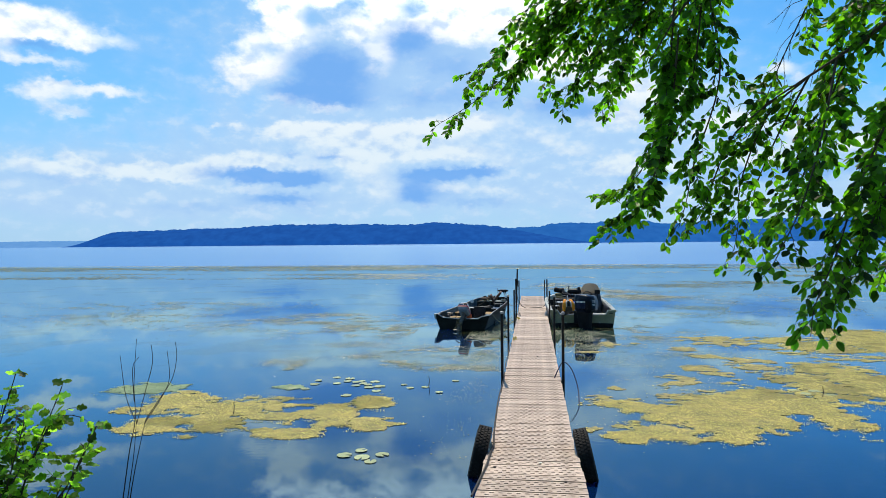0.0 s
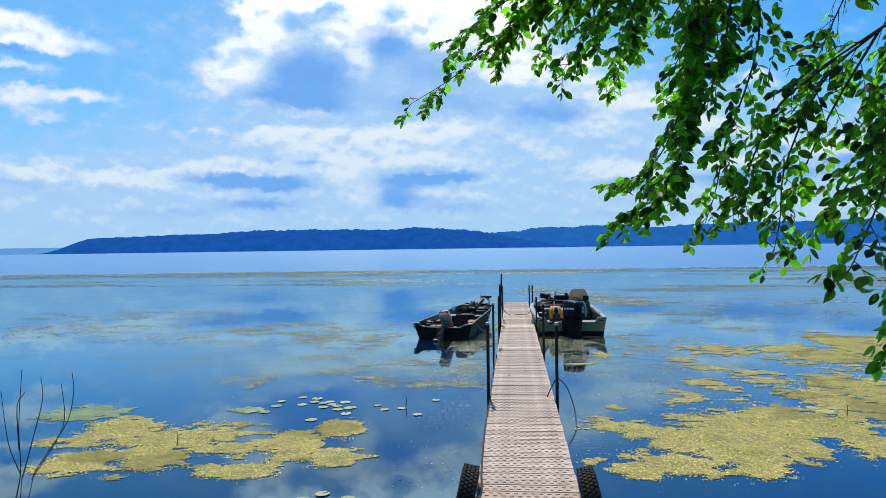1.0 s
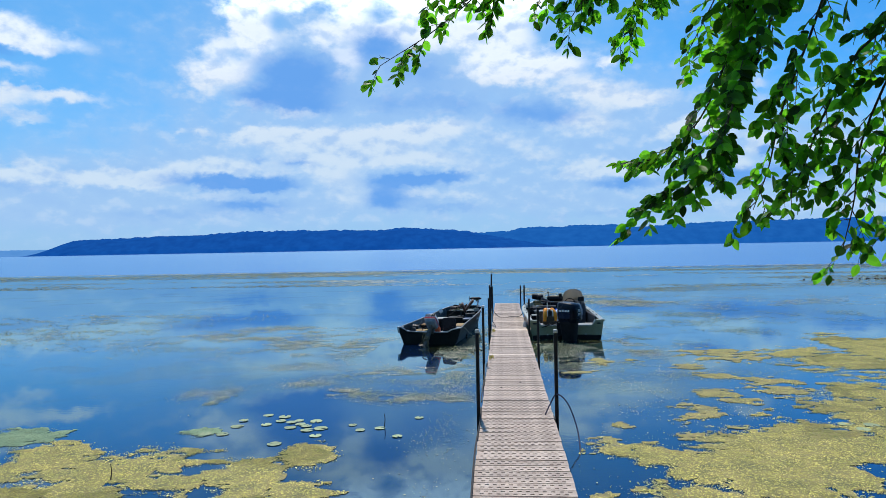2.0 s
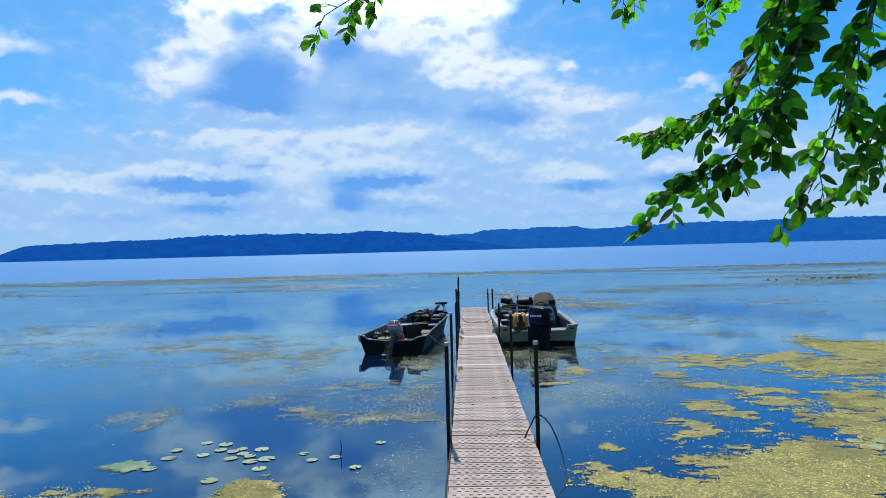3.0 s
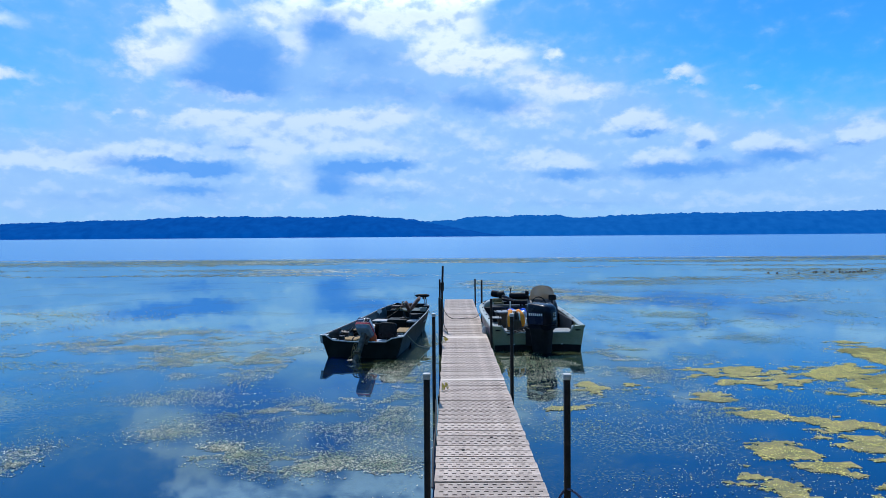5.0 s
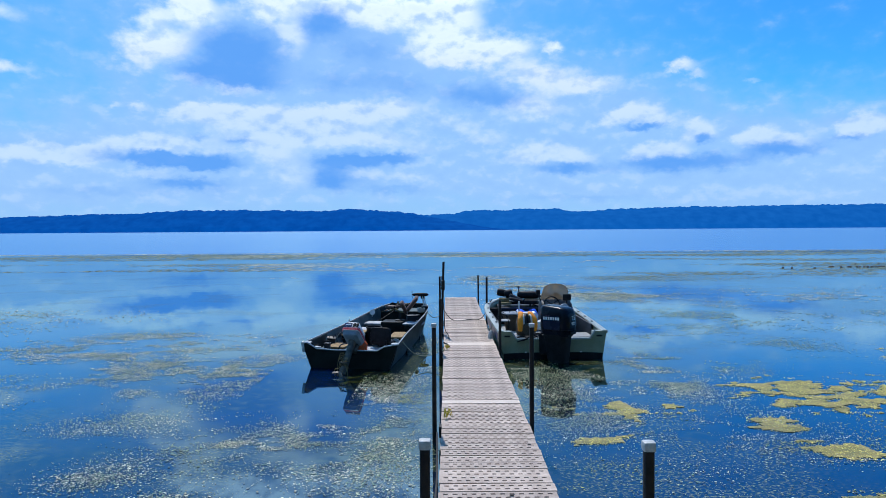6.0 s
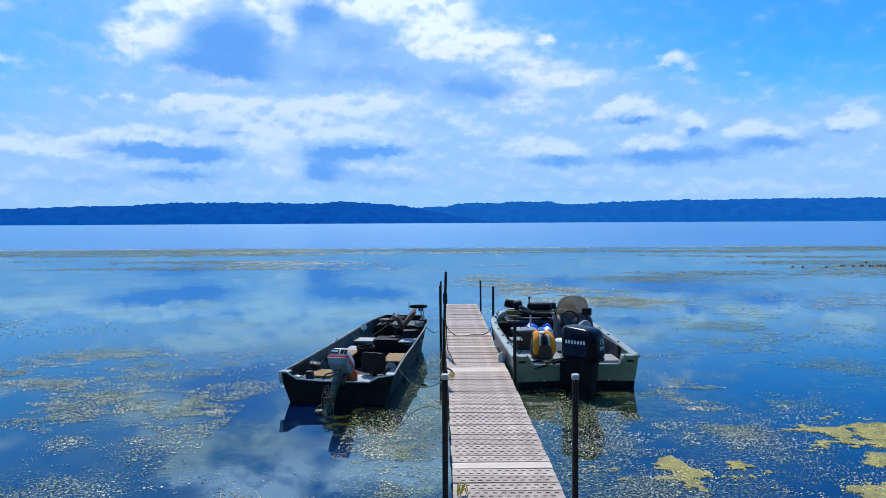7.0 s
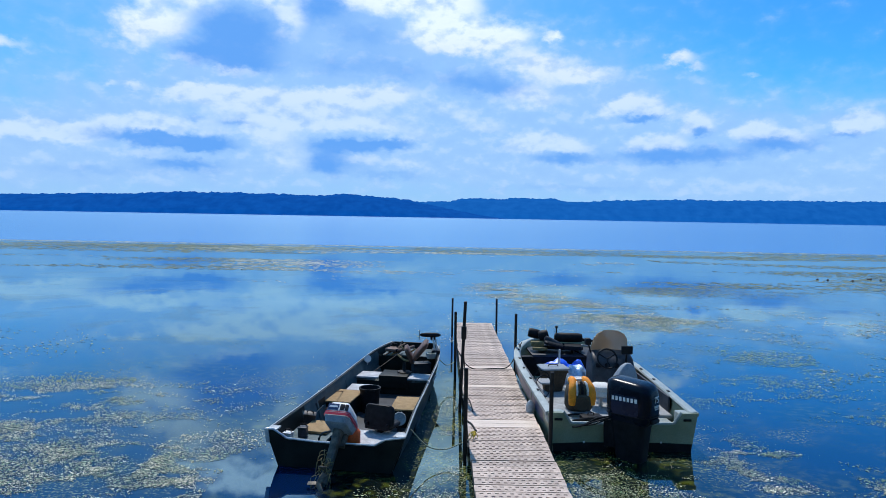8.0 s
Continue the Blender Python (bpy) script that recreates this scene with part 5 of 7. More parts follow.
def swivel_seat(m, label, back_mat, seat_mat, fold=8):
    top_ob = thing("boat_seat", m, label, "seat")
    part("post", tube(B(), [(0, 0, 0), (0, 0, 0.1)], 0.03), BLACK, top_ob)
    bm = B()
    loft(bm, [[Vector((x, y + 0.02, z)) for x, y in rounded(0.40 * k, 0.38 * k, 0.07 * k)] for z, k in ((0.1, 0.9), (0.12, 1.0), (0.16, 1.0), (0.185, 0.92))])
    part("seat", bm, seat_mat, top_ob)
    bm = B()
    lean = pose(0, -0.2, 0.14, fold)
    loft(bm, [[lean @ Vector((x, y, z + 0.21)) for x, z in rounded(0.42 * k, 0.40 * k, 0.08 * k)] for y, k in ((-0.035, 0.93), (-0.02, 1.0), (0.02, 1.0), (0.04, 0.9))])
    part("backrest", bm, back_mat, top_ob)
    for x in (-0.14, 0.14):
        part("hinge", box(B(), (x, -0.18, 0.15), (0.04, 0.05, 0.08), 0.01), BLACK, top_ob)


def low_seat():
    """The swivel seat at the stern: a broad moulded back, narrower at its top, over a flat cushion."""
    top_ob = thing("boat_seat", at_jon(0.38, 0.62, 0.25, 0, 0, -14) @ Matrix.Scale(0.80, 4), "black vinyl swivel seat on the stern bench", "seat")
    part("post", tube(B(), [(0, 0, 0), (0, 0, 0.07)], 0.05), BLACK, top_ob)
    bm = B()
    loft(bm, [[Vector((x, y + 0.08, z)) for x, y in rounded(0.44 * k, 0.42 * k, 0.08 * k)] for z, k in ((0.06, 0.9), (0.08, 1.0), (0.11, 1.0), (0.13, 0.9))])
    part("seat", bm, BLACK, top_ob)
    lean = pose(0, -0.13, 0.10, -10)
    bm = B()
    loft(bm, [[lean @ Vector((x * (1.04 - 0.35 * max(z, 0)), y + 0.10 * (abs(x) / 0.22) ** 2 * 0.6, z + 0.17)) for x, z in rounded(0.47 * k, 0.34 * k, 0.07 * k)] for y, k in ((-0.035, 0.94), (-0.02, 1.0), (0.015, 1.0), (0.03, 0.9))])
    part("backrest", bm, BLACK, top_ob)
    for x in (-0.17, 0.17):
        part("hinge", box(B(), (x, -0.12, 0.12), (0.04, 0.06, 0.09), 0.01), BLACK, top_ob)


low_seat()


def bow_seat():
    """A folding seat near the bow, turned sideways, its worn back leaning open on a post."""
    top_ob = thing("boat_seat", at_jon(0.10, 3.30, 0.34), "worn brown folding seat on a post near the bow", "seat")
    part("post", tube(B(), [(0.02, 0.05, 0), (0.02, 0.08, 0.16)], 0.028), STEEL_DARK, top_ob)
    part("swivel", lathe(B(), [(0.01, 0.0), (0.11, 0.0), (0.11, 0.015), (0.04, 0.03)], (0.02, 0.05, 0.0), 16), STEEL_DARK, top_ob)
    for name, m, wide, high in (("backrest", pose(0.26, 0.22, 0.34, 8, 38, 12), 0.34, 0.36), ("seat", pose(0.06, 0.30, 0.24, 4, -24, 8), 0.32, 0.30)):
        bm = B()
        loft(bm, [[m @ Vector((d, y, z)) for y, z in rounded(wide * k, high * k, 0.07 * k)] for d, k in ((-0.035, 0.9), (-0.02, 1), (0.02, 1), (0.035, 0.88))])
        part(name, bm, BROWN, top_ob)
    part("brace", tube(B(), [(-0.14, 0.30, 0.22), (0.02, 0.22, 0.15), (0.2, 0.2, 0.2)], 0.016), WEEDY, top_ob)
    part("brace", tube(B(), [(-0.10, 0.35, 0.36), (0.04, 0.3, 0.27), (0.16, 0.28, 0.34)], 0.014), WEEDY, top_ob)


bow_seat()
swivel_seat(at_jon(-0.24, 4.25, 0.43, 0, 0, 70) @ Matrix.Scale(0.62, 4), "worn brown vinyl seat folded on the bow deck", BROWN, BROWN, 72)


def bow_clutter():
    """Folded poles and a dark reel that stand against the bow's rim."""
    top_ob = thing("pole_bundle", at_jon(-0.20, 4.34, 0.43) @ Matrix.Scale(0.75, 4), "bundle of weathered poles and black cable at the bow", "poles")
    for k, (a, c) in enumerate((((-0.22, -0.35, 0.02), (0.16, 0.15, 0.22)), ((-0.10, -0.30, 0.02), (0.30, -0.05, 0.18)), ((-0.2, 0.1, 0.05), (0.22, -0.22, 0.16)), ((0.02, -0.3, 0.0), (0.08, 0.2, 0.26)))):
        part("pole", tube(B(), [a, c], 0.022, 0.017, 7), [BROWN, WEEDY, BROWN, STEEL_DARK][k], top_ob)
    part("cable_coil", tube(B(), [(-0.12 + 0.09 * math.cos(q) + 0.004 * q, 0.12 + 0.05 * math.sin(q * 1.3), 0.12 + 0.09 * math.sin(q)) for q in np.linspace(0, 15, 34)], 0.014, sides=6, count=90), BLACK, top_ob, "tangled black cable")
    part("reel", lathe(B(), [(0.03, -0.04), (0.07, -0.035), (0.07, 0.035), (0.03, 0.04)], (0.05, -0.05, 0.10), 14, Matrix.Rotation(1.2, 4, "X")), STEEL_DARK, top_ob)


bow_clutter()


def bucket(m, r, h, material, label, name="bucket"):
    top_ob = thing(name, m, label, "bucket")
    bm = B()
    lathe(bm, [(r * 0.82, 0.0), (r * 0.97, h * 0.92), (r * 1.05, h * 0.93), (r * 1.05, h), (r * 0.94, h), (r * 0.8, 0.02), (0.01, 0.02)])
    part("pail", bm, material, top_ob)
    part("bail", tube(B(), [(r * math.cos(a), r * math.sin(a) * 0.95, h * 0.9 - 0.02 * math.sin(a)) for a in np.linspace(0.0, 3.14, 7)], 0.004, sides=5), STEEL_DARK, top_ob, "thin wire handle")


bucket(at_jon(-0.14, 2.15, -0.02), 0.15, 0.40, BLACK, "black plastic bucket on the boat floor")


def round_speaker(m):
    """A round grey grille on the locker's face."""
    top_ob = thing("speaker", m, "round grey grille fixed beside the side locker", "speaker")
    part("rim", lathe(B(), [(0.006, -0.02), (0.085, -0.02), (0.09, 0.0), (0.085, 0.014), (0.07, 0.012), (0.066, 0.004), (0.006, 0.004)], sides=28), ALU_PAINT, top_ob)
    for r in (0.02, 0.036, 0.052):
        part("ring", lathe(B(), [(r - 0.005, 0.004), (r - 0.005, 0.009), (r + 0.005, 0.009), (r + 0.005, 0.004)], sides=24), BENCH, top_ob)
    part("stand", box(B(), (0, -0.1, -0.02), (0.05, 0.14, 0.02), 0.006), STEEL_DARK, top_ob)


round_speaker(at_jon(0.46, 1.36, 0.19, 68, 0, 8))
knob = thing("float_ball", at_jon(0.20, 1.10, 0.36), "small grey ball on a short stem behind the seat", "ball")
part("ball", lathe(B(), [(0.004, -0.04), (0.03, -0.028), (0.042, 0.0), (0.03, 0.028), (0.004, 0.04)], sides=16), ALU_PAINT, knob)
part("stem", tube(B(), [(0, 0, -0.03), (0.01, 0.0, -0.36)], 0.012), STEEL_DARK, knob)


def jug(m, wide, high, material, label):
    top_ob = thing("fuel_jug", m, label, "jug")
    bm = B()
    loft(bm, [[Vector((x, y, z)) for x, y in rounded(wide * k, wide * 0.75 * k, 0.05 * k)] for z, k in ((0, 0.94), (0.02, 1), (high * 0.75, 1), (high * 0.95, 0.6), (high, 0.3))])
    part("body", bm, material, top_ob)
    part("spout", tube(B(), [(0, 0, high * 0.95), (0, -0.01, high + 0.05)], 0.025), BLACK, top_ob)
    part("handle", tube(B(), [(-0.05, 0, high * 0.85), (-0.02, 0, high + 0.03), (0.05, 0, high * 0.9)], 0.01), material, top_ob)


jug(at_jon(0.17, 0.16, 0.22, 0, 0, 10), 0.16, 0.22, ORANGE, "bright orange plastic fuel jug behind the motor")


def small_box(m, size, material, label, category="box", name="tackle_box"):
    top_ob = thing(name, m, label, category)
    part("case", box(B(), (0, 0, size[2] * 0.4), (size[0], size[1], size[2] * 0.8), 0.012), material, top_ob)
    lid_ob = part("lid", box(B(), (0, 0, size[2] * 0.9), (size[0] + 0.008, size[1] + 0.008, size[2] * 0.2), 0.01), material, top_ob)
    part("handle", tube(B(), [(-0.04, 0, size[2]), (-0.03, 0, size[2] + 0.03), (0.03, 0, size[2] + 0.03), (0.04, 0, size[2])], 0.006), BLACK, lid_ob)


small_box(at_jon(-0.60, 0.86, 0.22, 24, 8, 12), (0.15, 0.07, 0.17), CHARCOAL, "small dark instrument box on the stern shelf")
small_box(at_jon(-0.63, 0.22, 0.245, 0, 0, -10), (0.10, 0.08, 0.07), WHITE, "small white plastic box on the stern shelf")
small_box(at_jon(-0.48, 0.30, 0.245, 0, 0, 5), (0.1, 0.1, 0.12), CHARCOAL, "small dark box on the stern shelf")
small_box(at_jon(0.30, 3.95, 0.2, 0, 0, 25), (0.3, 0.2, 0.18), CHARCOAL, "dark tackle box near the bow")


def lantern(m):
    top_ob = thing("search_light", m, "round white spotlight clipped to the rim", "lamp")
    bm = B()
    lathe(bm, [(0.03, -0.07), (0.06, -0.06), (0.08, 0.02), (0.085, 0.04), (0.07, 0.045), (0.02, 0.03)], m=Matrix.Rotation(1.3, 4, "X"))
    part("shell", bm, PALE_GREY, top_ob)
    part("bracket", tube(B(), [(0, 0, -0.04), (-0.02, 0.01, -0.14)], 0.012), ALU, top_ob)


lantern(at_jon(-0.54, 3.60, 0.47) @ Matrix.Scale(0.72, 4))


def coil(m):
    top_ob = thing("anchor_bucket", m, "pale round tub of rope by the bow", "tub")
    bm = B()
    lathe(bm, [(0.10, 0), (0.125, 0.12), (0.13, 0.13), (0.115, 0.13), (0.09, 0.02), (0.01, 0.02)])
    part("tub", bm, PALE_CLOTH, top_ob)
    part("rope", tube(B(), [(0.08 * math.cos(a), 0.08 * math.sin(a), 0.06 + 0.004 * a) for a in np.linspace(0, 18.8, 40)], 0.010, sides=6, count=120), ROPE_PALE, top_ob, "coiled pale rope")


coil(at_jon(0.45, 4.06, 0.43) @ Matrix.Scale(0.72, 4))
for k, (x0, y0, x1, y1, z1) in enumerate(((-0.66, 1.15, -0.42, 0.86, 0.46), (-0.6, 1.5, -0.28, 1.28, 0.40), (-0.5, 3.5, -0.1, 4.1, 0.5), (-0.58, 2.45, -0.5, 1.7, 0.42))):
    rod = part("fishing_rod", tube(B(), [at_jon(x0, y0, 0.22).translation, at_jon(x1, y1, z1).translation], 0.009, 0.005, 6), [ALU, BROWN, BLACK, BROWN][k])
    tagged(rod, "slim rod lying against the boat seats", "rod", "rods")


def trolling_motor(m, label):
    """An electric bow motor folded up: black pod with a propeller, a shaft and a hinged mount."""
    top_ob = thing("trolling_motor", m, label, "motor")
    bm = B()
    lathe(bm, [(0.004, -0.2), (0.03, -0.17), (0.045, -0.08), (0.045, 0.1), (0.03, 0.17), (0.01, 0.2)], m=Matrix.Rotation(math.pi / 2, 4, "Y"), sides=16)
    pod = part("pod", bm, BLACK, top_ob)
    for a in (0.3, 3.44):
        part("blade", box(B(), (-0.2, 0, 0), (0.012, 0.035, 0.09), 0.005, Matrix.Rotation(a, 4, "X") @ Matrix.Translation((0, 0, 0.05))), BLACK, pod)
    part("fin", box(B(), (0.05, 0, -0.06), (0.09, 0.008, 0.08), 0.003), BLACK, pod)
    part("shaft", tube(B(), [(0.05, 0, -0.03), (0.09, -0.05, -0.3)], 0.016), ALU, top_ob, "bare metal shaft")
    part("shaft", tube(B(), [(0.10, 0.02, -0.05), (0.13, -0.03, -0.3)], 0.012), ALU, top_ob, "bare metal shaft")
    part("mount", box(B(), (0.11, -0.04, -0.3), (0.16, 0.24, 0.06), 0.012), STEEL_DARK, top_ob)


trolling_motor(at_jon(0.40, 4.25, 0.80, 0, 0, 8) @ Matrix.Scale(0.92, 4), "black electric trolling motor folded up on the bow")


def old_outboard():
    """A tilted outboard: striped cowling above, scuffed leg and weedy propeller towards the water."""
    top_ob = thing("outboard_motor", at_jon(0.05, -0.02, 0.37, -42, 0, -6) @ Matrix.Diagonal((0.88, 0.88, 0.9, 1)), "old pale grey outboard motor with red stripe, tilted up", "outboard motor")
    bm = B()
    loft(bm, [[Vector((x, y - 0.07, z)) for x, y in rounded(0.32 * k, 0.42 * k2, 0.06)] for z, k, k2 in ((0.06, 0.62, 0.66), (0.09, 0.9, 0.9), (0.16, 1.03, 1.02))])
    part("lower_cowl", bm, COVER_GREY, top_ob, "grey lower cowling")
    bm = B()
    loft(bm, [[Vector((x, y - 0.07 - s, z)) for x, y in rounded(0.325 * k, 0.43 * k2, 0.05 * k)] for z, k, k2, s in ((0.162, 1.03, 1.02, 0), (0.25, 0.97, 0.98, 0), (0.325, 0.84, 0.88, 0.01), (0.355, 0.7, 0.72, 0.02), (0.365, 0.5, 0.55, 0.02))])
    cowl = part("cowl", bm, PALE_GREY, top_ob, "pale grey upper cowling")
    for z, high, material, k in ((0.166, 0.034, RED, 1.045), (0.206, 0.012, RED, 1.028), (0.224, 0.006, STRIPE, 1.012)):
        bm = B()
        loft(bm, [[Vector((x, y - 0.07, z + dz)) for x, y in rounded(0.327 * k, 0.433 * k, 0.05)] for dz in (0, high)], caps=False)
        part("stripe", bm, material, cowl)
    for x, wide, material in ((-0.055, 0.12, STRIPE), (0.047, 0.05, STEEL_DARK), (0.095, 0.034, STEEL_DARK)):
        part("panel", box(B(), (x * 1.2, -0.277, 0.277), (wide * 1.2, 0.016, 0.082), 0.004, Matrix.Rotation(0.0, 4, "X")), material, cowl, "dark recessed panel")
    part("lettering", box(B(), (-0.063, -0.2865, 0.28), (0.11, 0.003, 0.022), 0), WHITE, cowl, "pale bar where lettering was")
    part("bracket", box(B(), (0, 0.06, 0.0), (0.18, 0.1, 0.2), 0.02), GREY_LEG, top_ob)
    bm = B()
    loft(bm, [[Vector((x, y - 0.06, z)) for x, y in rounded(0.12 * k, 0.15 * k, 0.04 * k)] for z, k in ((0.09, 1.05), (0.0, 0.9), (-0.3, 0.8), (-0.62, 0.72))])
    leg = part("leg", bm, GREY_LEG, top_ob, "scuffed grey leg")
    part("plate", box(B(), (0, -0.10, -0.46), (0.13, 0.24, 0.012), 0.004), GREY_LEG, leg)
    bm = B()
    lathe(bm, [(0.01, -0.16), (0.04, -0.12), (0.05, 0.05), (0.035, 0.16)], (0, -0.06, -0.66), m=Matrix.Rotation(math.pi / 2, 4, "X"))
    part("gearcase", bm, GREY_LEG, leg)
    part("skeg", box(B(), (0, -0.06, -0.75), (0.012, 0.14, 0.12), 0.005), GREY_LEG, leg)
    for a in (0.4, 2.5, 4.6):
        part("blade", box(B(), (0, -0.22, -0.66), (0.06, 0.012, 0.11), 0.005, Matrix.Rotation(a, 4, "Y") @ Matrix.Translation((0, 0, 0.075)) @ Matrix.Rotation(0.5, 4, "Z")), GREY_LEG, leg)
    rs = random.Random(8)
    for k in range(26):
        x, z = rs.uniform(-0.09, 0.09), rs.uniform(-0.58, -0.22)
        part("weed_strand", tube(B(), [(x, -0.15, z), (x + rs.uniform(-0.06, 0.06), -0.17 - rs.random() * 0.05, z - 0.05), (x + rs.uniform(-0.08, 0.08), -0.13, z - 0.1 - 0.12 * rs.random())], 0.007, 0.003, 6, 6), WEEDY, leg, "dry tan weed")
    part("tiller", tube(B(), [(0.0, 0.12, 0.12), (-0.02, 0.32, 0.13), (-0.03, 0.5, 0.10)], 0.02, 0.017), BLACK, top_ob)
    part("hose", tube(B(), [(-0.1, 0.05, 0.1), (-0.26, 0.05, 0.05), (-0.32, 0.15, -0.05), (-0.36, 0.3, -0.06)], 0.012), CHARCOAL, top_ob)
    part("cable", tube(B(), [(0.1, 0.1, 0.2), (0.18, 0.2, 0.1), (0.12, 0.3, -0.02)], 0.01), BLACK, top_ob)


old_outboard()
part("corner_cap", box(B(), (-0.785, -0.01, 0.345), (0.05, 0.05, 0.17), 0.015, Matrix.Rotation(-0.15, 4, "Y")), ALU, jon, "bright metal corner cap")

# ---- the console boat ----
SKIFF = pose(1.445, 18.5, 0, 0, 0, 1.5)
skiff = thing("console_boat", SKIFF, "sage grey aluminium console fishing boat moored at the dock", "boat")
SK_ST = [(0.02, 0.93, 0.47, 0.84, -0.12, 0.05), (1.0, 0.95, 0.50, 0.86, -0.12, 0.06), (2.2, 0.965, 0.53, 0.86, -0.12, 0.08), (3.0, 0.93, 0.56, 0.78, -0.10, 0.1),
         (3.5, 0.84, 0.585, 0.62, -0.05, 0.1), (3.95, 0.66, 0.605, 0.42, 0.05, 0.08), (4.25, 0.44, 0.62, 0.22, 0.18, 0.05), (4.42, 0.20, 0.62, 0.08, 0.34, 0.02)]


def skiff_rim(side, y):
    ys = [s[0] for s in SK_ST]
    return side * float(np.interp(y, ys, [s[1] for s in SK_ST])), float(np.interp(y, ys, [s[2] for s in SK_ST]))


part("hull", shell(SK_ST, 0.05, 0.22), SAGE, skiff)
for side in (-1, 1):
    rings = []
    for y in np.linspace(0.0, 4.38, 22):
        x, z = skiff_rim(side, y)
        rings.append([Vector((x + side * dx, y, z + dz)) for dx, dz in ((0.025, -0.03), (0.025, 0.012), (0.0, 0.022), (-0.075, 0.018), (-0.09, 0.0), (-0.075, -0.02))])
    part("gunwale", loft(B(), rings), RAIL_GREY, skiff, "pale grey capped gunwale")
    rings = []
    for y in np.linspace(0.35, 3.9, 16):
        x, z = skiff_rim(side, y)
        xb = side * float(np.interp(y, [s[0] for s in SK_ST], [s[3] for s in SK_ST]))
        zb = float(np.interp(y, [s[0] for s in SK_ST], [s[4] for s in SK_ST]))
        mx, mz = x * 0.55 + xb * 0.45, zb + (z - zb) * 0.45
        f0, f1 = 0.25, 0.75
        rings.append([Vector((mx + (x - mx) * f + side * 0.004, y, mz + (z - mz) * f)) for f in (f0, f1)])
    part("side_stripe", loft(B(), rings, closed=False, caps=False), STRIPE, skiff, "navy blue painted side stripe")
    for y in (0.9, 1.5, 2.1, 2.7, 3.3):
        x, z = skiff_rim(side, y)
        part("rail_clip", box(B(), (x - side * 0.05, y, z + 0.028), (0.03, 0.07, 0.014), 0.004), BLACK, skiff)
    x, z = skiff_rim(side, 3.5)
    part("cleat", tube(B(), [(x - side * 0.06, 3.42, z + 0.05), (x - side * 0.06, 3.6, z + 0.05)], 0.014), STEEL_DARK, skiff)
    part("stern_corner", box(B(), (side * 0.82, 0.10, 0.40), (0.22, 0.2, 0.14), 0.03), RAIL_GREY, skiff)
    part("vent", box(B(), (side * 0.80, -0.035, 0.40), (0.1, 0.012, 0.03), 0.006), BLACK, skiff)
    part("drain_bolt", lathe(B(), [(0.004, 0), (0.013, 0.002), (0.012, 0.008), (0.004, 0.01)], (side * 0.48, -0.03, 0.12), 10, Matrix.Rotation(math.pi / 2, 4, "X")), WHITE, skiff)
part("transom", slab(B(), [(-0.93, 0.48), (-0.74, 0.48), (-0.70, 0.42), (-0.66, 0.35), (-0.58, 0.335), (0.58, 0.335), (0.66, 0.35), (0.70, 0.42), (0.74, 0.48), (0.93, 0.48), (0.84, -0.12), (0, -0.17), (-0.84, -0.12)], 0.06, pose(0, 0, 0)), SAGE, skiff)
part("transom_cap", tube(B(), [(-0.74, 0, 0.485), (-0.70, 0, 0.43), (-0.65, 0, 0.355), (-0.57, 0, 0.342), (0, 0, 0.342), (0.57, 0, 0.342), (0.65, 0, 0.355), (0.70, 0, 0.43), (0.74, 0, 0.485)], 0.024, sides=8, count=48), RAIL_GREY, skiff)
# black band across the transom below about z 0.11
part("bottom_band", slab(B(), [(-0.866, 0.10), (-0.5, 0.115), (0.5, 0.115), (0.866, 0.10), (0.842, -0.125), (0, -0.175), (-0.842, -0.125)], 0.068, pose(0, 0, 0)), BLACK, skiff, "black band on the lower transom")
part("splash_well", box(B(), (0, 0.32, 0.24), (1.5, 0.52, 0.04), 0.01), RAIL_GREY, skiff)
part("rear_deck", box(B(), (-0.52, 0.78, 0.27), (0.62, 0.5, 0.05), 0.012), DECK_GREY, skiff, "grey carpeted rear deck")
part("rear_deck", box(B(), (0.52, 0.78, 0.27), (0.62, 0.5, 0.05), 0.012), DECK_GREY, skiff, "grey carpeted rear deck")
part("floor_panel", box(B(), (0, 2.2, 0.115), (1.6, 2.6, 0.03), 0.008), DECK_GREY, skiff, "grey carpeted floor")
part("bow_deck", box(B(), (0, 3.62, 0.50), (1.2, 0.72, 0.04), 0.01), CHARCOAL, skiff, "dark bow deck")
part("bow_deck_front", box(B(), (0, 3.28, 0.30), (1.55, 0.03, 0.40), 0.01), BLACK, skiff)
part("side_panel", box(B(), (-0.84, 2.1, 0.33), (0.03, 2.8, 0.34), 0.01), CHARCOAL, skiff)
part("side_panel", box(B(), (0.84, 2.1, 0.33), (0.03, 2.8, 0.34), 0.01), CHARCOAL, skiff)


def at_skiff(x, y, z, rx=0, ry=0, rz=0):
    return SKIFF @ pose(x, y, z, rx, ry, rz)


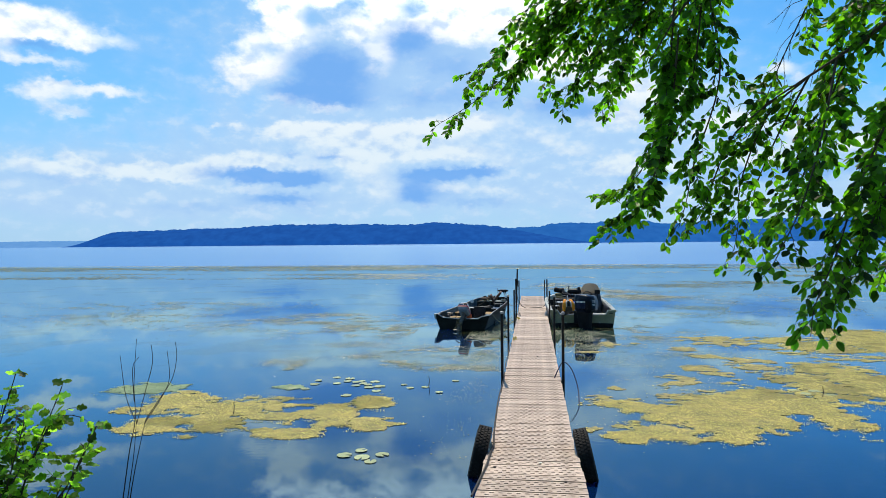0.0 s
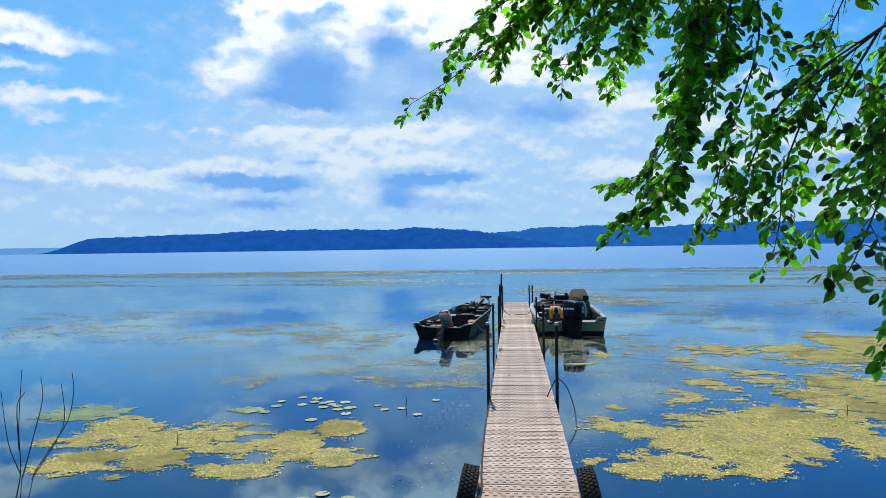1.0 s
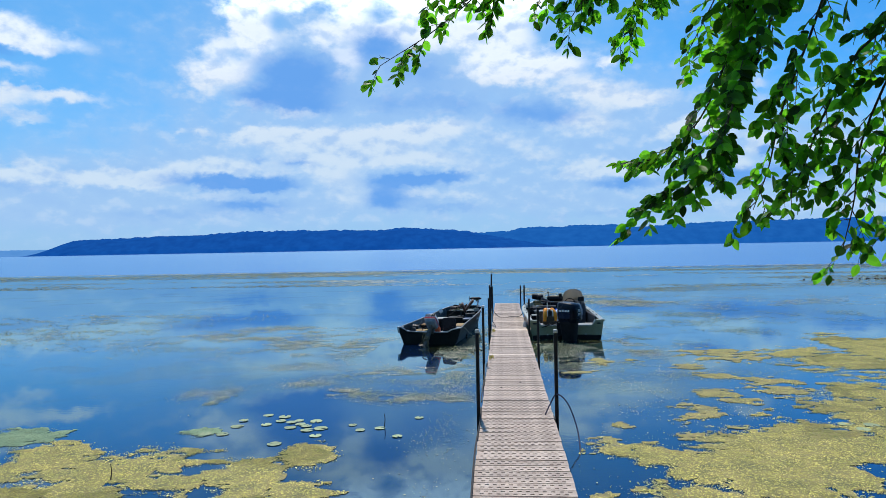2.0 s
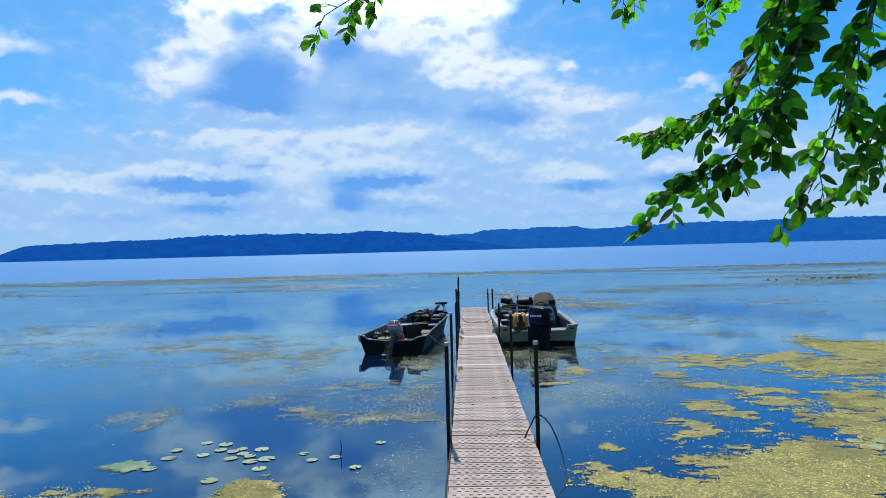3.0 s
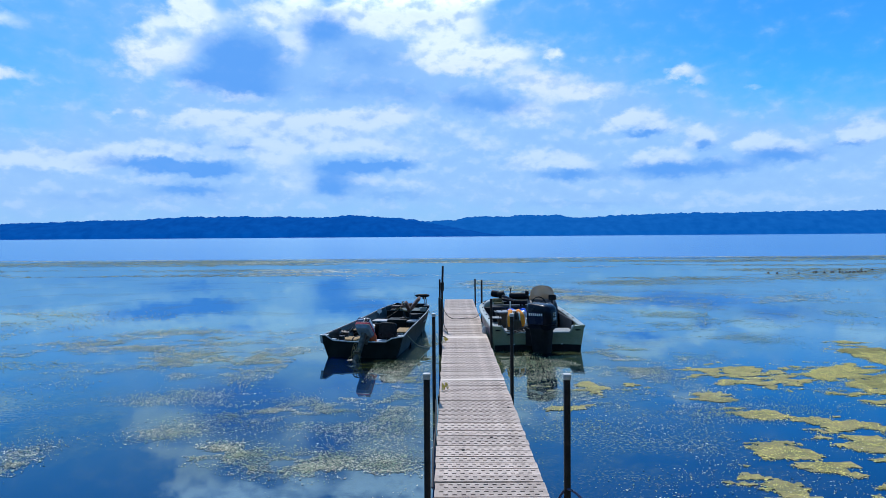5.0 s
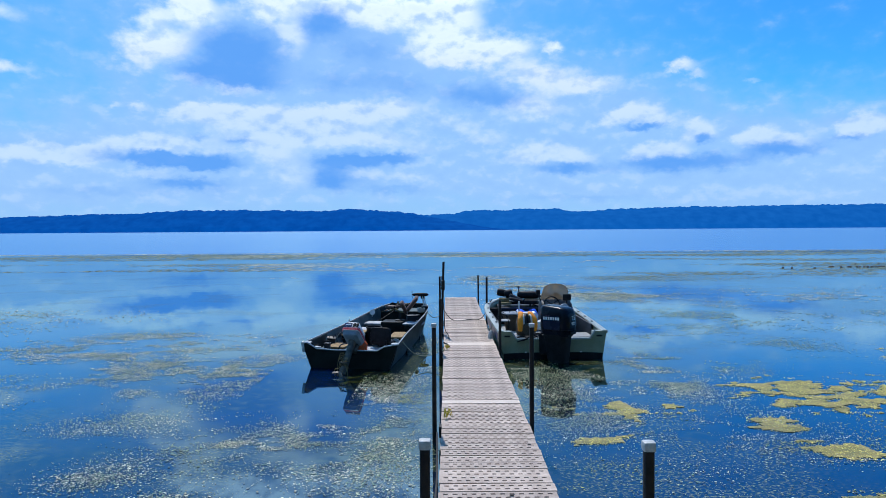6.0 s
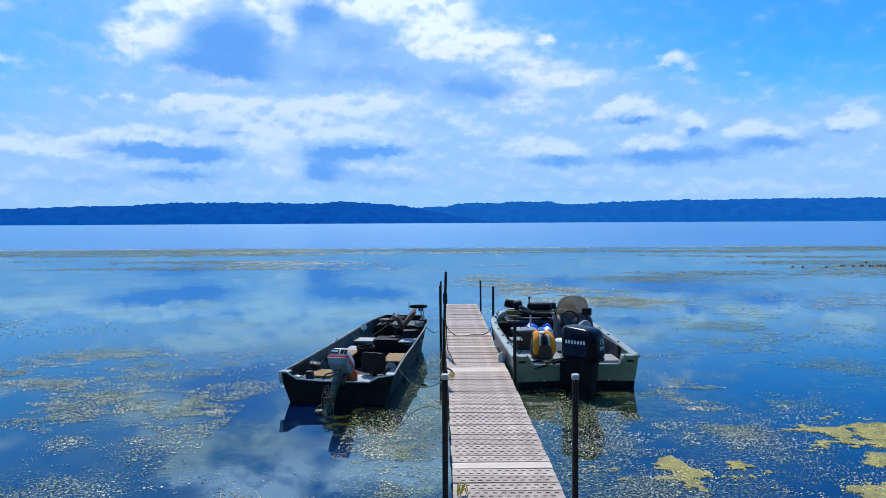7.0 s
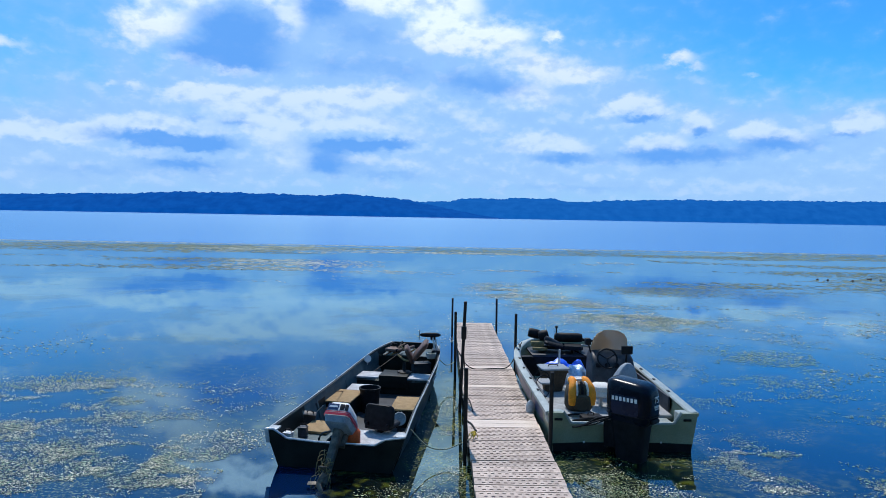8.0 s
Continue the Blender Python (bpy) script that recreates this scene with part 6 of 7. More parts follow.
def console():
    """The helm: a box with a sloping dash, wheel, gauges, smoked windscreen and a display."""
    c = part("console", loft(B(), [[Vector((x + 0.47, y + 2.25 + s, z)) for x, y in rounded(0.66 * k, 0.5 * k2, 0.06)] for z, k, k2, s in ((0.13, 1, 1, 0), (0.56, 1, 1, 0), (0.70, 0.98, 0.8, 0.04), (0.78, 0.92, 0.5, 0.1))]), CHARCOAL, skiff, "dark charcoal steering console")
    bm = B()
    rings = []
    for z, k in ((0.70, 1.0), (0.85, 0.98), (0.98, 0.90), (1.07, 0.72), (1.11, 0.42)):
        rings.append([Vector((0.47 + 0.30 * k * math.sin(a), 2.34 + 0.16 * math.cos(a) - (z - 0.7) * 0.25, z)) for a in np.linspace(-1.45, 1.45, 15)])
    screen = loft(bm, rings, closed=False, caps=False)
    bmesh.ops.solidify(screen, geom=screen.faces[:], thickness=0.006)
    part("windscreen", screen, SMOKED, c, "smoked tan windscreen")
    ring = B()
    tilt = pose(0.34, 1.95, 0.74, 62)
    tube(ring, [tilt @ Vector((0.15 * math.cos(a), 0.15 * math.sin(a), 0)) for a in np.linspace(0, 2 * math.pi, 17)], 0.013, sides=8, count=40)
    hub = part("steering_wheel", ring, BLACK, c, "black steering wheel")
    for a in (0.5, 2.6, 4.7):
        part("spoke", tube(B(), [tilt @ Vector((0, 0, -0.02)), tilt @ Vector((0.15 * math.cos(a), 0.15 * math.sin(a), 0))], 0.009), BLACK, hub)
    for k in range(3):
        part("gauge", lathe(B(), [(0.035, 0), (0.04, 0.004), (0.04, 0.012), (0.03, 0.014)], m=pose(0.22 + 0.14 * k, 2.02, 0.62, 70)), BLACK, c)
    d = part("display", box(B(), (0.66, 2.02, 0.86), (0.17, 0.05, 0.13), 0.012), BLACK, c, "black chart display")
    part("stalk", tube(B(), [(0.66, 2.05, 0.66), (0.66, 2.03, 0.82)], 0.015), BLACK, d)
    # black mirror left of the windscreen, on its arm
    part("side_mirror", box(B(), (0.10, 2.22, 0.95), (0.09, 0.12, 0.11), 0.03), BLACK, c)
    part("mirror_arm", tube(B(), [(0.18, 2.3, 0.72), (0.12, 2.24, 0.9)], 0.012), BLACK, c)


console()


def pedestal_seat(m, label, material, shape):
    top_ob = thing("boat_seat", m, label, "seat")
    part("pedestal", tube(B(), [(0, 0, 0), (0, 0, 0.2)], 0.035), ALU, top_ob, "metal pedestal")
    bm = B()
    loft(bm, [[Vector((x, y, z)) for x, y in rounded(0.42 * k, 0.4 * k, 0.09 * k)] for z, k in ((0.2, 0.9), (0.22, 1), (0.28, 1), (0.31, 0.9))])
    part("cushion", bm, material, top_ob)
    bm = B()
    if shape == "cover":
        loft(bm, [[Vector((x + s, y - 0.08, z)) for x, y in rounded(0.46 * k, 0.22 * k2, 0.05 * k2)] for z, k, k2, s in ((0.30, 1, 1, 0), (0.44, 0.86, 0.9, 0.02), (0.56, 0.5, 0.6, 0.05), (0.60, 0.2, 0.3, 0.06))])
    else:
        loft(bm, [[Vector((x, y - 0.02, z)) for x, y in rounded(0.40 * k, 0.36 * k, 0.12 * k)] for z, k in ((0.30, 0.9), (0.33, 1), (0.38, 0.96), (0.41, 0.7))])
    part("backrest", bm, material, top_ob)


pedestal_seat(at_skiff(0.42, 1.42, 0.13, 0, 0, 4) @ Matrix.Diagonal((0.78, 0.9, 1.12, 1)), "helm seat under a blue grey canvas cover", COVER_GREY, "cover")
pedestal_seat(at_skiff(0.12, 1.46, 0.13, 0, 0, -10) @ Matrix.Diagonal((0.8, 0.8, 0.85, 1)), "folded pale vinyl boat seat", PALE_CLOTH, "folded")


def big_outboard():
    """The large outboard: tall glossy cowling with a sloping top, and a black leg down into the water."""
    top_ob = thing("outboard_motor", at_skiff(-0.09, -0.12, 0.0, -2, 0, 43) @ Matrix.Diagonal((1.0, 0.97, 1, 1)), "large glossy black outboard motor on the transom", "outboard motor")
    bm = B()
    loft(bm, [[Vector((x, y - 0.22 + s, z + lift * (y + 0.3))) for x, y in rounded(0.385 * k, 0.61 * k2, 0.135 * k, 7)] for z, k, k2, s, lift in
              ((0.44, 0.72, 0.80, 0, 0), (0.50, 0.93, 0.95, 0, 0), (0.60, 1.0, 1.0, 0, 0), (0.76, 0.98, 0.985, 0, 0.05), (0.84, 0.95, 0.955, 0.005, 0.08), (0.88, 0.89, 0.9, 0.01, 0.09), (0.905, 0.78, 0.8, 0.015, 0.09), (0.92, 0.52, 0.56, 0.02, 0.09))])
    cowl = part("cowl", bm, NAVY_GLOSS, top_ob)
    for side in (-1, 1):
        plate = B()
        loft(plate, [[Vector((side * xx, -0.22 + y, 0.67 + z)) for y, z in rounded(0.36, 0.24, 0.05)] for xx in (0.184, 0.193)])
        part("side_panel", plate, NAVY_SIDE, cowl, "dark navy side panel")
        for k in range(7):
            part("lettering", box(B(), (side * 0.197, -0.22 + 0.051 * (k - 3), 0.745), (0.004, 0.031, 0.048), 0), WHITE, cowl, "pale bars in place of a name")
    part("seam", loft(B(), [[Vector((x, y - 0.22, z)) for x, y in rounded(0.388, 0.612, 0.135, 7)] for z in (0.545, 0.556)]), BLACK, cowl)
    text = bpy.data.curves.new("number", "FONT")
    text.body, text.size, text.extrude, text.align_x, text.align_y = "75", 0.105, 0.002, "CENTER", "CENTER"
    text.materials.append(WHITE)
    num = new("number", text)
    num.parent, num.matrix_basis = cowl, pose(0.02, -0.528, 0.745, 90)
    num["label"] = "pale figures seventy-five"
    part("lettering", box(B(), (0.02, -0.527, 0.67), (0.1, 0.004, 0.026), 0), CAP, cowl)
    part("lettering", box(B(), (0.02, -0.526, 0.64), (0.08, 0.004, 0.014), 0), CAP, cowl)
    part("handle", box(B(), (0, -0.50, 0.50), (0.16, 0.08, 0.05), 0.02), BLACK, cowl)
    bm = B()
    loft(bm, [[Vector((x, y - 0.2 + s, z)) for x, y in rounded(0.26 * k, 0.42 * k2, 0.08 * k)] for z, k, k2, s in ((0.47, 1.2, 1.15, 0), (0.36, 1.12, 1.05, 0), (0.1, 1.0, 0.9, 0), (-0.25, 0.6, 0.7, 0), (-0.5, 0.4, 0.6, 0))])
    leg = part("leg", bm, BLACK, top_ob)
    part("plate", box(B(), (0, -0.26, -0.12), (0.26, 0.5, 0.02), 0.006), BLACK, leg)
    part("bracket", box(B(), (0, 0.04, 0.28), (0.26, 0.16, 0.34), 0.03), BLACK, top_ob)
    part("tilt_arm", tube(B(), [(-0.1, 0.1, 0.1), (-0.1, -0.05, 0.36)], 0.025), STEEL_DARK, top_ob)
    for k, x in enumerate((-0.12, -0.2, -0.16)):
        part("hose", tube(B(), [(x * 0.6, 0.0, 0.48), (x - 0.1, 0.14, 0.46 - 0.03 * k), (x - 0.16, 0.3, 0.36), (x - 0.1, 0.5, 0.3)], 0.012 - 0.002 * k), BLACK, top_ob)


big_outboard()


def duffel():
    """An upright bag: amber shell with pale stripes and a brown mesh pocket."""
    top_ob = thing("duffel_bag", at_skiff(-0.36, 0.80, 0.295, 0, 0, 5), "amber and brown striped bag on the rear deck", "bag")
    bm = B()
    loft(bm, [[Vector((x, y, z)) for x, y in rounded(0.36 * k, 0.30 * k2, 0.11 * k)] for z, k, k2 in ((0, 0.85, 0.9), (0.05, 1, 1), (0.2, 1, 1), (0.3, 0.9, 0.9), (0.36, 0.66, 0.7), (0.38, 0.4, 0.4))])
    part("shell", bm, BROWN_MESH, top_ob)
    for x in (-0.125, 0.125):
        part("panel", tube(B(), [(x, -0.14, 0.10), (x * 1.08, -0.15, 0.2), (x, -0.12, 0.3), (x * 0.75, -0.03, 0.37), (x * 0.7, 0.06, 0.38)], 0.054, sides=10), YELLOW_BAG, top_ob, "amber side panel")
    bm = B()
    loft(bm, [[Vector((x, -0.14 - d, z + 0.12)) for x, z in rounded(0.24 * k, 0.22 * k, 0.09 * k)] for d, k in ((0, 1), (0.04, 1), (0.06, 0.8))])
    part("pocket", bm, BROWN_MESH, top_ob, "dark brown mesh pocket")
    for x in (-0.075, 0.075):
        part("stripe", tube(B(), [(x, -0.154, 0.22), (x, -0.15, 0.29), (x * 0.9, -0.10, 0.365), (x * 0.8, 0, 0.388)], 0.018, sides=6), PALE_CLOTH, top_ob, "pale stripe")
    part("strap", tube(B(), [(0, -0.156, 0.24), (0, -0.145, 0.3), (0, -0.08, 0.385)], 0.02, sides=6), BLACK, top_ob)
    part("hood", box(B(), (0, 0.08, 0.36), (0.26, 0.16, 0.10), 0.05), PALE_CLOTH, top_ob, "pale cloth flap")


duffel()


def square_tub(m):
    """A deep square-shouldered tub, narrower at its foot, under a flat lid."""
    top_ob = thing("tub", m, "dark brown square plastic tub with a flat grey lid", "tub")
    bm = B()
    loft(bm, [[Vector((x, y, z)) for x, y in rounded(0.40 * k, 0.32 * k, 0.05)] for z, k in ((0, 0.66), (0.02, 0.7), (0.30, 0.98), (0.31, 1.06), (0.35, 1.06))])
    part("body", bm, BROWN_MESH, top_ob)
    lid_ob = part("lid", loft(B(), [[Vector((x, y, z)) for x, y in rounded(0.45 * k, 0.37 * k, 0.05)] for z, k in ((0.352, 0.98), (0.36, 1.0), (0.375, 1.0), (0.383, 0.94))]), COVER_GREY, top_ob, "flat grey lid")
    part("handle", tube(B(), [(-0.08, 0, 0.38), (-0.06, 0, 0.41), (0.06, 0, 0.41), (0.08, 0, 0.38)], 0.008), BLACK, lid_ob)


square_tub(at_skiff(-0.40, 2.40, 0.13, 0, 0, 6))
part("bait_board", box(B(), (-0.66, 1.66, 0.45), (0.2, 0.3, 0.02), 0.006), DECK_GREY, skiff)


def crumpled(m, size, material, label, seed):
    bm = B()
    bmesh.ops.create_icosphere(bm, subdivisions=3, radius=0.5)
    for v in bm.verts:
        n = noise.noise(v.co * 3.1 + Vector((seed, 0, 0))) * 0.34 + abs(noise.noise(v.co * 7 + Vector((0, seed, 0)))) * 0.3
        v.co = v.co * (1 + n)
        v.co = Vector((v.co.x * size[0], v.co.y * size[1], max(v.co.z, -0.32) * size[2] + 0.32 * size[2]))
    ob = part("plastic_bag", bm, material)
    ob.matrix_basis = m
    tagged(ob, label, "bag")


crumpled(at_skiff(-0.20, 3.02, 0.13, 0, 12, 10), (0.60, 0.30, 0.40), BLUE_BAG, "bright violet blue plastic sack on the boat floor", 1.0)
crumpled(at_skiff(0.06, 2.80, 0.13, 0, 0, -15), (0.32, 0.3, 0.46), BLUE_BAG, "bright blue crumpled sack beside the console", 3.0)
crumpled(at_skiff(0.0, 2.48, 0.13, 0, 0, 40), (0.34, 0.34, 0.46), ICE_BAG, "clear pale blue plastic bag on the floor", 5.0)
small_box(at_skiff(-0.30, 0.36, 0.26, 0, 0, 8), (0.26, 0.14, 0.08), BLACK, "black battery box in the splash well")
part("well_hose", tube(B(), [(-0.55, 0.3, 0.28), (-0.3, 0.22, 0.34), (-0.05, 0.2, 0.30), (0.0, 0.05, 0.38)], 0.018), BLACK, skiff)
part("well_hose", tube(B(), [(-0.7, 0.45, 0.29), (-0.4, 0.5, 0.31), (-0.12, 0.32, 0.30), (-0.02, 0.1, 0.36)], 0.014), BLACK, skiff)
part("dash_pocket", box(B(), (-0.72, 3.1, 0.5), (0.22, 0.1, 0.06), 0.02), BLACK, skiff)
part("floor_post", tube(B(), [(-0.22, 2.80, 0.12), (-0.22, 2.80, 0.70)], 0.018), ALU, skiff, "bare metal seat post")


def bow_motor():
    """A big electric motor stowed across the bow: head with a knob, thick arm, shaft in its cradle and a pod."""
    top_ob = thing("trolling_motor", at_skiff(0.05, 3.62, 0.585, 0, 0, -6), "black electric trolling motor stowed across the bow", "motor")

    def barrel(x0, x1, r, z, y=0.0, tip=0.0):
        half = (x1 - x0) / 2
        return lathe(B(), [(r * 0.3, -half), (r * 0.85, -half * 0.94), (r, -half * 0.6), (r, half * 0.6), (r * 0.85, half * 0.94), (r * 0.3, half)], m=pose((x0 + x1) / 2, y, z) @ Matrix.Rotation(math.pi / 2 + tip, 4, "Y"), sides=14)

    part("head", barrel(-0.66, -0.44, 0.085, 0.22, 0.05, 0.2), BLACK, top_ob)
    part("head", barrel(-0.48, -0.30, 0.095, 0.20, -0.02, -0.3), BLACK, top_ob)
    part("arm", barrel(-0.40, -0.05, 0.06, 0.10, -0.14, 0.45), CHARCOAL, top_ob, "dark grey folding arm")
    part("arm", barrel(-0.20, 0.30, 0.085, 0.17, 0.02), BLACK, top_ob)
    part("knob", tube(B(), [(-0.16, 0.03, 0.22), (-0.16, 0.03, 0.34)], 0.014), BLACK, top_ob)
    part("knob", lathe(B(), [(0.01, 0), (0.032, 0.005), (0.03, 0.03), (0.01, 0.035)], (-0.16, 0.03, 0.335), 12), BLACK, top_ob)
    part("base", box(B(), (-0.1, 0, 0.0), (0.8, 0.2, 0.07), 0.02), STEEL_DARK, top_ob)
    part("shaft", tube(B(), [(0.25, 0, 0.15), (0.72, -0.04, 0.10)], 0.026), STEEL_DARK, top_ob)
    part("shaft", tube(B(), [(0.25, 0.08, 0.03), (0.72, 0.02, 0.01)], 0.016), ALU_PAINT, top_ob, "grey metal shaft")
    part("pod", barrel(0.60, 0.80, 0.075, 0.09, -0.04, 0.9), BLACK, top_ob)
    part("cradle", box(B(), (-0.50, -0.08, 0.07), (0.24, 0.2, 0.09), 0.03), WEEDY, top_ob, "olive yellow cradle")
    part("pedal", box(B(), (-0.46, -0.2, 0.0), (0.26, 0.14, 0.05), 0.02), WEEDY, top_ob, "olive foot pedal")
    part("cable", tube(B(), [(-0.3, -0.1, 0.12), (0.1, -0.2, 0.0), (0.4, -0.5, -0.1), (0.5, -0.9, -0.02)], 0.012), BLACK, top_ob)


bow_motor()
swivel_seat(at_skiff(0.12, 3.40, 0.52, 0, 0, -100) @ Matrix.Scale(0.8, 4), "black folding seat on the bow deck", BLACK, BLACK, 76)
fender = thing("fender", at_skiff(-0.99, 0.95, 0.2), "small pale inflated fender hung on the hull", "fender")
part("float", lathe(B(), [(0.01, -0.14), (0.05, -0.12), (0.06, -0.05), (0.06, 0.08), (0.045, 0.13), (0.015, 0.16)]), CAP, fender)
part("lanyard", tube(B(), [(0, 0, 0.15), (0.02, 0, 0.3)], 0.006), ROPE_PALE, fender)
for k, (x, y, a) in enumerate(((-0.74, 1.3, 8), (-0.72, 1.6, -6))):
    net = part("hoop", tube(B(), [at_skiff(x, y, 0.42, 80, 0, a) @ Vector((0.13 * math.cos(q), 0.2 * math.sin(q), 0)) for q in np.linspace(0, 6.283, 13)], 0.007, sides=6), BLACK)
    tagged(net, "thin black hoop leaning inside the boat", "hoop", "hoops")


# ---- the overhanging tree ----
def leaf_shape(lobed=False):
    """A pointed leaf along +y with a toothed edge, folded a little along its rib."""
    n = 11
    side = []
    for k in range(1, n):
        u = k / n
        w_ = 0.86 * u ** 0.6 * (1 - u) ** 0.85
        if lobed:
            w_ *= 0.7 + 0.75 * abs(math.cos(2.6 * math.pi * (u - 0.1)))
        side.append((w_, u + 0.02))
        side.append((w_ * 0.88, u + 0.045))
    rib = [(0, 0, 0)] + [(0, u, -0.05 * math.sin(math.pi * u)) for u in (0.2, 0.4, 0.6, 0.8)] + [(0, 1.04, -0.06)]
    right = [(x, y, 0.10 * x - 0.06 * y * y) for x, y in side if y < 1.0]
    left = [(-x, y, z) for x, y, z in right]
    verts = rib + right + left
    a, b, m = len(rib), len(rib) + len(right), len(right)
    ys = [v[1] for v in rib]
    faces = []
    for base, flip in ((a, False), (b, True)):
        chain = [0] + [base + i for i in range(m)] + [len(rib) - 1]
        r = 0
        for p, q in zip(chain, chain[1:]):
            tri = (r, p, q) if r not in (p, q) else None
            if tri:
                faces.append(tri[::-1] if flip else tri)
            yq = verts[q][1]
            while r + 1 < len(rib) - 1 and ys[r + 1] < yq:
                faces.append((r, q, r + 1)[::-1] if flip else (r, q, r + 1))
                r += 1
    return np.array(verts), faces


LEAF_V, LEAF_F = leaf_shape()
LOBE_V, LOBE_F = leaf_shape(True)


def leaf_pose(rs, at, along, size, droop=0.3, roll=1.15):
    """A matrix for a leaf that grows from a point along a way, hanging somewhat."""
    d = (along + Vector((rs.gauss(0, 0.25), rs.gauss(0, 0.25), rs.gauss(0, 0.18) - droop))).normalized()
    up = Vector((rs.gauss(0, roll), rs.gauss(0, roll) - 0.25, 1.0)).normalized()
    side = d.cross(up)
    side = side.normalized() if side.length > 0.05 else Vector((1, 0, 0))
    nrm = side.cross(d)
    m = Matrix((side, d, nrm)).transposed().to_4x4()
    return Matrix.Translation(at) @ m @ Matrix.Diagonal((size, size, size, 1))


def grow(bm, rs, spine, r0, r1, twig_every, twig_len, leaf_every, leaf_size, out, droop=0.22, taper=0.6):
    """A limb with side twigs; leaf poses are added to out."""
    length = sum((Vector(b) - Vector(a)).length for a, b in zip(spine, spine[1:]))
    tube(bm, spine, r0, r1, 6, max(4, int(length / 0.12)))
    pts = curve_points(spine, max(6, int(length / 0.03)))
    reach, next_twig, flip = 0.0, 0.1, 1
    for i in range(1, len(pts)):
        reach += (pts[i] - pts[i - 1]).length
        d = (pts[i] - pts[i - 1]).normalized()
        if reach < next_twig:
            continue
        next_twig = reach + twig_every * rs.uniform(0.6, 1.4)
        flip = -flip
        side = d.cross(Vector((0, 0, 1)))
        side = side.normalized() if side.length > 0.1 else Vector((1, 0, 0))
        tip_share = 1.0 - taper * reach / length
        go = (d * rs.uniform(0.5, 1.0) + side * flip * rs.uniform(0.4, 1.0) + Vector((0, 0, rs.uniform(-0.6, 0.45)))).normalized()
        span = twig_len * tip_share * rs.uniform(0.5, 1.25)
        a, b = pts[i], pts[i] + go * span * 0.55
        c = pts[i] + go * span + Vector((0, 0, -droop * span))
        tube(bm, [a, b, c], r1 * 0.9 + 0.0012, 0.0012, 5, 5)
        sprays = [(a, b, c)]
        for k in range(2 if span > 0.16 else 0):
            at = a.lerp(b, rs.uniform(0.5, 1.0)) if k == 0 else b.lerp(c, rs.uniform(0.2, 0.7))
            turn = (go + side * rs.choice((-1, 1)) * rs.uniform(0.5, 1.1) + Vector((0, 0, rs.uniform(-0.5, 0.4)))).normalized()
            short = span * rs.uniform(0.3, 0.55)
            end = at + turn * short + Vector((0, 0, -droop * short))
            tube(bm, [at, end], 0.0018, 0.001, 4)
            sprays.append((at, at.lerp(end, 0.5), end))
        for line in sprays:
            reach_out = (line[2] - line[0]).length
            twig = curve_points(line, max(2, int(reach_out / leaf_every)))
            alt = rs.choice((-1, 1))
            for p, q in zip(twig, twig[1:]):
                alt = -alt
                e = (q - p).normalized()
                s = e.cross(Vector((0, 0, 1)))
                s = s.normalized() if s.length > 0.1 else Vector((1, 0, 0))
                out.append(leaf_pose(rs, q, (e * 0.55 + s * alt * 0.8).normalized(), leaf_size * rs.uniform(0.55, 1.25)))
            out.append(leaf_pose(rs, line[2], (line[2] - line[1]).normalized(), leaf_size * rs.uniform(0.6, 1.0)))


def leaves_mesh(name, poses, shape_v, shape_f, material, parent):
    m = np.array([np.array(p) for p in poses])
    v = np.concatenate([shape_v, np.ones((len(shape_v), 1))], 1)
    verts = np.einsum("nij,kj->nki", m, v)[:, :, :3].reshape(-1, 3)
    k = len(shape_v)
    faces = [tuple(i + n * k for i in f) for n in range(len(poses)) for f in shape_f]
    ob = mesh_of(name, verts.tolist(), faces, material, parent)
    ob["kind"] = "stuff"
    return ob


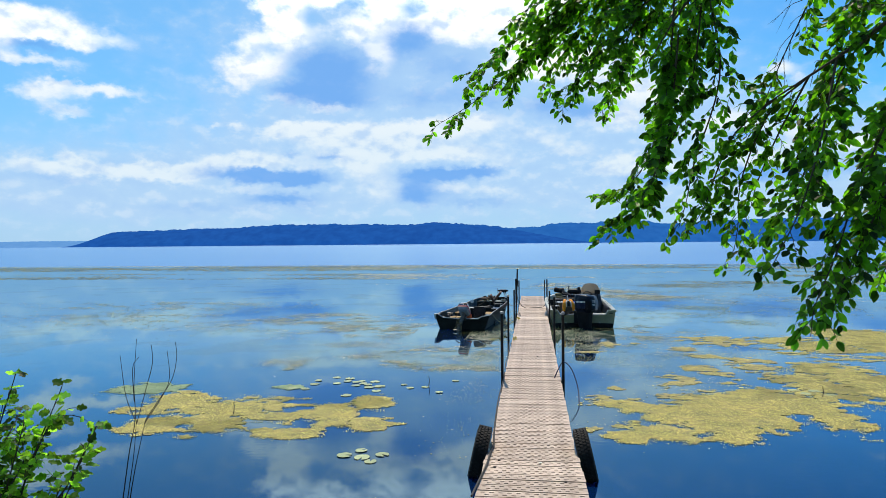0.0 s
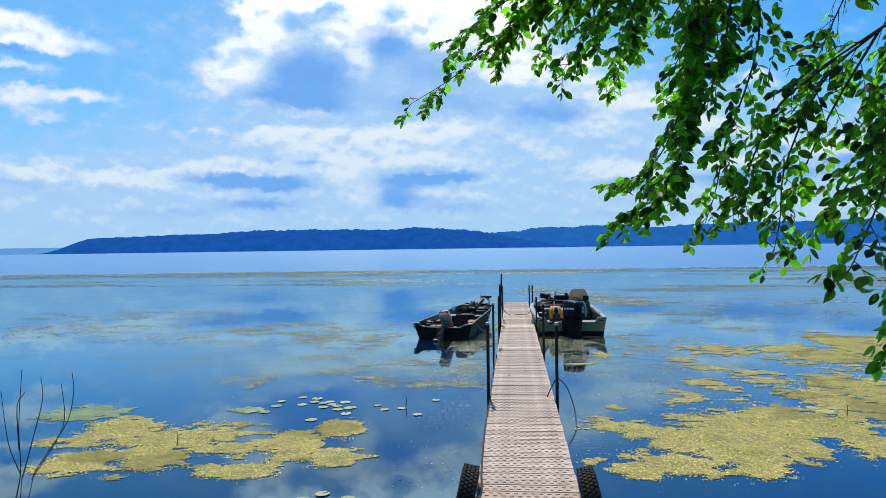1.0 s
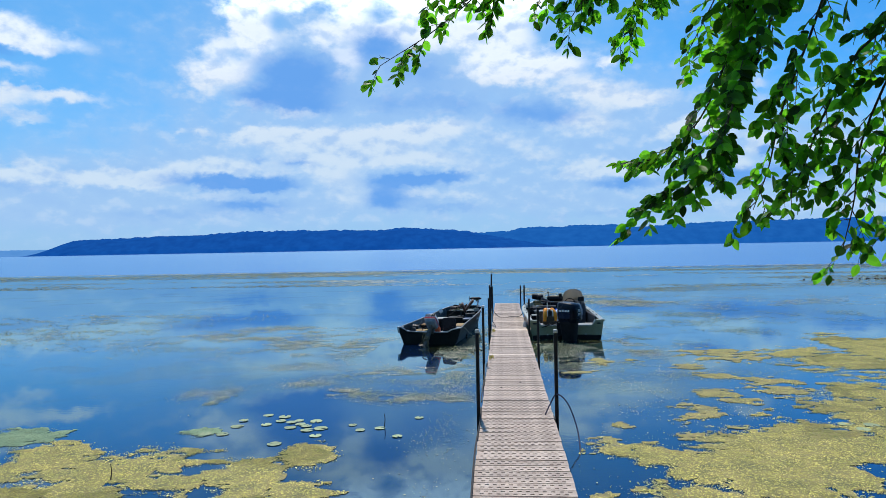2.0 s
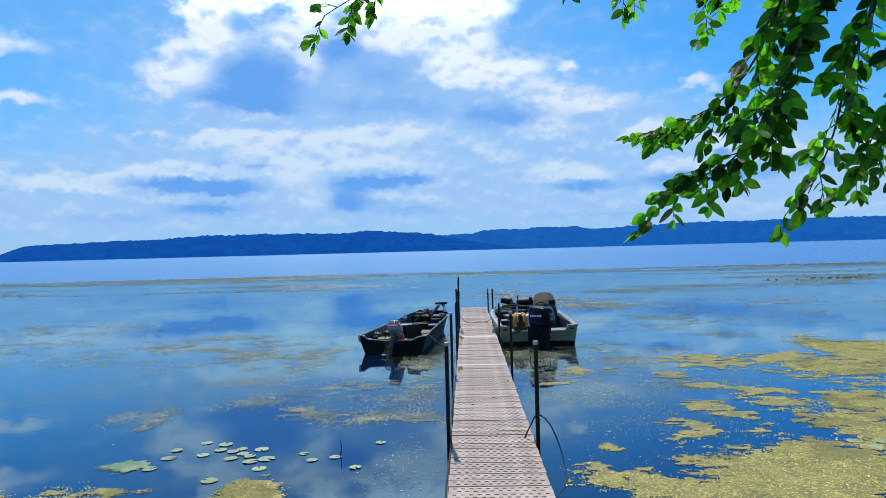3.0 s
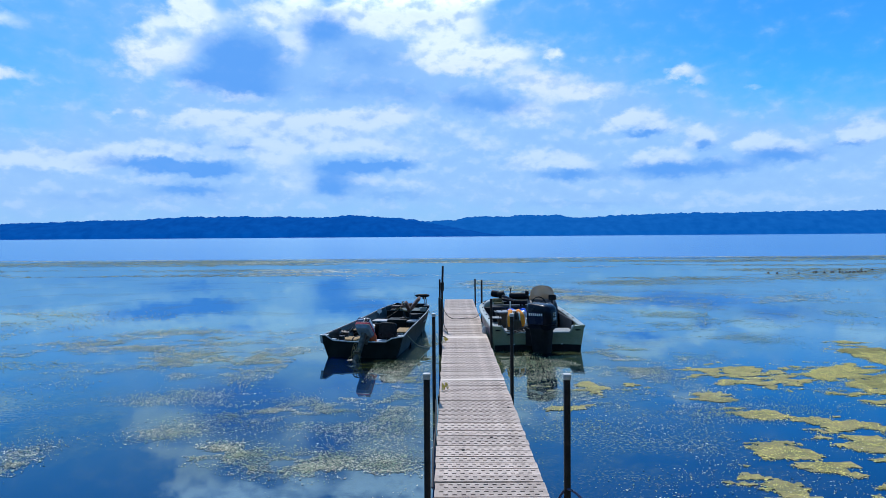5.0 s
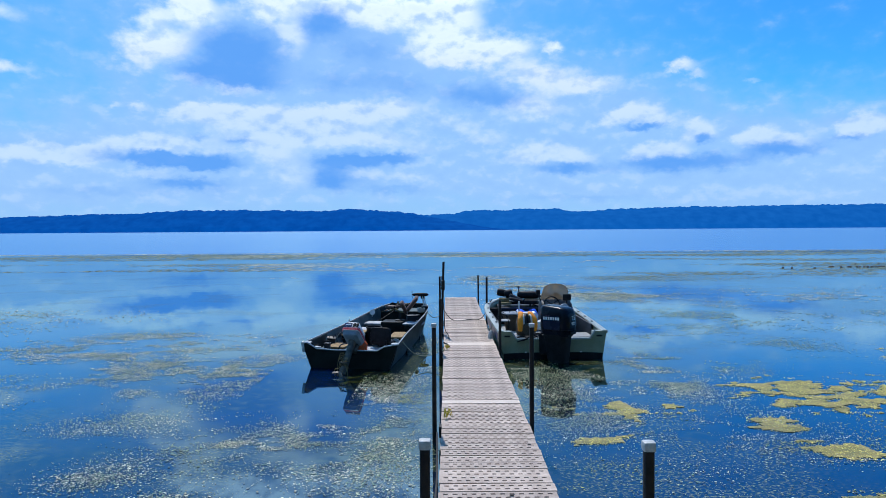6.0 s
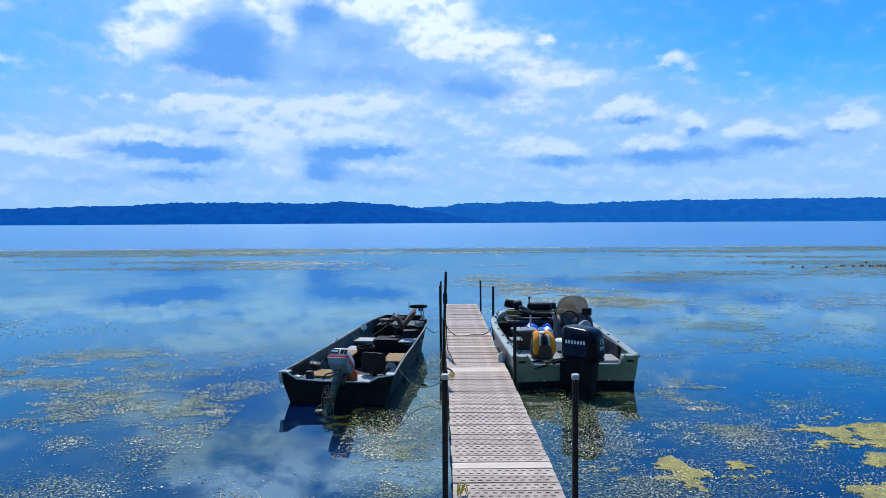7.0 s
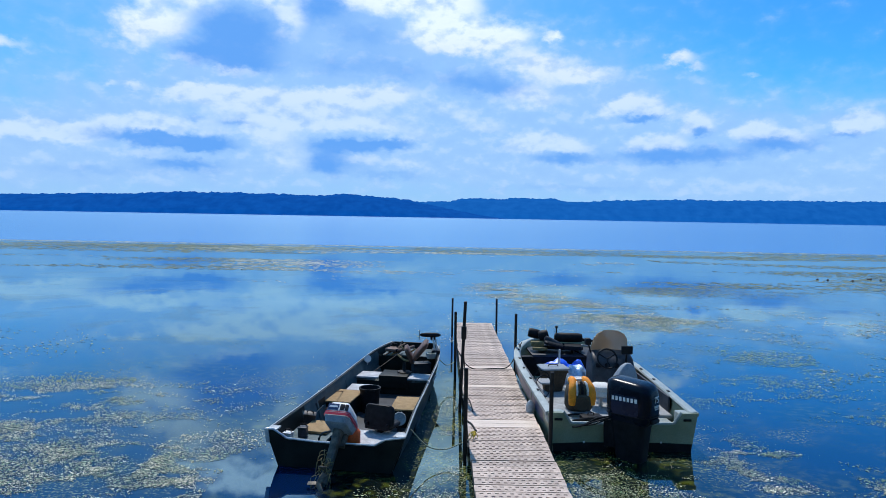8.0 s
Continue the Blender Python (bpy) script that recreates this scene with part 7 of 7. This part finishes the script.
def build_tree():
    rs = random.Random(21)
    tree = thing("tree", pose(0, 0, 0), "broadleaf tree on the bank with boughs drooping over the water", "tree")
    trunk = B()
    tube(trunk, [(5.4, 1.6, -0.1), (5.3, 1.7, 1.2), (5.1, 1.9, 2.8), (4.9, 2.1, 4.6), (4.8, 2.2, 6.6), (4.7, 2.3, 8.2)], 0.24, 0.08, 12)
    part("trunk", trunk, BARK, tree)
    for line, r0, r1 in (
        ([(4.95, 2.05, 4.0), (4.2, 3.2, 4.6), (3.2, 4.2, 4.4), (2.45, 4.6, 3.9), (2.0, 5.0, 3.6)], 0.035, 0.005),
        ([(4.85, 2.2, 4.9), (3.8, 3.6, 5.6), (2.6, 4.7, 5.3), (1.6, 5.3, 4.8), (1.1, 5.3, 4.1)], 0.035, 0.005),
        ([(4.8, 2.2, 5.8), (3.6, 3.8, 6.4), (2.0, 5.2, 5.9), (0.7, 5.9, 5.2)], 0.04, 0.006),
        ([(4.9, 2.1, 3.4), (4.2, 3.0, 3.8), (3.3, 4.0, 3.6), (2.7, 4.4, 3.2)], 0.055, 0.006),
    ):
        part("limb", tube(B(), line, r0, r1, 8), BARK, tree)
    twigs, loose, near = B(), [], []
    # drooping boughs, each from its limb to its tip
    WEST_BOUGHS = [
        ([(1.9, 5.4, 5.75), (0.7, 5.9, 5.2), (0.15, 6.3, 4.65), (-0.55, 6.45, 4.1), (-1.2, 6.5, 3.72)], 0.2, 0.42, 0),
        ([(0.9, 5.85, 5.3), (0.1, 6.2, 4.8), (-0.4, 6.3, 4.5), (-0.75, 6.4, 4.25)], 0.11, 0.4, 0),
        ([(0.7, 5.9, 5.2), (0.2, 6.3, 4.7), (-0.15, 6.45, 4.35), (-0.3, 6.5, 4.1)], 0.12, 0.36, 0),
        ([(1.5, 5.6, 5.7), (0.85, 5.9, 5.4), (0.25, 6.1, 5.1), (-0.35, 6.25, 4.8)], 0.11, 0.44, 0),
        ([(1.2, 5.7, 5.4), (0.65, 6, 5.05), (0.15, 6.2, 4.7), (-0.15, 6.3, 4.4)], 0.11, 0.44, 0),
    ]
    HIGH_BOUGHS = [
        ([(1.9, 5.2, 5.2), (1.6, 5.35, 4.7), (1.45, 5.4, 4.3), (1.3, 5.5, 3.8)], 0.13, 0.4, 0),
        ([(1.6, 5.5, 5), (1, 5.7, 4.7), (0.6, 5.9, 4.25), (0.24, 6.25, 3.83)], 0.1, 0.4, 0),
        ([(1.7, 5.8, 5.4), (1.3, 6.3, 4.8), (1, 6.7, 4.3), (0.78, 7, 3.88)], 0.1, 0.38, 0),
        ([(3, 4.3, 4.6), (2.6, 4.7, 4.2), (2.3, 4.9, 3.75)], 0.11, 0.42, 0),
        ([(1.4, 5.5, 5.4), (1.1, 5.7, 5), (0.9, 5.9, 4.7)], 0.12, 0.4, 0),
        ([(2, 5.7, 5.3), (1.7, 6.3, 4.7), (1.5, 6.7, 4.2), (1.34, 7, 3.82)], 0.1, 0.4, 0),
        ([(1.7, 5.4, 5.4), (1.2, 5.6, 4.9), (0.95, 5.75, 4.4), (0.85, 5.85, 4)], 0.1, 0.44, 0),
    ]
    NEAR_BOUGHS = [
        ([(1.35, 5.35, 4.7), (1.24, 5.4, 4), (1.14, 5.42, 3.45), (1, 5.55, 3.05), (0.83, 5.79, 2.87), (0.60, 6.02, 2.80)], 0.12, 0.34, 1),
        ([(1.38, 5.3, 4.4), (1.22, 5.3, 3.5), (1.06, 5.38, 2.9), (0.90, 5.62, 2.61), (0.69, 5.93, 2.45)], 0.115, 0.32, 1),
        ([(1.62, 5.29, 4.82), (1.68, 5.35, 3.9), (1.5, 5.6, 3.1), (1.45, 5.7, 2.75), (1.4, 5.9, 2.43)], 0.2, 0.36, 1),
        ([(2.1, 4.92, 3.66), (1.8, 5.3, 3.35), (1.68, 5.5, 3), (1.6, 5.6, 2.7), (1.52, 5.75, 2.5)], 0.22, 0.34, 1),
    ]
    EAST_BOUGHS = [
        ([(1.6, 5.3, 4.8), (1.5, 5.35, 3.9), (1.3, 5.45, 3.3), (1.2, 5.6, 3), (1.12, 5.8, 2.85)], 0.16, 0.36, 0),
        ([(2.3, 4.73, 3.8), (2.08, 5.05, 3.55), (1.95, 5.4, 3), (1.98, 5.6, 2.6), (1.97, 5.75, 2.26)], 0.1, 0.38, 0),
        ([(2.45, 4.6, 3.9), (2.42, 5.1, 3.1), (2.25, 5.4, 2.65), (2.12, 5.6, 2.35)], 0.13, 0.38, 0),
        ([(2.3, 4.75, 3.8), (2.2, 5.15, 3.4), (2.1, 5.4, 3), (2.05, 5.5, 2.7)], 0.22, 0.38, 0),
    ]
    LOW_BOUGHS = [
        ([(2.45, 4.6, 3.9), (2.3, 4.5, 3.3), (2.1, 4.35, 2.75), (1.85, 4.15, 2.35), (1.74, 4.1, 2.18)], 0.1, 0.36, 0),
        ([(2.7, 4.4, 3.3), (2.5, 4.4, 2.8), (2.3, 4.3, 2.3), (2.12, 4.2, 1.95), (2.06, 4.15, 1.66)], 0.09, 0.34, 0),
        ([(2.9, 4.3, 3.6), (2.75, 4.5, 2.9), (2.55, 4.5, 2.35), (2.42, 4.4, 1.95)], 0.1, 0.36, 0),
        ([(2.95, 4.35, 4.27), (2.62, 4.75, 3.95), (2.48, 4.95, 3.4), (2.4, 5, 2.9), (2.3, 5.1, 2.6)], 0.1, 0.42, 0),
    ]
    SHORE_BOUGHS = [
        ([(3.2, 4.2, 4.4), (3, 4.6, 3.9), (2.85, 4.8, 3.3), (2.8, 4.9, 2.8)], 0.1, 0.42, 0),
        ([(2.9, 4.3, 3.2), (2.6, 4.35, 2.6), (2.35, 4.3, 2.1), (2.2, 4.2, 1.72)], 0.09, 0.34, 0),
        ([(3.2, 4.4, 3.2), (2.95, 4.5, 2.6), (2.75, 4.6, 2.1)], 0.09, 0.36, 0),
        ([(3.3, 4.6, 3.6), (3.1, 4.8, 3), (3, 4.9, 2.5)], 0.1, 0.38, 0),
    ]
    CROWN_BOUGHS = [
        ([(1.2, 5.9, 5.3), (0.7, 6.2, 4.9), (0.35, 6.4, 4.5), (0.15, 6.5, 4.2)], 0.11, 0.42, 0),
        ([(1.3, 5.8, 5.4), (0.95, 6.1, 5.0), (0.7, 6.3, 4.6), (0.55, 6.4, 4.3)], 0.11, 0.42, 0),
        ([(2.0, 5.2, 5.9), (1.7, 5.6, 5.3), (1.5, 5.9, 4.8), (1.4, 6.1, 4.4)], 0.11, 0.42, 0),
    ]
    BOUGHS = WEST_BOUGHS + HIGH_BOUGHS + CROWN_BOUGHS + NEAR_BOUGHS + EAST_BOUGHS + LOW_BOUGHS + SHORE_BOUGHS
    for k in range(4):
        x = 2.1 + 1.1 * (k + rs.random()) / 4
        y = 5.7 - 0.45 * (x - 1.0) + rs.uniform(-0.3, 0.3)
        low = 2.95 - 0.36 * (x - 1.0) + rs.uniform(0.0, 1.6)
        BOUGHS.append(([(x + 0.5, y - 0.4, low + 1.5), (x + 0.3, y - 0.2, low + 1.0), (x + 0.1, y, low + 0.45), (x - 0.05, y + 0.1, low)], 0.10, 0.44, 0))
    for line, every, span, close in BOUGHS:
        if close:
            line = [line[0]] + [(x + 0.075, y, z + 0.085) for x, y, z in line[1:]]
        line = [*line[:-1], tuple(Vector(line[-2]).lerp(Vector(line[-1]), 0.8))]
        grow(twigs, rs, line, 0.010, 0.0025, every * (0.34 if close else 0.55), span, 0.034 if close else 0.038, 0.092, near if close else loose, taper=0.45 if close else 0.6)
    # the crown round the trunk and landward of it
    for line in ([(4.8, 2.2, 6.4), (5.6, 2.0, 7.2), (6.4, 1.6, 7.4)], [(4.9, 2.1, 5.2), (6.0, 1.8, 5.6), (7.0, 1.2, 5.4)], [(4.75, 2.25, 7.2), (4.6, 1.4, 8.2), (4.7, 0.6, 8.4)], [(4.7, 2.3, 8.0), (4.5, 2.6, 9.0), (4.2, 2.5, 9.6)],
                 [(4.85, 2.1, 5.6), (5.0, 0.9, 6.4), (5.3, 0.0, 6.4)], [(4.75, 2.2, 7.4), (5.6, 2.4, 8.4), (6.2, 2.2, 8.8)], [(4.8, 2.2, 6.8), (4.0, 1.5, 7.8), (3.6, 0.9, 8.0)], [(4.95, 2.0, 4.4), (5.9, 1.4, 4.6), (6.6, 0.6, 4.2)]):
        part("limb", tube(B(), line, 0.05, 0.012, 8), BARK, tree)
        for k in range(5):
            at = Vector(line[1]).lerp(Vector(line[2]), k / 4)
            out = Vector((rs.uniform(-0.7, 0.9), rs.uniform(-0.9, 0.4), rs.uniform(-0.5, 0.5)))
            grow(twigs, rs, [tuple(at), tuple(at + out * 0.5), tuple(at + out + Vector((0, 0, -0.2)))], 0.012, 0.003, 0.09, 0.5, 0.06, 0.12, loose)
    # an open gap high between the limbs
    def open_sky(p):
        return 2.02 < p.x < 2.42 and p.z > 3.95 + 0.25 * math.sin(7 * p.x) and p.y > 4.2

    def kept(p):
        if p.x < 1.9 or p.x > 3.5:
            return 1.0
        return 0.6 if p.x < 2.4 and p.z > 3.4 else 0.85

    loose = [m for m in loose if not open_sky(m.translation) and rs.random() < kept(m.translation)]
    part("twig_growth", twigs, BARK, tree)["kind"] = "stuff"
    leaves_mesh("crown", loose + near[290:], LEAF_V, LEAF_F, LEAF, tree)
    one = bpy.data.meshes.new("leaf")
    one.from_pydata(LEAF_V.tolist(), [], LEAF_F)
    one.materials.append(LEAF)
    for m in near[:290]:
        ob = new("leaf", one)
        ob.parent, ob.matrix_basis = tree, m


build_tree()


# ---- shrub and bare twigs on the bank ----
def build_shrub():
    rs = random.Random(33)
    shrub = thing("shrub", pose(0, 0, 0), "leafy green shrub at the water's edge", "shrub")
    stems, out = B(), []
    for tip, bend, span in (((-3.30, 3.6, 1.10), 0.12, 0.30), ((-3.62, 3.6, 1.33), -0.05, 0.30), ((-4.0, 3.6, 1.46), -0.1, 0.34), ((-3.42, 3.55, 0.82), 0.1, 0.28), ((-3.85, 3.5, 1.1), 0.0, 0.34),
                            ((-3.55, 3.5, 0.62), 0.1, 0.28), ((-4.2, 3.7, 1.2), 0, 0.34), ((-3.95, 3.3, 0.8), 0, 0.3), ((-3.7, 3.3, 0.6), 0, 0.3), ((-4.1, 3.4, 0.95), 0, 0.3)):
        base = (-3.95 + rs.uniform(-0.2, 0.15), 3.35 + rs.uniform(-0.15, 0.1), 0.1)
        mid = tuple((a + b) / 2 + (bend if i == 0 else 0) for i, (a, b) in enumerate(zip(base, tip)))
        grow(stems, rs, [base, mid, tip], 0.011, 0.003, 0.055, span * 0.9, 0.042, 0.08, out, 0.2)
        grow(stems, rs, [mid, tuple(0.5 * (a + b) + rs.uniform(-0.12, 0.12) for a, b in zip(mid, tip)), tuple(b + rs.uniform(-0.2, 0.2) for b in tip[:2]) + (tip[2] - rs.uniform(0.1, 0.35),)], 0.006, 0.003, 0.075, span, 0.05, 0.082, out, 0.2)
    part("stem_growth", stems, TWIG, shrub)["kind"] = "stuff"
    leaves_mesh("foliage", out, LOBE_V, LOBE_F, SHRUB_LEAF, shrub)


build_shrub()


def build_bare_twigs():
    bare = thing("bare_twigs", pose(-3.62, 4.4, -0.05), "thin bare leafless twigs standing at the water's edge", "twigs")
    for line in ([(0.0, 0, 0), (0.03, 0, 0.25), (0.09, 0, 0.62), (0.12, 0, 0.93)], [(-0.06, 0, 0), (-0.02, 0, 0.22), (0.05, 0, 0.66), (0.11, 0, 0.95), (0.10, 0, 1.25), (0.13, 0, 1.66)],
                 [(0.11, 0, 0.93), (0.02, 0, 1.15), (-0.03, 0, 1.51)], [(0.12, 0, 0.9), (0.21, 0, 1.2), (0.28, 0, 1.45), (0.27, 0, 1.61)], [(0.2, 0, 0.93), (0.32, 0, 1.1), (0.46, 0, 1.3), (0.51, 0, 1.5), (0.50, 0, 1.64)],
                 [(0.0, 0.02, 0.0), (0.08, 0.02, 0.45), (0.19, 0.02, 0.92)], [(0.19, 0, 0.9), (0.36, 0, 1.14), (0.44, 0, 1.32), (0.42, 0, 1.56)], [(0.1, 0, 1.1), (0.09, 0, 1.4), (0.15, 0, 1.5)]):
        part("twig", tube(B(), line, 0.0065 if line[0][2] < 0.1 else 0.004, 0.002, 5), TWIG, bare)


build_bare_twigs()


# ---- far things on the water ----
def build_platform():
    """A small dark landing stage far out, with posts and a rail."""
    stage = thing("landing_stage", pose(44.6, 71.8, 0), "small dark landing stage far out on the lake", "landing stage")
    part("platform", box(B(), (0.8, 0, 0.25), (2.2, 1.2, 0.12), 0.02), STEEL_DARK, stage)
    for x in (-0.25, 0.7, 1.8):
        part("post", box(B(), (x, 0, 0.55), (0.12, 0.12, 1.2), 0.02), STEEL_DARK, stage)
    part("rail", box(B(), (0.75, 0, 1.1), (2.2, 0.1, 0.1), 0.02), STEEL_DARK, stage)


build_platform()
rs_far = random.Random(9)
for x, y, n in ((22.3, 44.7, 9), (23.9, 44.6, 8), (19.0, 44.0, 3), (25.4, 47.5, 3)):
    clump = thing("weed_clump", pose(x, y, 0), "dark tuft of weed standing out of the lake", "water weed", "weed clumps")
    for k in range(n):
        cx = rs_far.uniform(-1.1, 1.1)
        part("tuft", lathe(B(), [(0.05, -0.02), (0.07, 0.02), (0.04, 0.05), (0.01, 0.07)], (cx, rs_far.uniform(-0.3, 0.3), 0), 7), TWIG, clump)
for x, y in ((4.45, 9.9, ), (-1.78, 10.15), (-4.3, 8.0)):
    stick = part("stick", tube(B(), [(x, y, -0.1), (x + 0.03, y, 0.08), (x + 0.02, y, 0.17)], 0.008, 0.004, 5), TWIG)
    tagged(stick, "dark bare stick poking out of the water", "stick", "sticks")
